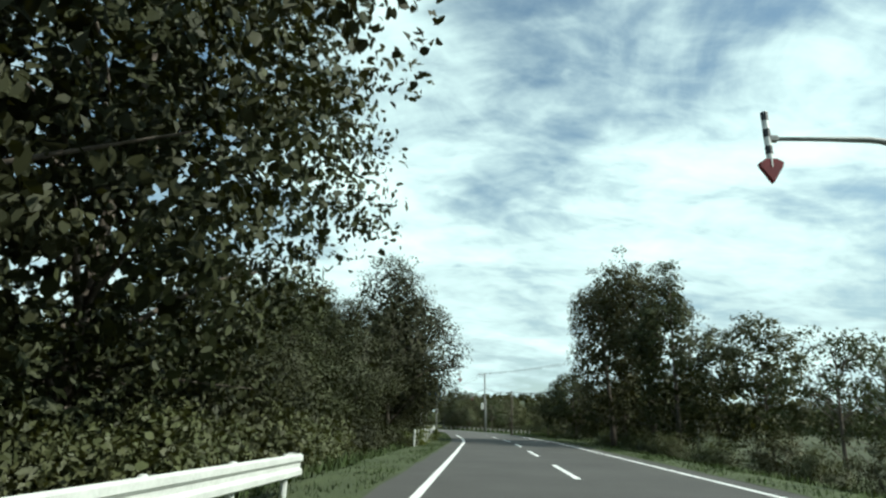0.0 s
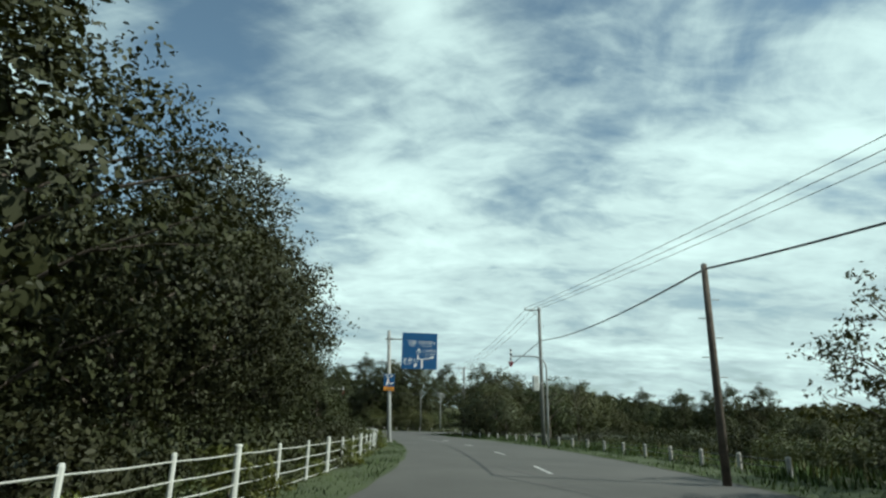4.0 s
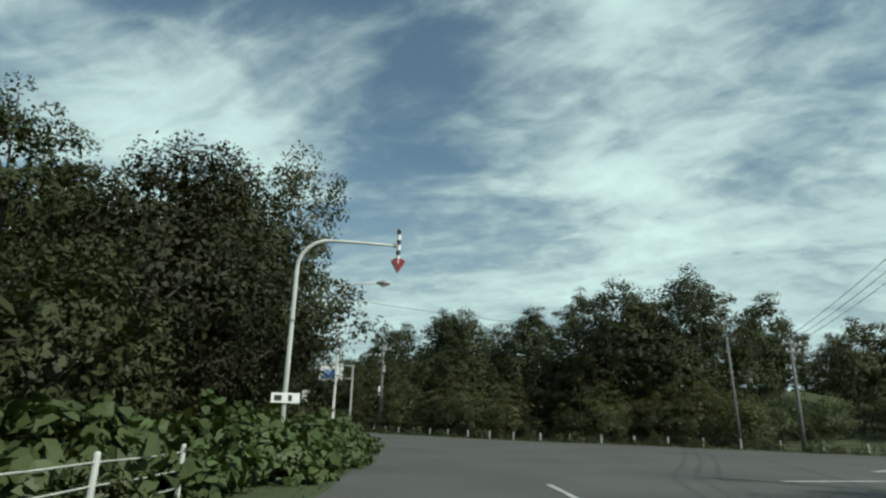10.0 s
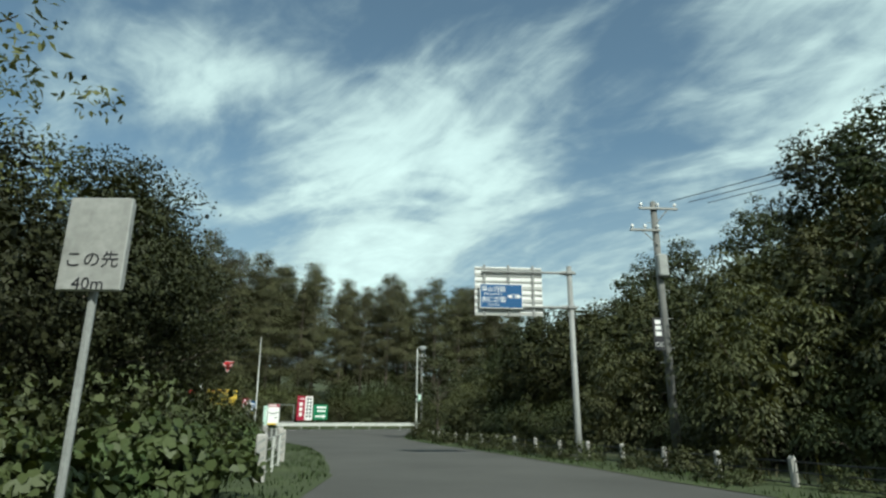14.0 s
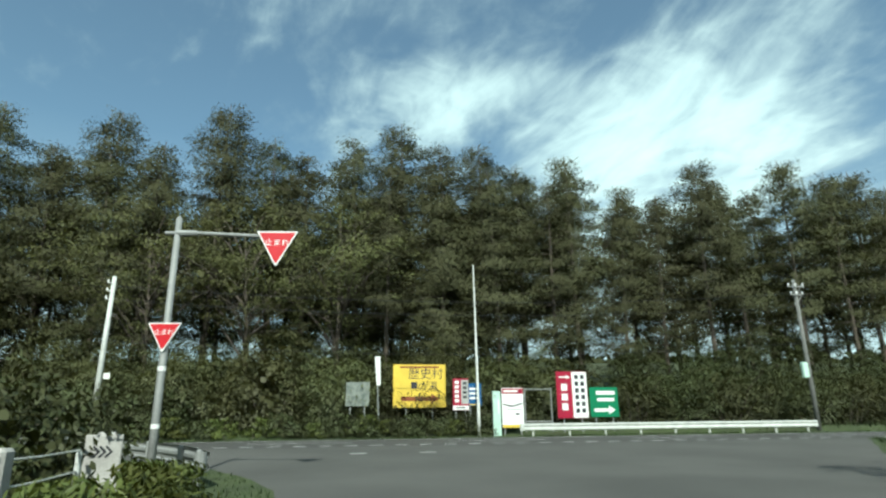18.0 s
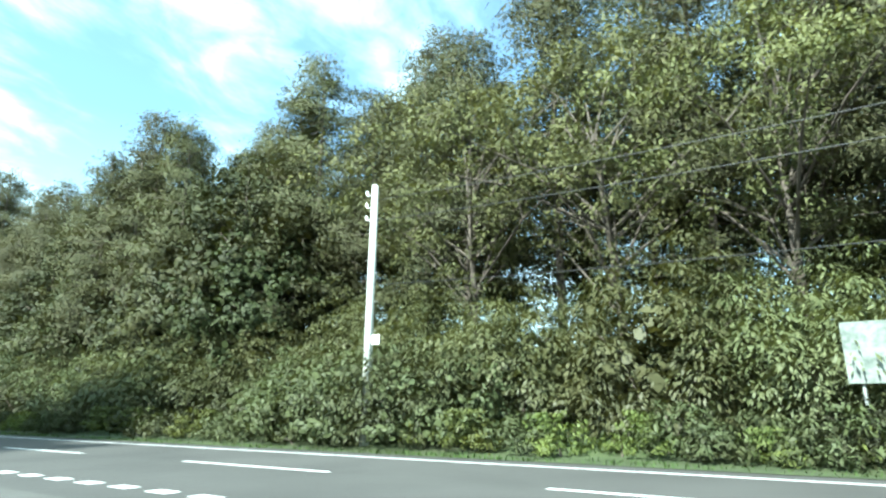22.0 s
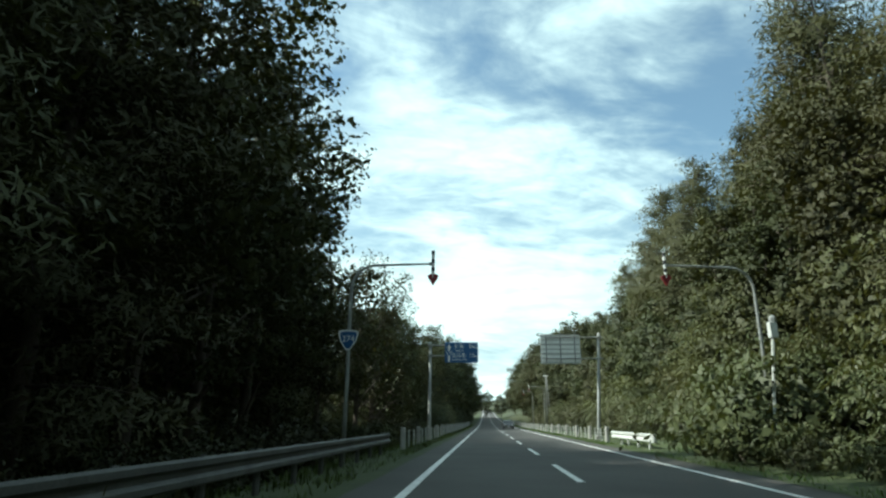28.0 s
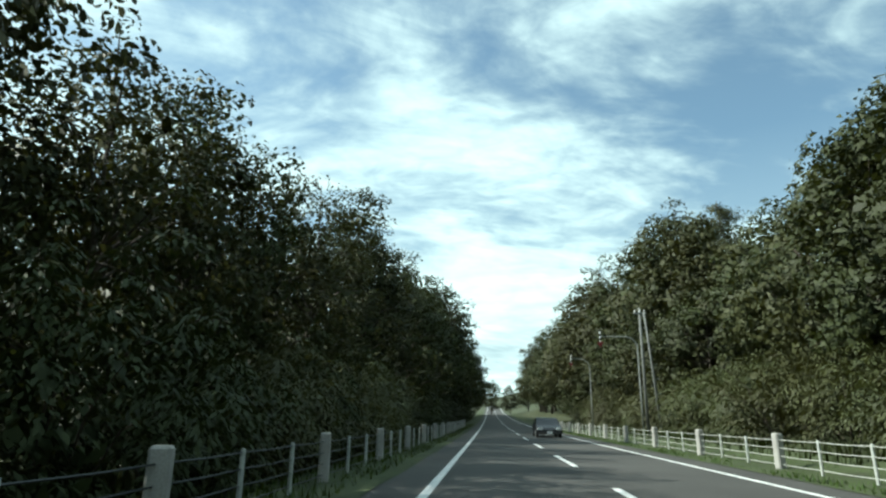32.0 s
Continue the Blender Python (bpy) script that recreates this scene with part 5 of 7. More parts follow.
def post_mesh(kind):
    if kind not in POST_MESH:
        mb = MB()
        if kind == "thin":
            mb.tube([(0, 0, -0.3), (0, 0, 0.88), (0, 0, 0.91)], [0.034, 0.034, 0.022], 8)
            mat_ = M_WHITE_PAINT
        elif kind == "thick":
            mb.tube([(0, 0, -0.3), (0, 0, 0.9), (0, 0, 0.92), (0, 0, 0.92), (0, 0, 0.95)], [0.05, 0.05, 0.05, 0.06, 0.045], 10)
            mat_ = M_WHITE_PAINT
        elif kind == "concrete":
            mb.box(0, 0, 0.4, 0.21, 0.21, 1.25, bevel=0.03)
            mat_ = M_CONCRETE
        elif kind == "low":
            mb.tube([(0, 0, -0.3), (0, 0, 0.74), (0, 0, 0.78)], [0.07, 0.07, 0.04], 8)
            mat_ = M_CONCRETE
        POST_MESH[kind] = mb.mesh("post")
        POST_MESH[kind].materials.append(mat_)
    return POST_MESH[kind]


def stripe_mesh():
    if "stripe" not in POST_MESH:
        q = [(-0.08, -0.07), (0.08, 0.03), (0.08, 0.09), (-0.08, -0.01)]
        POST_MESH["stripe"] = MB().prism(q, 0.004).mesh("stripe")
        POST_MESH["stripe"].materials.append(M_GREY_PAINT)
    return POST_MESH["stripe"]


def cable_fence(name, label, pts, step, thick_every, thin, thick, heights, cable_mat, radius=0.013, sunk=0.06, striped=False):
    """Posts along a line with wire ropes between them; every few a stout post."""
    p, d, s = spline(pts, step)
    x0, y0 = p[0]
    t = thing(name, label, "guard fence", pose(x0, y0, gz(x0, y0)))
    z0 = gz(x0, y0)
    tops = []
    for i, (x, y) in enumerate(p):
        k = thick if i % thick_every == 0 else thin
        o = part("post", post_mesh(k), None, t)
        z = gz(x, y) - sunk
        o.location = (x - x0, y - y0, z - z0)
        if striped and k == thick:
            o.rotation_euler.z = math.atan2(-d[i, 0], d[i, 1])
            for j in range(4):
                part("stripe", stripe_mesh(), None, o).location = (0, -0.107, 0.36 + 0.17 * j)
        tops.append(Vector((x - x0, y - y0, z - z0)))
    for h in heights:
        mb = MB()
        line = []
        for a, b in zip(tops, tops[1:]):
            line += [a + Vector((0, 0, h)), (a + b) / 2 + Vector((0, 0, h - 0.012))]
        mb.tube(line + [tops[-1] + Vector((0, 0, h))], radius, 5)
        part("wire_rope", mb, cable_mat, t)
    return t


def offset_line(edge, off, lo, hi, step=3):
    """Points beside an asphalt edge, off metres outside, for the stretch where lo <= x or y test holds."""
    p = np.array(edge, float)
    d = np.gradient(p, axis=0)
    n = np.stack([-d[:, 1], d[:, 0]], 1) / np.hypot(*d.T)[:, None]
    return [tuple(a) for a in (p + n * off)[lo:hi:step]]


def beam_profile():
    return [(-0.0, 0.00), (0.05, 0.03), (0.05, 0.10), (0.0, 0.145), (0.0, 0.205), (0.05, 0.25), (0.05, 0.32), (0.0, 0.35)]


def guard_rail(name, label, pts, height=0.42, side=1.0, post_step=2.0, material=None, double=False, groups=""):
    """A corrugated steel beam on posts, with rounded end pieces."""
    p, d, s = spline(pts, 0.5)
    x0, y0 = p[0]
    z0 = gz(x0, y0)
    t = thing(name, label, "guard rail", pose(x0, y0, z0))
    n = np.stack([d[:, 1], -d[:, 0]], 1) * side
    zs = ground_h(p[:, 0], p[:, 1])
    zs = np.convolve(np.pad(zs, 4, mode="edge"), np.ones(9) / 9, "valid")
    material = material or M_WHITE_PAINT
    for lev in ([height, height - 0.42] if double else [height]):
        prof = beam_profile()
        vs, fs = [], []
        for i in range(len(p)):
            for o, h in prof:
                vs.append((p[i, 0] - x0 + n[i, 0] * o, p[i, 1] - y0 + n[i, 1] * o, zs[i] - z0 + lev + h))
            for o, h in prof[::-1]:
                vs.append((p[i, 0] - x0 + n[i, 0] * (o - 0.006), p[i, 1] - y0 + n[i, 1] * (o - 0.006), zs[i] - z0 + lev + h))
        m = 2 * len(prof)
        for i in range(len(p) - 1):
            fs += [(i * m + k, i * m + (k + 1) % m, (i + 1) * m + (k + 1) % m, (i + 1) * m + k) for k in range(m)]
        fs += [tuple(range(m - 1, -1, -1)), tuple((len(p) - 1) * m + k for k in range(m))]
        part("beam", MB().add(vs, fs), material, t)
        for i, sg in ((0, -1), (len(p) - 1, 1)):
            mb = MB()
            c = np.array([p[i, 0] - x0, p[i, 1] - y0, zs[i] - z0 + lev])
            dd = np.array([d[i, 0], d[i, 1]]) * sg
            pts_ = [(c[0] + dd[0] * 0.18 * math.sin(a) - n[i, 0] * 0.12 * (1 - math.cos(a)), c[1] + dd[1] * 0.18 * math.sin(a) - n[i, 1] * 0.12 * (1 - math.cos(a))) for a in np.linspace(0, 2.6, 7)]
            mb.strip([(x, y, c[2] + 0.0) for x, y in pts_], [(x, y, c[2] + 0.35) for x, y in pts_])
            mb.strip([(x - n[i, 0] * 0.01, y - n[i, 1] * 0.01, c[2] + 0.35) for x, y in pts_], [(x - n[i, 0] * 0.01, y - n[i, 1] * 0.01, c[2]) for x, y in pts_])
            part("end_piece", mb, material, t)
    for k in np.arange(0.4, s[-1], post_step):
        i = int(np.argmin(np.abs(s - k)))
        mb = MB().tube([(0, 0, -0.3), (0, 0, height + 0.33), (0, 0, height + 0.36)], [0.057, 0.057, 0.035], 8)
        o = part("post", mb, material, t)
        o.location = (p[i, 0] - x0 - n[i, 0] * 0.075, p[i, 1] - y0 - n[i, 1] * 0.075, zs[i] - z0)
    return t


def arc_arm(h, reach, r=0.75, up=0.25):
    """Points of an upright that bends over into a level arm towards +x."""
    pts = [(0, 0, -0.3), (0, 0, h * 0.45), (0, 0, h - r)]
    pts += [(r - r * math.cos(a), 0, h - r + r * math.sin(a)) for a in np.linspace(0.25, math.pi / 2, 6)]
    pts += [(reach * 0.65, 0, h + 0.02), (reach, 0, h + 0.03)]
    return pts


def arrow_pole(label, m, h=5.65, reach=2.2, side=1, plate="", steel=None):
    """A snow pole: a bent steel pole that holds a striped arrow over the road's edge."""
    t = thing("snow_pole", label, "snow pole", m, group="snow poles")
    f_ = lambda pts: [(side * x, y, z) for x, y, z in pts]
    pts = arc_arm(h, reach)
    rad = [0.062, 0.06, 0.05] + [0.045] * 6 + [0.035, 0.03]
    part("pole", MB().tube(f_(pts), rad, 9), steel or M_GALV, t, smooth=True)
    part("collar", MB().tube([(0, 0, h * 0.62), (0, 0, h * 0.62 + 0.07)], 0.066, 9), M_GALV, t)
    ar = part("arrow", MB().tube([(side * reach, 0, h - 0.42), (side * reach, 0, h + 0.46)], 0.05, 8), M_SIGN_WHITE, t, "red and white striped arrow shaft")
    for k in range(3):
        part("stripe", MB().tube([(side * reach, 0, h - 0.22 + 0.27 * k), (side * reach, 0, h - 0.09 + 0.27 * k)], 0.053, 8), M_SIGN_DARK, ar)
    part("arrow_head", MB().prism([(side * reach - 0.17, h - 0.36), (side * reach - 0.15, h - 0.42), (side * reach, h - 0.66), (side * reach + 0.15, h - 0.42), (side * reach + 0.17, h - 0.36), (side * reach + 0.08, h - 0.30), (side * reach - 0.08, h - 0.30)][::-1], 0.09), M_ARROW_RED, ar, "dark red arrow head")
    part("clamp", MB().box(side * (reach - 0.06), 0, h + 0.03, 0.16, 0.09, 0.09, bevel=0.01), M_GALV, t)
    if plate:
        pl = part("number_plate", MB().box(0.02, -0.085, 1.62, 0.62, 0.02, 0.22, bevel=0.005), M_SIGN_WHITE, t, "small white plate")
        bar(-0.14, 1.62, 0.16, 0.12, -0.098, M_SIGN_DARK, pl)
        bar(0.12, 1.62, 0.08, 0.13, -0.098, M_SIGN_DARK, pl)
    return t


def utility_pole(label, m, h, arms=(), steel=None, lean=(0, 0), r=0.14, box=None, insul=True, category="utility pole"):
    """A tapered pole with cross-arms and insulators. arms: (height, from x, to x)."""
    t = thing("utility_pole", label, category, m, group="utility poles")
    top = (lean[0], lean[1], h)
    part("pole", MB().tube([(0, 0, -0.4), (lean[0] * 0.5, lean[1] * 0.5, h * 0.5), top], [r, r * 0.85, r * 0.7], 12), steel or M_CONC_POLE, t, smooth=True)
    part("cap", MB().tube([(lean[0], lean[1], h), (lean[0], lean[1], h + 0.05)], [r * 0.74, r * 0.3], 12), M_GALV, t)
    for z, a, b in arms:
        ox, oy = lean[0] * z / h, lean[1] * z / h
        arm = part("cross_arm", MB().box(ox + (a + b) / 2, oy - r * 0.9, z, b - a, 0.075, 0.075, bevel=0.008), M_GALV, t)
        if insul:
            for x in np.linspace(a + 0.08, b - 0.08, 3):
                part("insulator", MB().tube([(ox + x, oy - r * 0.9, z + 0.03), (ox + x, oy - r * 0.9, z + 0.09), (ox + x, oy - r * 0.9, z + 0.1), (ox + x, oy - r * 0.9, z + 0.17), (ox + x, oy - r * 0.9, z + 0.2)], [0.02, 0.02, 0.055, 0.05, 0.015], 8), M_SIGN_WHITE, arm, "white porcelain insulator")
        if b - a > 0.6:
            far = a if abs(a) > abs(b) else b
            part("brace", MB().tube([(ox, oy - r * 0.9, z - 0.5), (ox + far * 0.55, oy - r * 0.9, z - 0.03)], 0.018, 5), M_GALV, t)
    for k in range(int((h - 2.2) / 0.45)):
        z = 2.0 + k * 0.45
        part("step_bolt", MB().tube([(lean[0] * z / h, lean[1] * z / h, z), (lean[0] * z / h + (0.27 if k % 2 else -0.27), lean[1] * z / h, z)], 0.011, 5), M_GALV, t)
    if box:
        bx, bz, w, hh, col = box
        b = part("mounted_box", MB().box(bx, -0.2, bz, w, 0.28, hh, bevel=0.05), col, t, "pale box fixed to the pole")
        part("bracket", MB().box(bx * 0.5, -0.12, bz, abs(bx) + 0.05, 0.05, 0.08), M_GALV, b)
    return t


def wire(label, a, b, sag=0.4, r=0.012):
    mb = MB().tube(bent((0, 0, 0), Vector(b) - Vector(a), 14, sag), r, 5)
    o = part("overhead_wire", mb, M_WIRE)
    o.location = a
    return tagged(o, label, "overhead wire", group="overhead wires")


def street_lamp(label, m, h, reach, side=1, head_drop=0.0, curved=True):
    t = thing("street_lamp", label, "street lamp", m, group="street lamps")
    pts = [(0, 0, -0.3), (0, 0, 1.2), (0, 0, 1.25), (0, 0, h - 0.7)]
    rad = [0.085, 0.085, 0.065, 0.048]
    if curved:
        pts += [(side * 0.08, 0, h - 0.32), (side * 0.28, 0, h - 0.1), (side * 0.7, 0, h), (side * reach, 0, h + 0.04)]
        rad += [0.042, 0.038, 0.034, 0.03]
    else:
        pts += [(0, 0, h)]
        rad += [0.04]
    part("pole", MB().tube(pts, rad, 9), M_WHITE_PAINT, t, smooth=True)
    hx = side * (reach + 0.26)
    hd = MB().tube([(side * (reach - 0.08), 0, h + 0.04), (side * (reach + 0.08), 0, h + 0.06), (hx, 0, h + 0.06), (side * (reach + 0.5), 0, h + 0.03), (side * (reach + 0.58), 0, h + 0.01)], [0.04, 0.1, 0.14, 0.1, 0.02], 10)
    hd_o = part("lamp_head", hd, M_GREY_PAINT, t, "grey oval lamp head", smooth=True)
    part("lens", MB().tube([(side * (reach + 0.1), 0, h - 0.03), (hx, 0, h - 0.06), (side * (reach + 0.45), 0, h - 0.03)], [0.05, 0.1, 0.05], 8), M_LAMP_LENS, hd_o, "clear lamp lens")
    part("base_plate", MB().box(0, 0, 0.02, 0.3, 0.3, 0.04, bevel=0.005), M_GALV, t)
    return t


def shield(x, y, z, w, parent, num):
    """The national route badge: a rounded triangle, white edged blue."""
    o = [(-0.5, 0.36), (-0.42, 0.46), (0, 0.5), (0.42, 0.46), (0.5, 0.36), (0.4, -0.05), (0.12, -0.46), (0, -0.5), (-0.12, -0.46), (-0.4, -0.05)]
    part("badge", MB().prism([(x + a * w, z + b * w) for a, b in o][::-1], 0.004, Matrix.Translation((0, y, 0))), M_SIGN_WHITE, parent)
    part("badge_face", MB().prism([(x + a * w * 0.86, z + b * w * 0.86) for a, b in o][::-1], 0.004, Matrix.Translation((0, y - 0.004, 0))), M_SIGN_BLUE, parent)
    lettering(num, w * 0.42, x, y - 0.009, z + w * 0.05, M_SIGN_WHITE, parent)


def gantry_base(t, h, side, x0, x1, z_arms, r=0.105, toe=0.0):
    """A pole whose foot stands toe metres aside of its top, and the arms that carry a sign."""
    part("pole", MB().tube([(toe * 1.06, 0, -0.4), (toe * 0.93, 0, 0.5), (0, 0, h)], [r * 1.15, r * 1.08, r * 0.85], 12), M_GALV, t, smooth=True)
    part("pole_cap", MB().tube([(0, 0, h), (0, 0, h + 0.04)], [r * 0.9, r * 0.4], 12), M_GALV, t)
    part("foot", MB().box(toe, 0, 0.05, 0.42, 0.42, 0.24, bevel=0.03), M_CONCRETE, t, "grey concrete foot")
    for z in z_arms:
        a = part("arm", MB().tube([(-side * 0.22, 0, z), (side * x1 * 0.93, 0, z)], 0.045, 8), M_GALV, t)
        part("arm_clamp", MB().tube([(side * 0.08, 0, z), (side * 0.30, 0, z)], [0.075, 0.075], 8), M_GALV, a)
        part("flange", MB().box(0, 0, z, 0.27, 0.27, 0.12, bevel=0.02), M_GALV, a)


def strokes(points, w, y, material, parent, name="arrow_line"):
    mb = MB()
    for (x0, z0), (x1, z1) in zip(points, points[1:]):
        d = Vector((x1 - x0, z1 - z0)).normalized()
        n = Vector((-d.y, d.x)) * w / 2
        q = [(x0 - n.x - d.x * w * 0.3, z0 - n.y - d.y * w * 0.3), (x1 - n.x + d.x * w * 0.3, z1 - n.y + d.y * w * 0.3), (x1 + n.x + d.x * w * 0.3, z1 + n.y + d.y * w * 0.3), (x0 + n.x - d.x * w * 0.3, z0 + n.y - d.y * w * 0.3)]
        mb.prism(q[::-1], 0.003, Matrix.Translation((0, y, 0)))
    return part(name, mb, material, parent)


def tip(x, z, size, ang, y, material, parent):
    c, s = math.cos(radians(ang)), math.sin(radians(ang))
    o = [(-0.55, -0.35), (0.0, 0.65), (0.55, -0.35), (0, -0.18)]
    part("arrow_tip", MB().prism([(x + size * (a * c - b * s), z + size * (a * s + b * c)) for a, b in o][::-1][::-1], 0.003, Matrix.Translation((0, y, 0))), material, parent)


def direction_sign_junction(m):
    t = thing("direction_sign", "large blue overhead direction sign on a steel pole", "road sign", m, group="overhead signs")
    gantry_base(t, 7.5, 1, 0.95, 3.4, (5.32, 6.95), 0.13, 0.36)
    p = part("panel", MB().box(2.18, -0.07, 6.17, 2.45, 0.04, 2.5, bevel=0.01), M_SIGN_BLUE, t, "blue sign panel")
    y, c, z0 = -0.093, 2.18, 4.92
    part("panel_back", MB().box(2.18, -0.035, 6.17, 2.40, 0.03, 2.45), M_SIGN_GREY, t)
    for k in range(4):
        part("rib", MB().box(2.18, -0.01, 5.2 + 0.65 * k, 2.3, 0.03, 0.06), M_SIGN_GREY, t)
    X = lambda px: c + (px - 743) / 132
    Z = lambda py: z0 + (238 - py) / 132
    lettering("日高", 0.30, X(672), y, Z(-2), M_SIGN_WHITE, p)
    lettering("夕張紅葉山", 0.25, X(802), y, Z(-2), M_SIGN_WHITE, p)
    lettering("Hidaka", 0.15, X(672), y, Z(25), M_SIGN_WHITE, p)
    lettering("Yubarimomijiyama", 0.13, X(802), y, Z(25), M_SIGN_WHITE, p, 0.85)
    lettering("三川市街", 0.24, X(832), y, Z(76), M_SIGN_WHITE, p)
    lettering("Central Mikawa", 0.14, X(832), y, Z(103), M_SIGN_WHITE, p, 0.9)
    lettering("札幌", 0.32, X(638), y, Z(162), M_SIGN_WHITE, p)
    lettering("Sapporo", 0.16, X(637), y, Z(189), M_SIGN_WHITE, p)
    strokes([(X(767), Z(225)), (X(767), Z(158))], 0.125, y, M_SIGN_WHITE, p)
    strokes([(X(767), Z(152)), (X(728), Z(135)), (X(733), Z(72))], 0.085, y, M_SIGN_WHITE, p)
    strokes([(X(767), Z(152)), (X(850), Z(132))], 0.085, y, M_SIGN_WHITE, p)
    strokes([(X(728), Z(140)), (X(709), Z(205))], 0.085, y, M_SIGN_WHITE, p)
    tip(X(736), Z(66), 0.24, 0, y, M_SIGN_WHITE, p)
    tip(X(862), Z(129), 0.24, -75, y, M_SIGN_WHITE, p)
    tip(X(706), Z(207), 0.24, 165, y, M_SIGN_WHITE, p)
    shield(X(735), y - 0.004, Z(92), 0.33, p, "274")
    shield(X(712), y - 0.004, Z(167), 0.33, p, "274")
    hexa = [(0.17 * math.cos(a), 0.14 * math.sin(a)) for a in np.linspace(0, 2 * math.pi, 7)[:-1]]
    part("badge", MB().prism([(X(815) + a, Z(140) + b) for a, b in hexa][::-1], 0.004, Matrix.Translation((0, y - 0.004, 0))), M_SIGN_WHITE, p)
    part("badge_face", MB().prism([(X(815) + a * 0.88, Z(140) + b * 0.88) for a, b in hexa][::-1], 0.004, Matrix.Translation((0, y - 0.008, 0))), M_SIGN_BLUE, p)
    lettering("870", 0.13, X(815), y - 0.013, Z(140), M_SIGN_WHITE, p)
    s = part("small_sign", MB().box(-0.06, -0.15, 3.98, 0.72, 0.03, 1.12, bevel=0.01), M_SIGN_BLUE, t, "small blue and orange sign on the same pole")
    y = -0.17
    lettering("栗山方面", 0.14, -0.06, y, 4.43, M_SIGN_WHITE, s)
    lettering("Kuriyama Dir.", 0.09, -0.06, y, 4.31, M_SIGN_WHITE, s)
    strokes([(-0.20, 3.82), (-0.12, 4.22)], 0.10, y, M_SIGN_WHITE, s)
    strokes([(-0.12, 4.0), (0.10, 3.86), (0.22, 3.98)], 0.06, y, M_SIGN_WHITE, s)
    strokes([(-0.10, 4.2), (-0.04, 4.02), (0.08, 3.92), (0.1, 3.76)], 0.035, y - 0.003, M_RUST, s)
    part("orange_band", MB().box(-0.06, y + 0.001, 3.56, 0.70, 0.004, 0.27), M_SIGN_ORANGE, s)
    lettering("この先100m", 0.11, -0.06, y - 0.004, 3.62, M_SIGN_DARK, s)
    bar(-0.06, 3.49, 0.5, 0.06, y - 0.003, M_SIGN_DARK, s)
    s.location.x = 0.22
    return t


def back_of_sign(m, label, h, x0, x1, z0, z1, z_arms, ribs, blue=False, toe=0.0):
    """An overhead sign seen from behind: pale panel back, dark ribs and uprights, arms from the right-hand pole."""
    t = thing("direction_sign", label, "road sign", m, group="overhead signs")
    gantry_base(t, h, -1, x0, x1, z_arms, toe=toe)
    w, c = x1 - x0, -(x0 + x1) / 2
    p = part("panel", MB().box(c, 0.10, (z0 + z1) / 2, w, 0.02, z1 - z0, bevel=0.006), M_SIGN_WHITE, t, "pale unpainted panel back")
    for k in range(ribs):
        z = z0 + 0.06 + (z1 - z0 - 0.12) * k / (ribs - 1)
        part("rib", MB().box(c, 0.073, z, w * 0.99, 0.035, 0.055 if k % 2 else 0.11), M_SIGN_GREY, p)
    for k in (0.14, 0.5, 0.86):
        part("upright", MB().box(c - w / 2 + w * k, 0.035, (z0 + z1) / 2, 0.07, 0.045, z1 - z0 + 0.1), M_GALV, p)
    if blue:
        b = part("small_sign", MB().box(-2.42, -0.075, 5.26, 1.42, 0.03, 0.80, bevel=0.008), M_SIGN_BLUE, t, "blue direction sign fixed to the arm")
        part("edge", MB().box(-2.42, -0.0735, 5.26, 1.46, 0.02, 0.84), M_SIGN_WHITE, b)
        lettering("栗山方面", 0.21, -2.68, -0.093, 5.49, M_SIGN_WHITE, b)
        lettering("Kuriyama Dir.", 0.115, -2.68, -0.093, 5.33, M_SIGN_WHITE, b)
        lettering("由仁方面", 0.21, -2.68, -0.093, 5.13, M_SIGN_WHITE, b)
        lettering("Yuni Dir.", 0.115, -2.68, -0.093, 4.96, M_SIGN_WHITE, b)
        strokes([(-2.12, 5.25), (-1.85, 5.25)], 0.07, -0.093, M_SIGN_WHITE, b)
        tip(-1.82, 5.25, 0.16, -90, -0.093, M_SIGN_WHITE, b)
        tip(-2.14, 5.25, 0.13, 90, -0.093, M_SIGN_WHITE, b)
        shield(-1.98, -0.097, 5.25, 0.17, b, "274")
    return t


def distance_sign(m):
    t = thing("direction_sign", "blue overhead distance sign to two towns", "road sign", m, group="overhead signs")
    gantry_base(t, 6.6, 1, 0.97, 3.35, (5.65, 6.4))
    c, zc = 2.2, 5.88
    p = part("panel", MB().box(c, -0.07, zc, 2.33, 0.04, 1.4, bevel=0.01), M_SIGN_BLUE, t, "blue sign panel")
    part("panel_back", MB().box(c, -0.035, zc, 2.28, 0.03, 1.35), M_SIGN_GREY, t)
    y = -0.093
    strokes([(c - 0.87, zc - 0.6), (c - 0.87, zc + 0.4)], 0.13, y, M_SIGN_WHITE, p)
    tip(c - 0.87, zc + 0.4, 0.3, 0, y, M_SIGN_WHITE, p)
    shield(c - 0.87, y - 0.004, zc - 0.06, 0.40, p, "274")
    for kan, rom, dist, z in (("札幌", "Sapporo", "36", 0.42), ("北広島", "Kitahiroshima", "17", -0.22)):
        lettering(kan, 0.33, c - 0.18, y, zc + z, M_SIGN_WHITE, p)
        lettering(rom, 0.19, c - 0.15, y, zc + z - 0.28, M_SIGN_WHITE, p)
        lettering(dist, 0.36, c + 0.70, y, zc + z, M_SIGN_WHITE, p)
        lettering("km", 0.2, c + 0.99, y, zc + z - 0.05, M_SIGN_WHITE, p)
    return t


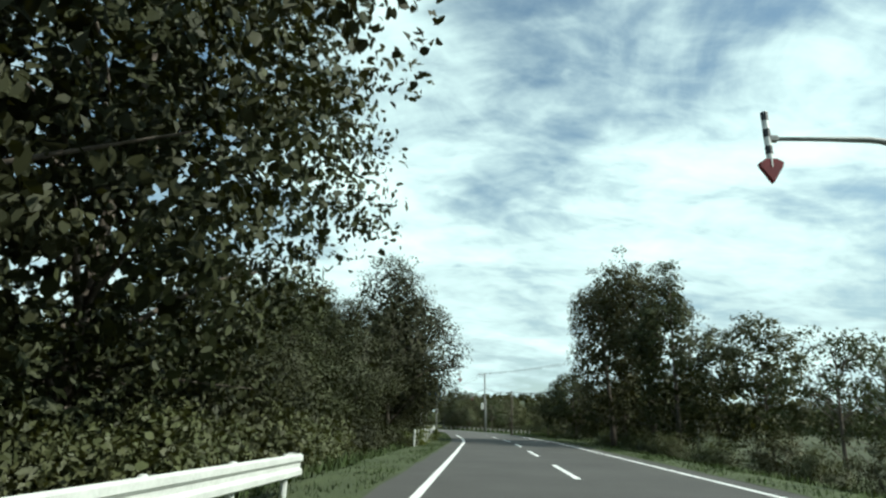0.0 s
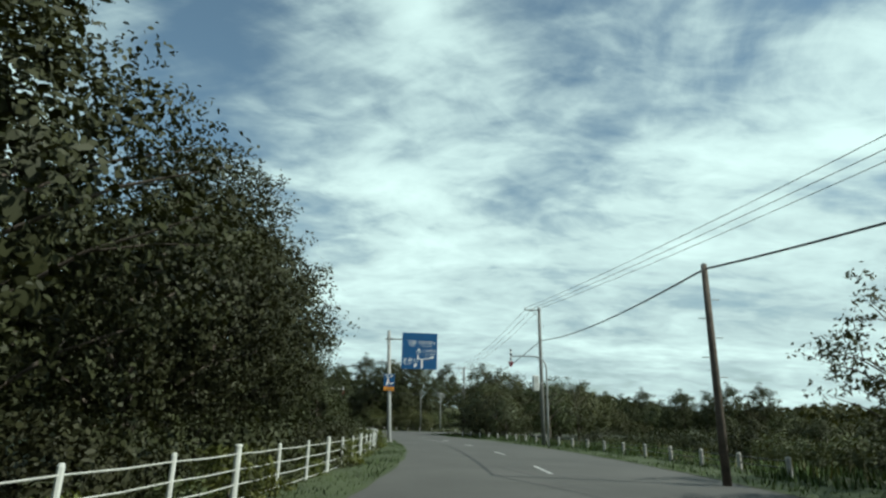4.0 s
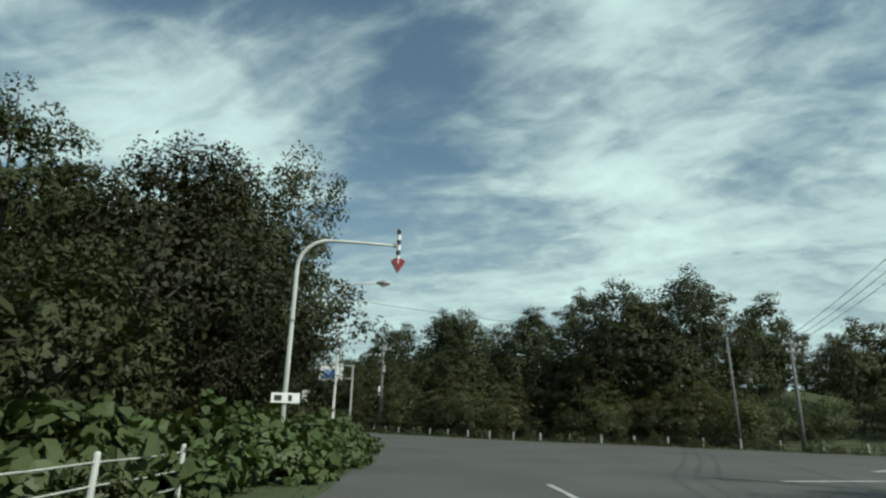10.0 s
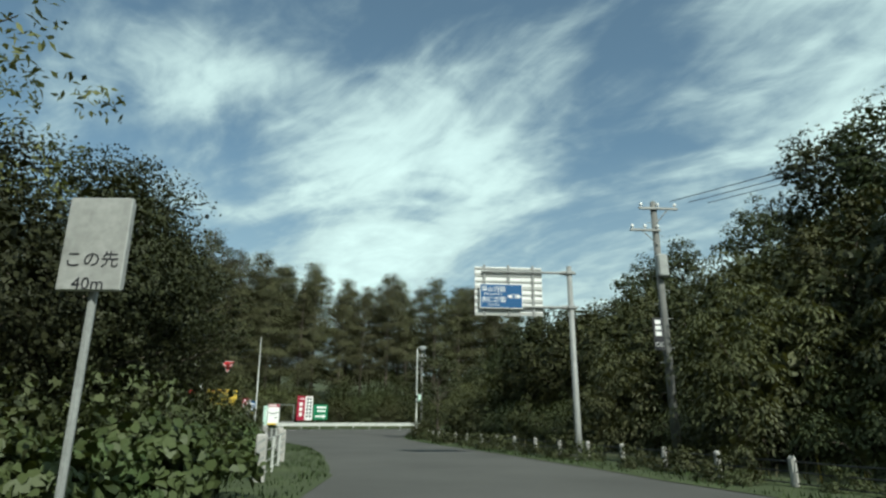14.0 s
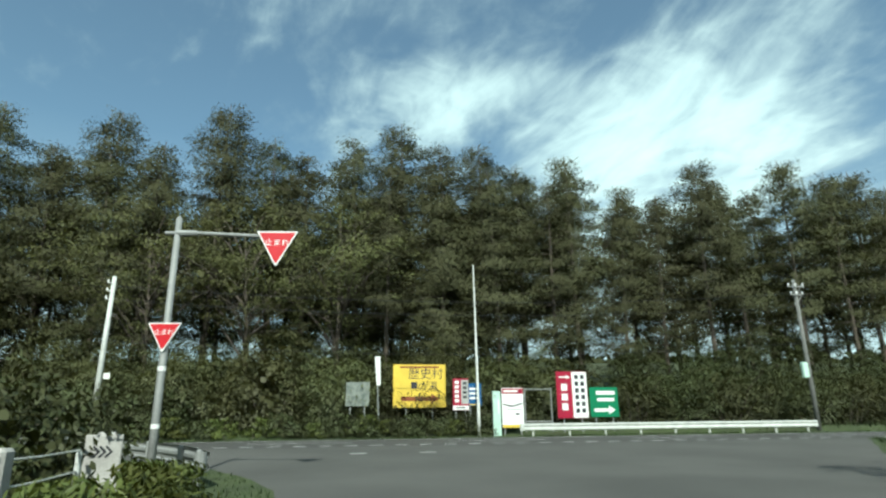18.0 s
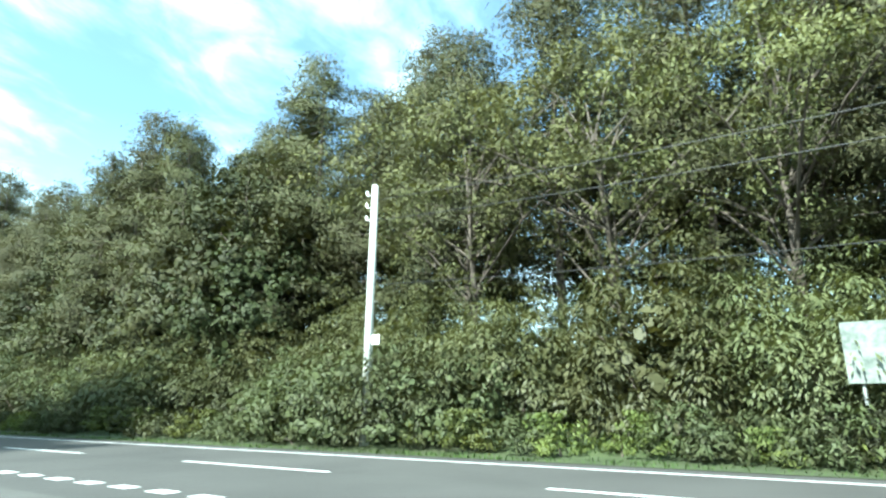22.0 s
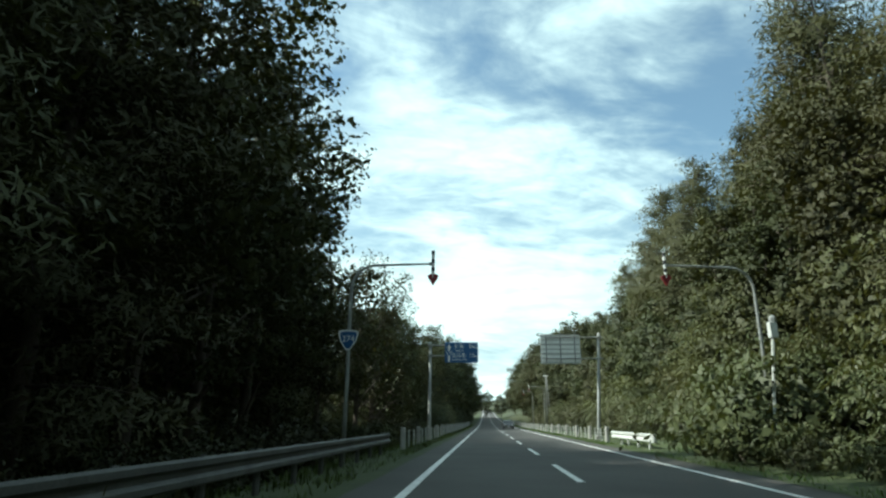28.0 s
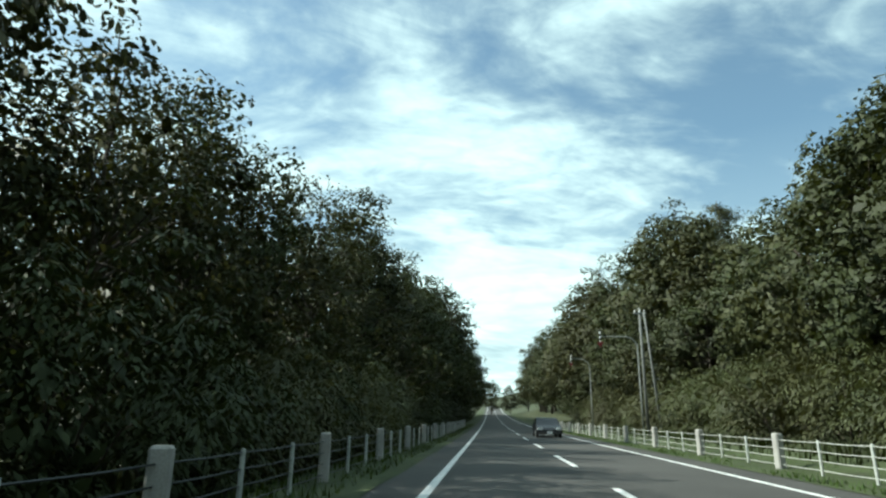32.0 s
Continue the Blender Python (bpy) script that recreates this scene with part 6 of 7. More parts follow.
def stop_triangle(x, z, w, parent, front=-0.06):
    hgt = w * 0.87
    k = 0.05 * w
    tri = lambda g: [(x - (w / 2 - g * 1.6), z + hgt / 2 - g), (x - (w / 2 - g * 1.6) + k, z + hgt / 2 - g + 0.0), (x + (w / 2 - g * 1.6), z + hgt / 2 - g), (x + k * 0.4, z - hgt / 2 + g * 2), (x - k * 0.4, z - hgt / 2 + g * 2)]
    p = part("sign_plate", MB().prism(tri(0)[::-1][::-1], 0.02, Matrix.Translation((0, front, 0))), M_SIGN_WHITE, parent, "white-edged red triangular stop plate")
    part("red_face", MB().prism(tri(0.035 * w), 0.004, Matrix.Translation((0, front - 0.012, 0))), M_SIGN_RED, p)
    lettering("止まれ", w * 0.20, x, front - 0.016, z + hgt * 0.16, M_SIGN_WHITE, p)
    part("back", MB().prism(tri(0.01), 0.004, Matrix.Translation((0, front + 0.014, 0))), M_SIGN_GREY, p)
    return p


def stop_sign(m):
    t = thing("stop_sign", "red triangular stop signs on a grey pole with an arm", "road sign", m)
    part("pole", MB().tube([(0, 0, -0.5), (0, 0, 1.4), (0, 0, 5.35)], [0.085, 0.078, 0.06], 10), M_GALV, t, smooth=True)
    part("cap", MB().tube([(0, 0, 5.35), (0, 0, 5.4)], [0.062, 0.02], 10), M_GALV, t)
    part("arm", MB().tube([(-0.25, 0, 5.02), (0.5, 0, 5.02), (1.9, 0, 4.96)], [0.04, 0.04, 0.035], 8), M_GALV, t)
    part("clamp", MB().tube([(-0.02, 0, 5.02), (0.42, 0, 5.02)], [0.075, 0.06], 8), M_GALV, t)
    for z in (1.05, 2.15):
        part("reflector_band", MB().tube([(0, 0, z), (0, 0, z + 0.09)], 0.083, 10), M_SIGN_WHITE, t)
    stop_triangle(2.10, 4.68, 0.86, t)
    stop_triangle(0.0, 2.81, 0.66, t, front=-0.1)
    return t


def board(name, label, m, w, h, z0, face, legs=(0.2, 0.8), leg_r=0.035, frame=None):
    """A flat roadside board on two posts; its face towards -y."""
    t = thing(name, label, "billboard", m, group="roadside boards")
    p = part("face", MB().box(0, 0, z0 + h / 2, w, 0.05, h, bevel=0.008), face, t)
    part("backing", MB().box(0, 0.045, z0 + h / 2, w * 0.96, 0.03, h * 0.94), M_SIGN_GREY, t)
    for k in legs:
        part("leg", MB().tube([(-w / 2 + w * k, 0.08, -0.4), (-w / 2 + w * k, 0.08, z0 + h * 0.9)], leg_r, 7), frame or M_GREY_PAINT, t)
    return t, p


def car_far(m):
    """A dark saloon car seen from the front, far off."""
    t = thing("car", "dark saloon car in the oncoming lane", "car", m)
    prof = [(-2.2, 0.35), (-2.22, 0.62), (-2.05, 0.78), (-1.2, 0.92), (-0.55, 1.36), (0.75, 1.40), (1.5, 0.98), (2.15, 0.92), (2.25, 0.6), (2.2, 0.35)]
    vs, fs = [], []
    for x, k in ((-0.84, 0.92), (-0.80, 1.0), (0.80, 1.0), (0.84, 0.92)):
        for y, z in prof:
            inset = 0.14 if z > 1.0 else 0.0
            vs.append((x * (1 - inset), y, 0.35 + (z - 0.35) * k))
    n = len(prof)
    for i in range(3):
        fs += [(i * n + k, i * n + (k + 1) % n, (i + 1) * n + (k + 1) % n, (i + 1) * n + k) for k in range(n)]
    fs += [tuple(range(n)), tuple(range(4 * n - 1, 3 * n - 1, -1))]
    part("body", MB().add(vs, fs), M_CAR, t)
    part("windscreen", MB().add([(-0.62, -1.12, 0.97), (0.62, -1.12, 0.97), (0.54, -0.62, 1.31), (-0.54, -0.62, 1.31)], [(0, 1, 2, 3)]), M_GLASS_DARK, t)
    for x in (-0.62, 0.62):
        part("headlight", MB().box(x, -2.2, 0.66, 0.34, 0.06, 0.14, bevel=0.02), M_LAMP_LENS, t, "clear headlight")
    part("bumper", MB().box(0, -2.24, 0.42, 1.5, 0.08, 0.16, bevel=0.03), M_BLACK, t)
    part("plate", MB().box(0, -2.285, 0.45, 0.33, 0.01, 0.16), M_SIGN_WHITE, t)
    for x in (-0.76, 0.76):
        for y in (-1.35, 1.35):
            w = part("wheel", MB().tube([(x - 0.1, y, 0.31), (x - 0.08, y, 0.31), (x + 0.08, y, 0.31), (x + 0.1, y, 0.31)], [0.27, 0.31, 0.31, 0.27], 14), M_BLACK, t)
            part("rim", MB().tube([(x - 0.105, y, 0.31), (x + 0.105, y, 0.31)], 0.19, 12), M_GALV, w)
    return t


# --- side road: fences and rails
fence_l = [tuple(r1(s, -5.55)) for s in np.arange(Y(-44.5), Y(60), 6.0)]
cable_fence("guard_cable_fence", "white guard fence of posts and four wire ropes", fence_l, 2.0, 3, "thin", "thick", (0.17, 0.38, 0.59, 0.81), M_CABLE, 0.011)
fence_j = [(-31.2, 90.9), (-34.4, 93.5), (-40.0, 97.4), (-46.0, 100.7), (-51.0, 102.3), (-54.6, 103.0)]
cable_fence("guard_cable_fence", "white guard fence overgrown by plants near the junction", fence_j, 2.0, 3, "thin", "concrete", (0.24, 0.46, 0.69, 0.92), M_CABLE, striped=True)
fence_r = [tuple(r1(s, 5.9)) for s in np.arange(Y(-2), Y(47), 6.0)]
cable_fence("guard_cable_fence", "low grey guard fence half hidden in roadside grass", fence_r, 2.6, 3, "low", "low", (0.3, 0.5, 0.68), M_WIRE, sunk=0.22)
RE = chaikin([(-57, 123.8), (-52.0, 118.3), (-48.6, 114.8), (-42.8, 110.3), (-37, 106.6), (-29.2, 101.4), (-21.8, 96.0), (-13.3, 91.6), (-8.0, 90.2), (-3.4, 90.0), (3.9, 88.1), (12, 85.7)], 1)
cable_fence("guard_cable_fence", "guard fence of pale posts and dark wire ropes along the wood", [tuple(p) for p in RE], 2.05, 3, "low", "low", (0.3, 0.5, 0.68), M_WIRE, sunk=0.2)
re_p = spline([tuple(p) for p in RE], 1.35)[0]
for i, (x, y) in enumerate(re_p):
    put("weed", x + 0.45 * math.sin(2.3 * i) - 0.15, y + 0.35 * math.cos(1.9 * i) - 0.25, 0.55 + 0.16 * math.sin(1.3 * i), turn=83 * i, which=(1, 2)[i % 2])
guard_rail("guard_rail", "white steel guard rail ending beside the grass", [(-19.8, -92.5), (-17.0, -80.0), (-15.2, -72.0), (-13.5, -64.3)], 0.36, 1)
lc = [tuple(p) for p in offset_line(LEFT_EDGE, 0.95, 0, len(LEFT_EDGE), 1) if p[0] < -57.9 and p[1] > 93.5]
guard_rail("guard_rail", "grey guard rail curving round the junction corner", lc[::2], 0.40, 1, 1.9, M_GALV)
arrow_pole("grey snow pole with a striped arrow above the fence", at_xy(-5.45, -18.7, -11), 5.55, 2.1, 1)
arrow_pole("grey snow pole with a striped arrow over the road edge", at_xy(-4.85, -68.1, -12), 5.35, 2.15, -1)
arrow_pole("grey snow pole with an arrow beside the utility pole", at_xy(7.0, 18.6, -14), 5.42, 2.15, -1, steel=M_GREY_PAINT)
arrow_pole("white snow pole with a red arrow and a small plate", at_xy(-10.95, 59.8, 32), 5.35, 2.4, 1, plate="x", steel=M_WHITE_PAINT)
direction_sign_junction(at_xy(-2.75, 24.2, 1))
back_of_sign(at_xy(-30.2, 101.9, 46), "back of an overhead sign with a small blue sign", 6.35, 0.95, 3.3, 4.62, 6.32, (4.92, 6.13), 8, blue=True)
street_lamp("white curved street lamp in the vines", at_xy(-16.4, 72.4, 12), 7.3, 1.7, 1)
b, f_ = board("notice_board", "grey faded notice board on a single white post", at_xy(-25.6, 85.55, 42), 0.52, 0.80, 2.27, M_SIGN_GREY, (0.5,))
lettering("この先", 0.15, 0.0, -0.03, 2.52, M_SIGN_DARK, f_)
lettering("40m", 0.15, 0.0, -0.03, 2.32, M_SIGN_DARK, f_)
street_lamp("lamp on a slim pole half hidden by the trees", at_xy(-50.3, 115.5, 40), 6.3, 0.1, 1, curved=False)
# give-way sign at the mouth of the joining road
gw = thing("give_way_sign", "back of a triangular sign on a thin pole, darkened as backlit", "road sign", at_xy(7.8, 71.2, 20))
part("pole", MB().tube([(0, 0, -0.3), (0, 0, 3.4)], 0.03, 8), M_GALV, gw)
# the near-black print colour stands in for a backlit plate
part("sign_plate", MB().prism([(-0.42, 3.5), (0.42, 3.5), (0.0, 2.76)][::-1], 0.02, Matrix.Translation((0, -0.05, 0))), M_SIGN_DARK, gw, "plate back with its unlit side painted dark")
# utility poles and wires of the side road
utility_pole("dark telephone pole among the tall trees", at_xy(9.5, -24.0, -8), 5.6, (), M_BARK, r=0.11)
utility_pole("concrete utility pole behind the tall trees", at_xy(12.8, -31.0, -8), 8.6, ((8.3, -1.0, 0.9), (7.4, -0.8, 0.1)))
utility_pole("short dark wooden pole that carries a cable", at_xy(5.25, -4.3, -4), 5.1, (), M_BARK, r=0.1)
utility_pole("concrete utility pole with a cross-arm and a pale box", at_xy(7.75, 22.9, -3), 9.2, ((9.0, -1.05, 0.12),), box=(-0.48, 4.0, 0.42, 1.05, M_WHITE_PAINT), lean=(-0.1, 0))
utility_pole("utility pole with a cross-arm among the hedge trees", at_xy(6.6, 61.3, 20), 8.5, ((8.3, -1.15, 0.2), (7.7, -0.7, 0.1)))
utility_pole("utility pole with two cross-arms beyond the junction", at_xy(5.6, 89.6, 40), 6.6, ((6.3, -0.8, 0.8), (5.8, -0.6, 0.6)))
utility_pole("leaning grey pole in front of the wood", at_xy(2.3, 90.2, 40), 6.8, (), lean=(-0.25, 0), r=0.09)
up7 = utility_pole("concrete utility pole with cross-arms beside the overhead sign", at_xy(-27.2, 102.3, 46), 8.1, ((7.85, -0.55, 0.75), (7.1, -0.9, 0.1)), box=(0.0, 5.9, 0.34, 0.75, M_GREY_PAINT))
bn = part("banner", MB().box(-0.28, -0.1, 3.75, 0.32, 0.03, 1.0, bevel=0.005), M_SIGN_DARK, up7, "narrow dark banner with white letters")
for k, z in enumerate((4.12, 3.94, 3.76)):
    bar(-0.28, z, 0.18, 0.13, -0.118, M_SIGN_WHITE, bn)
lettering("CC", 0.2, -0.28, -0.12, 3.42, M_SIGN_WHITE, bn)
for k in range(3):
    wire("thin overhead power wire along the side road", (11.9 + 0.85 * k, -31.0, gz(12.8, -31) + 8.45), (6.75 + 0.48 * k, 22.8, gz(7.7, 23) + 9.15), 0.5)
    wire("thin overhead power wire along the side road", (6.75 + 0.48 * k, 22.8, gz(7.7, 23) + 9.15), (5.6 + 0.55 * k, 61.0 + 0.2 * k, gz(6.6, 61) + 8.45), 0.6)
    wire("thin overhead power wire over the junction", (5.6 + 0.55 * k, 61.0 + 0.2 * k, gz(6.6, 61) + 8.45), (5.1 + 0.5 * k, 89.3 + 0.3 * k, gz(5.6, 89) + 6.45), 0.4)
    wire("thin overhead power wire beside the wood", (5.1 + 0.5 * k, 89.3 + 0.3 * k, gz(5.6, 89) + 6.45), (-26.6 + 0.45 * k, 102.2 + 0.45 * k, gz(-26.2, 102.6) + 8.0), 0.6)
wire("thin wire that feeds the street lamp", (5.4, 89.5, gz(5.6, 89) + 6.1), (-16.4, 72.4, gz(-16.4, 72.4) + 6.6), 0.30, 0.009)
wire("thick black telephone cable on low poles", (9.5, -24.0, gz(9.5, -24) + 5.3), (5.25, -4.3, gz(5.25, -4.3) + 5.0), 0.45, 0.026)
wire("thick black telephone cable on low poles", (5.25, -4.3, gz(5.25, -4.3) + 5.0), (7.7, 22.8, gz(7.7, 23) + 6.9), 0.35, 0.026)
wire("thick black telephone cable on low poles", (7.7, 22.8, gz(7.7, 23) + 6.9), (6.5, 61.2, gz(6.5, 61) + 5.4), 0.5, 0.026)
wire("thick black telephone cable on low poles", (6.5, 61.2, gz(6.5, 61) + 5.4), (5.6, 89.5, gz(5.6, 89) + 5.2), 0.4, 0.024)
# --- junction
stop_sign(at_xy(-59.6, 103.6, 70))
cb = thing("chevron_board", "white board with black chevrons at the fence's end", "road sign", at_xy(-55.0, 103.2, 80))
part("face", MB().box(0, 0, 0.62, 0.42, 0.04, 0.80, bevel=0.01), M_CONCRETE, cb)
for k in range(3):
    strokes([(-0.10 + 0.07 * k, 0.76), (-0.04 + 0.07 * k, 0.82), (-0.10 + 0.07 * k, 0.88)], 0.026, -0.023, M_SIGN_DARK, cb, "chevron")
part("post", MB().box(0, 0.11, 0.4, 0.2, 0.16, 1.3, bevel=0.02), M_CONCRETE, cb)
# --- boards on the far side of the main road


def far(s, q, turn=0.0):
    return at_r2(s, q, -90.0 + turn)


b, f_ = board("billboard", "large yellow billboard with black letters and a brown arrow", far(-53.22, 7.6), 2.95, 2.35, 1.25, M_SIGN_YELLOW, (0.25, 0.75))
lettering("歴史村", 0.66, 0.35, -0.028, 3.05, M_SIGN_DARK, f_)
bar(-0.3, 2.45, 0.35, 0.36, -0.028, M_SIGN_DARK, f_)
lettering("の湯", 0.58, 0.45, -0.028, 2.35, M_SIGN_DARK, f_)
strokes([(-0.95, 1.72), (0.75, 1.72)], 0.24, -0.028, M_RUST, f_)
tip(0.8, 1.72, 0.5, -90, -0.028, M_RUST, f_)
bar(0.0, 3.45, 2.2, 0.1, -0.028, M_RUST, f_)
b, f_ = board("picture_board", "faded mottled picture board under the bushes", far(-49.8, 6.6), 1.25, 1.25, 1.35, mat("faded_print", (0.26, 0.28, 0.25), 0.7, colour2=(0.05, 0.07, 0.06), scale=2.4, fine=9, bump=0), (0.2, 0.8))
sl = thing("marker_post", "leaning white marker board on a thin post", "marker", far(-50.85, 6.1))
part("post", MB().tube([(0.1, 0, -0.3), (-0.02, 0, 2.5)], 0.03, 7), M_GREY_PAINT, sl)
part("board", MB().prism([(-0.2, 4.0), (0.1, 4.02), (0.13, 2.5), (-0.07, 2.5)], 0.04), M_SIGN_WHITE, sl)
b, f_ = board("banner_board", "narrow red and grey upright advertising board", far(-55.25, 5.9), 0.86, 1.65, 1.25, M_BOARD_RED, (0.2, 0.8))
part("grey_half", MB().box(0.22, -0.027, 2.2, 0.40, 0.006, 1.25), M_SIGN_GREY, f_)
for k in range(5):
    bar(-0.21, 2.7 - k * 0.24, 0.22, 0.15, -0.029, M_SIGN_WHITE, f_)
for k in range(4):
    bar(0.22, 2.65 - k * 0.24, 0.2, 0.14, -0.032, M_SIGN_DARK, f_)
part("foot_band", MB().box(0, -0.027, 1.38, 0.84, 0.006, 0.22), M_SIGN_WHITE, f_)
bar(0, 1.38, 0.5, 0.07, -0.032, M_SIGN_DARK, f_)
b, f_ = board("banner_board", "small blue board behind the lamp post", far(-56.1, 6.4), 0.75, 1.2, 1.35, M_SIGN_BLUE, (0.2, 0.8))
for k in range(3):
    bar(-0.08, 2.25 - k * 0.24, 0.4, 0.12, -0.028, M_SIGN_WHITE, f_)
bar(0, 1.42, 0.6, 0.06, -0.028, M_SIGN_YELLOW, f_)
b, f_ = board("map_board", "white information board with a red heading", far(-58.0, 5.6), 1.18, 2.05, 0.42, M_SIGN_WHITE, (0.12, 0.88))
part("heading", MB().box(0.0, -0.027, 2.3, 1.16, 0.006, 0.27), M_BOARD_RED, f_)
bar(-0.1, 2.3, 0.8, 0.1, -0.032, M_SIGN_WHITE, f_)
strokes([(-0.5, 1.62), (-0.1, 1.52), (0.25, 1.58), (0.5, 1.66)], 0.07, -0.028, M_SIGN_DARK, f_)
bar(0.1, 1.35, 0.8, 0.02, -0.028, M_SIGN_DARK, f_)
bar(0.25, 1.12, 0.22, 0.1, -0.028, M_SIGN_DARK, f_)
part("foot_band", MB().box(0, -0.027, 0.5, 1.16, 0.006, 0.14), M_SIGN_YELLOW, f_)
b, f_ = board("slim_board", "tall pale green board set at an angle", far(-57.05, 5.25, 25), 0.5, 2.35, 0.02, M_SIGN_PALEGREEN, (0.5,))
lettering("6", 0.2, -0.12, -0.028, 2.15, M_SIGN_DARK, f_)
bar(0.1, 1.6, 0.1, 0.7, -0.028, M_SIGN_WHITE, f_)
fr = thing("metal_frame", "empty grey metal frame of a missing board", "frame", far(-59.6, 6.2))
for x in (-0.75, 0.75):
    part("leg", MB().tube([(x, 0, -0.3), (x, 0, 2.3)], 0.035, 7), M_GREY_PAINT, fr)
for z in (0.55, 2.25):
    part("rail", MB().tube([(-0.75, 0, z), (0.75, 0, z)], 0.03, 7), M_GREY_PAINT, fr)
b, f_ = board("banner_board", "tall red and white advertising board with an arrow", far(-61.5, 6.0), 1.75, 2.5, 0.75, M_BOARD_RED, (0.2, 0.8))
part("white_half", MB().box(0.44, -0.027, 2.0, 0.85, 0.006, 2.45), M_SIGN_WHITE, f_)
strokes([(-0.7, 2.95), (-0.25, 2.95)], 0.07, -0.028, M_SIGN_WHITE, f_)
tip(-0.22, 2.95, 0.22, -90, -0.028, M_SIGN_WHITE, f_)
for k in range(3):
    bar(-0.44, 2.4 - k * 0.52, 0.34, 0.36, -0.028, M_SIGN_WHITE, f_)
for k in range(6):
    bar(0.28, 2.95 - k * 0.36, 0.22, 0.24, -0.032, M_SIGN_DARK, f_)
    bar(0.62, 2.95 - k * 0.36, 0.22, 0.24, -0.032, M_SIGN_DARK, f_)
b, f_ = board("direction_board", "green board with white letters and a white arrow", far(-63.4, 6.2), 1.65, 1.6, 0.75, M_SIGN_GREEN, (0.2, 0.8))
bar(0.1, 2.05, 1.1, 0.2, -0.028, M_SIGN_WHITE, f_)
bar(0.1, 1.68, 1.0, 0.18, -0.028, M_SIGN_WHITE, f_)
strokes([(-0.55, 1.12), (0.35, 1.12)], 0.17, -0.028, M_SIGN_WHITE, f_)
tip(0.38, 1.12, 0.42, -90, -0.028, M_SIGN_WHITE, f_)
mast = thing("slim_pole", "tall slim tapering white pole beside the boards", "pole", far(-56.1, 5.4))
part("pole", MB().tube([(0, 0, -0.3), (0, 0, 1.3), (0, 0, 1.34), (-0.1, 0, 9.25)], [0.09, 0.09, 0.072, 0.026], 10), M_WHITE_PAINT, mast, smooth=True)
part("cap", MB().tube([(-0.1, 0, 9.25), (-0.1, 0, 9.3)], [0.03, 0.01], 8), M_GALV, mast)
part("base_plate", MB().box(0, 0, 0.02, 0.3, 0.3, 0.04, bevel=0.005), M_GALV, mast)
guard_rail("guard_rail", "white two-beam guard rail in front of the boards", [tuple(r2(s, 5.0)) for s in (-58.4, -62, -66, -70, -75.3)], 0.40, 1, 2.0, M_WHITE_PAINT)
utility_pole("concrete pole with cross-arms at the end of the rail", far(-76.0, 5.7), 8.8, ((8.4, -0.55, 0.55), (7.9, -0.45, 0.45)), box=(-0.42, 3.4, 0.36, 0.9, M_SIGN_PALEGREEN))
wp = utility_pole("bare white concrete pole leaning among the bushes", far(-37.1, 5.8), 8.1, (), M_WHITE_PAINT, lean=(0.08, 0), r=0.15)
for k in range(3):
    part("insulator", MB().tube([(0.1, -0.1, 7.75 - 0.42 * k), (-0.14, -0.1, 7.75 - 0.42 * k), (-0.16, -0.1, 7.8 - 0.42 * k), (-0.16, -0.1, 7.92 - 0.42 * k)], [0.02, 0.02, 0.05, 0.04], 7), M_SIGN_WHITE, wp, "white insulator")
tagplate = part("plate", MB().box(0.42, -0.15, 3.05, 0.3, 0.03, 0.3, bevel=0.02), M_SIGN_WHITE, wp, "small square white plate")
for k, (a, b_) in enumerate(((8.0, 7.6), (7.2, 6.9), (5.0, 4.8))):
    pa, pb = r2(-76, 5.7), r2(-37.1, 5.8)
    wire("thin wire along the main road's far side", (pa[0], pa[1], gz(*pa) + a), (pb[0], pb[1], gz(*pb) + b_), 0.7, 0.012)
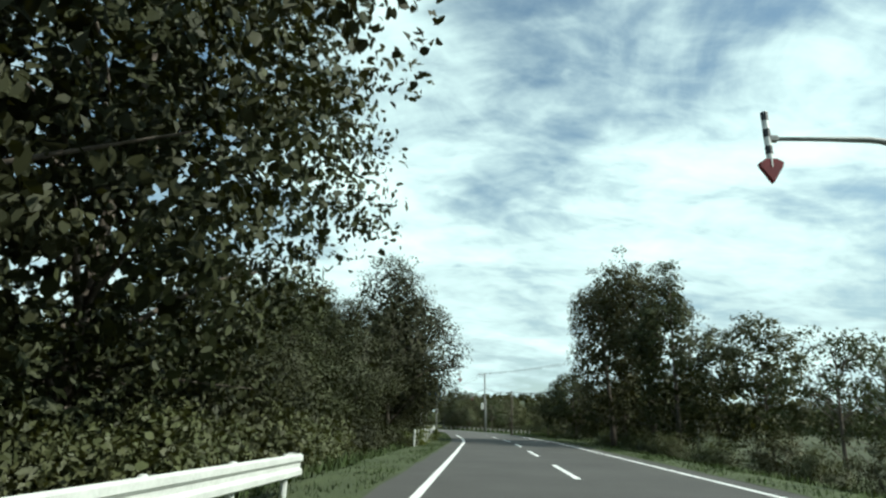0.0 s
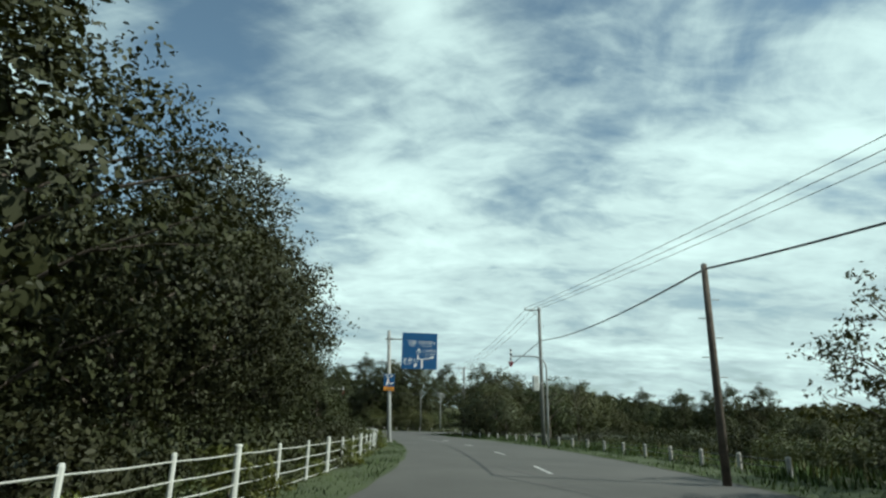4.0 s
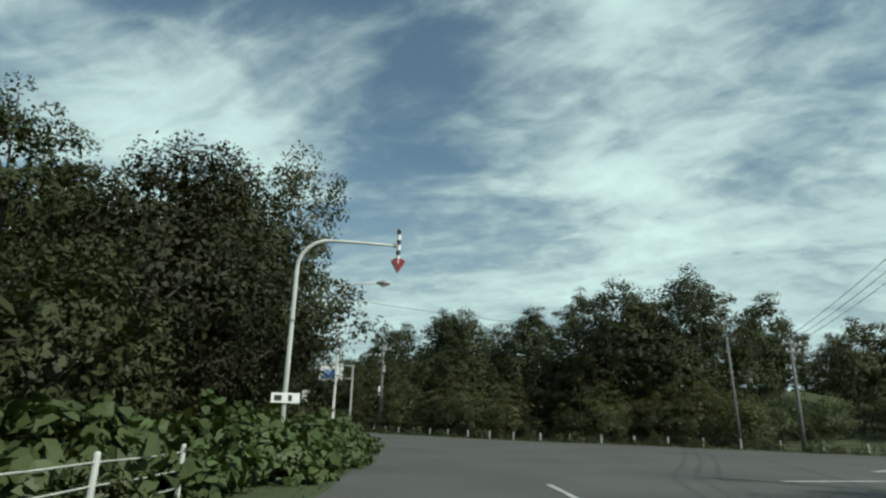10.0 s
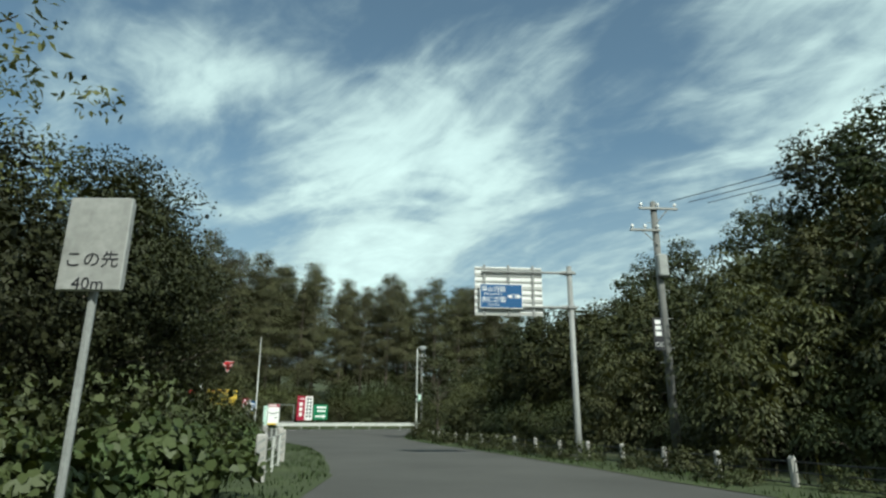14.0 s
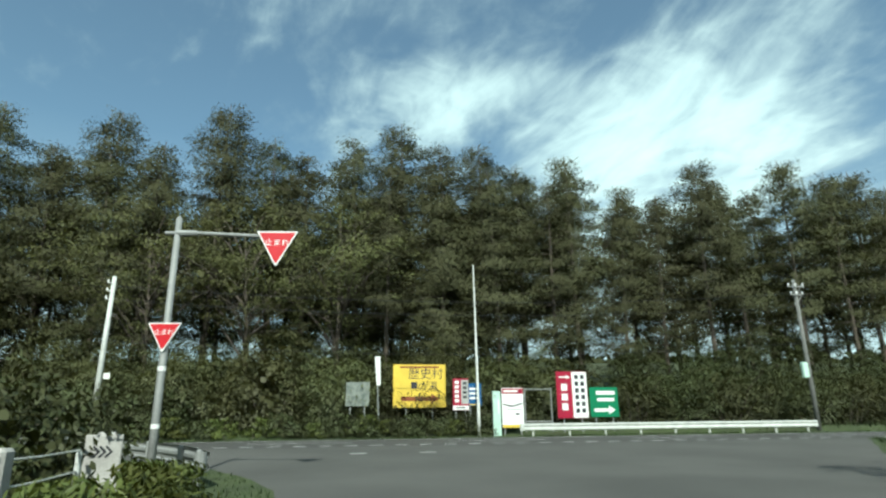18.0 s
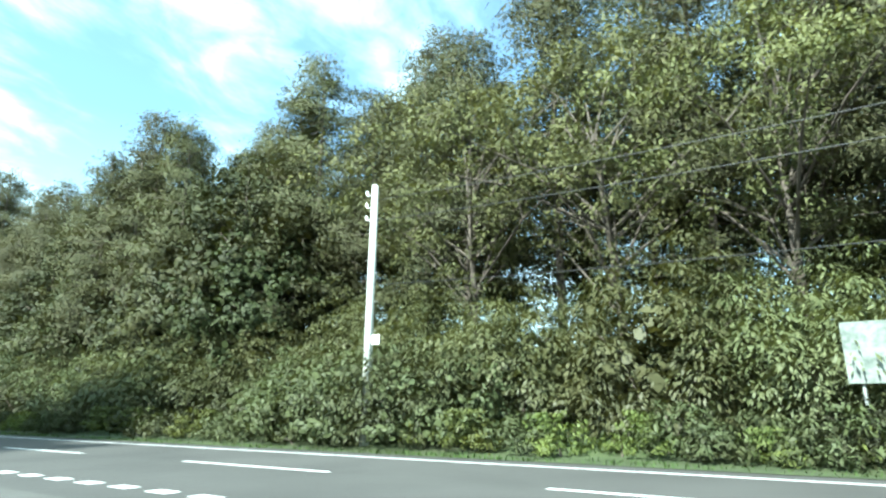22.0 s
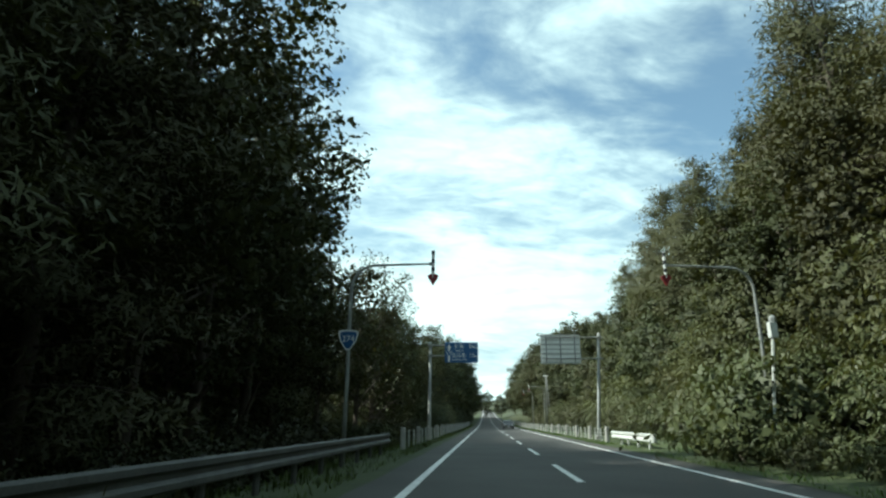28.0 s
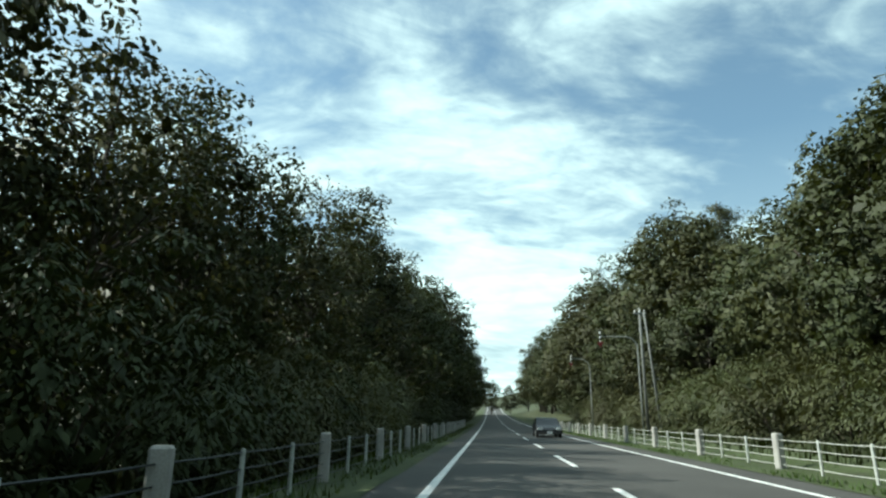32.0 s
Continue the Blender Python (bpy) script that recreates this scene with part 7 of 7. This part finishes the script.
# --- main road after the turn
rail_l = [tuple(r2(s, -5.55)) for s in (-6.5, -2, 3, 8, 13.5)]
# the rail's dark colour carries the tree shade
guard_rail("guard_rail", "weathered guard rail, coloured dark for the shade of the wood", rail_l, 0.42, 1, 2.0, M_RAIL_SHADED)
rail_r = [tuple(r2(s, 5.2)) for s in (17.2, 20, 23.0, 25.4)]
guard_rail("guard_rail", "short white guard rail beside the sign pole", rail_r, 0.40, -1, 2.0)
cable_fence("guard_cable_fence", "guard fence of grey concrete posts and wire ropes", [tuple(r2(s, 5.25)) for s in np.arange(27, 150, 10.0)], 2.0, 3, "thin", "concrete", (0.26, 0.46, 0.66, 0.86), M_CABLE, 0.011)
# near-black ropes here stand in for the shade on this fence
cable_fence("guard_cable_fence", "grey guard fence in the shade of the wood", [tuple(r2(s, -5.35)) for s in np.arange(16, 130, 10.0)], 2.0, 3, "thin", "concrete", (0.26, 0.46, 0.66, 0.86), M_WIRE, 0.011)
sp = arrow_pole("rusty snow pole with a route badge in the tree shade", at_r2(7.8, -6.0, 0), 5.95, 2.55, 1, steel=M_GREY_PAINT)
bd = part("route_sign", MB().box(0.0, -0.075, 3.55, 0.1, 0.02, 0.5), M_GALV, sp, "blue national route badge")
shield(0.0, -0.09, 3.6, 0.62, bd, "274")
arrow_pole("pale snow pole with an arrow against the trees", at_r2(9.7, 7.0, 8), 5.8, 2.95, -1)
sn = thing("snow_gauge", "white box on a thin white pole in the grass", "gauge post", at_r2(7.6, 6.0))
part("pole", MB().tube([(-0.04, 0, -0.3), (0.45, 0, 3.9)], 0.045, 8), M_WHITE_PAINT, sn)
part("box", MB().box(0.42, 0, 3.62, 0.22, 0.2, 0.46, bevel=0.02), M_WHITE_PAINT, sn, "white metal box")
part("lamp", MB().tube([(0.45, 0, 3.86), (0.46, 0, 3.98), (0.46, 0, 4.06)], [0.1, 0.11, 0.04], 8), M_GREY_PAINT, sn, "small lamp on top")
distance_sign(at_r2(32.2, -5.7))
back_of_sign(at_r2(31.6, 6.0), "back of an overhead sign beyond the guard rail", 6.95, 1.3, 4.0, 4.85, 6.85, (5.2, 6.65), 7, toe=-0.42)
utility_pole("slim utility pole by the main road", at_r2(85.5, 7.6), 7.9, ((7.6, -0.4, 0.4),), r=0.11)
utility_pole("slanting stay pole by the main road", at_r2(84.2, 8.1), 7.6, (), lean=(-0.55, 0.0), r=0.09)
arrow_pole("pale snow pole with an arrow further on", at_r2(85.0, 7.2), 6.0, 2.3, -1)
arrow_pole("distant pale snow pole", at_r2(100.0, 6.6), 6.0, 1.6, -1)
car_far(at_r2(90.0, 1.75, 0))
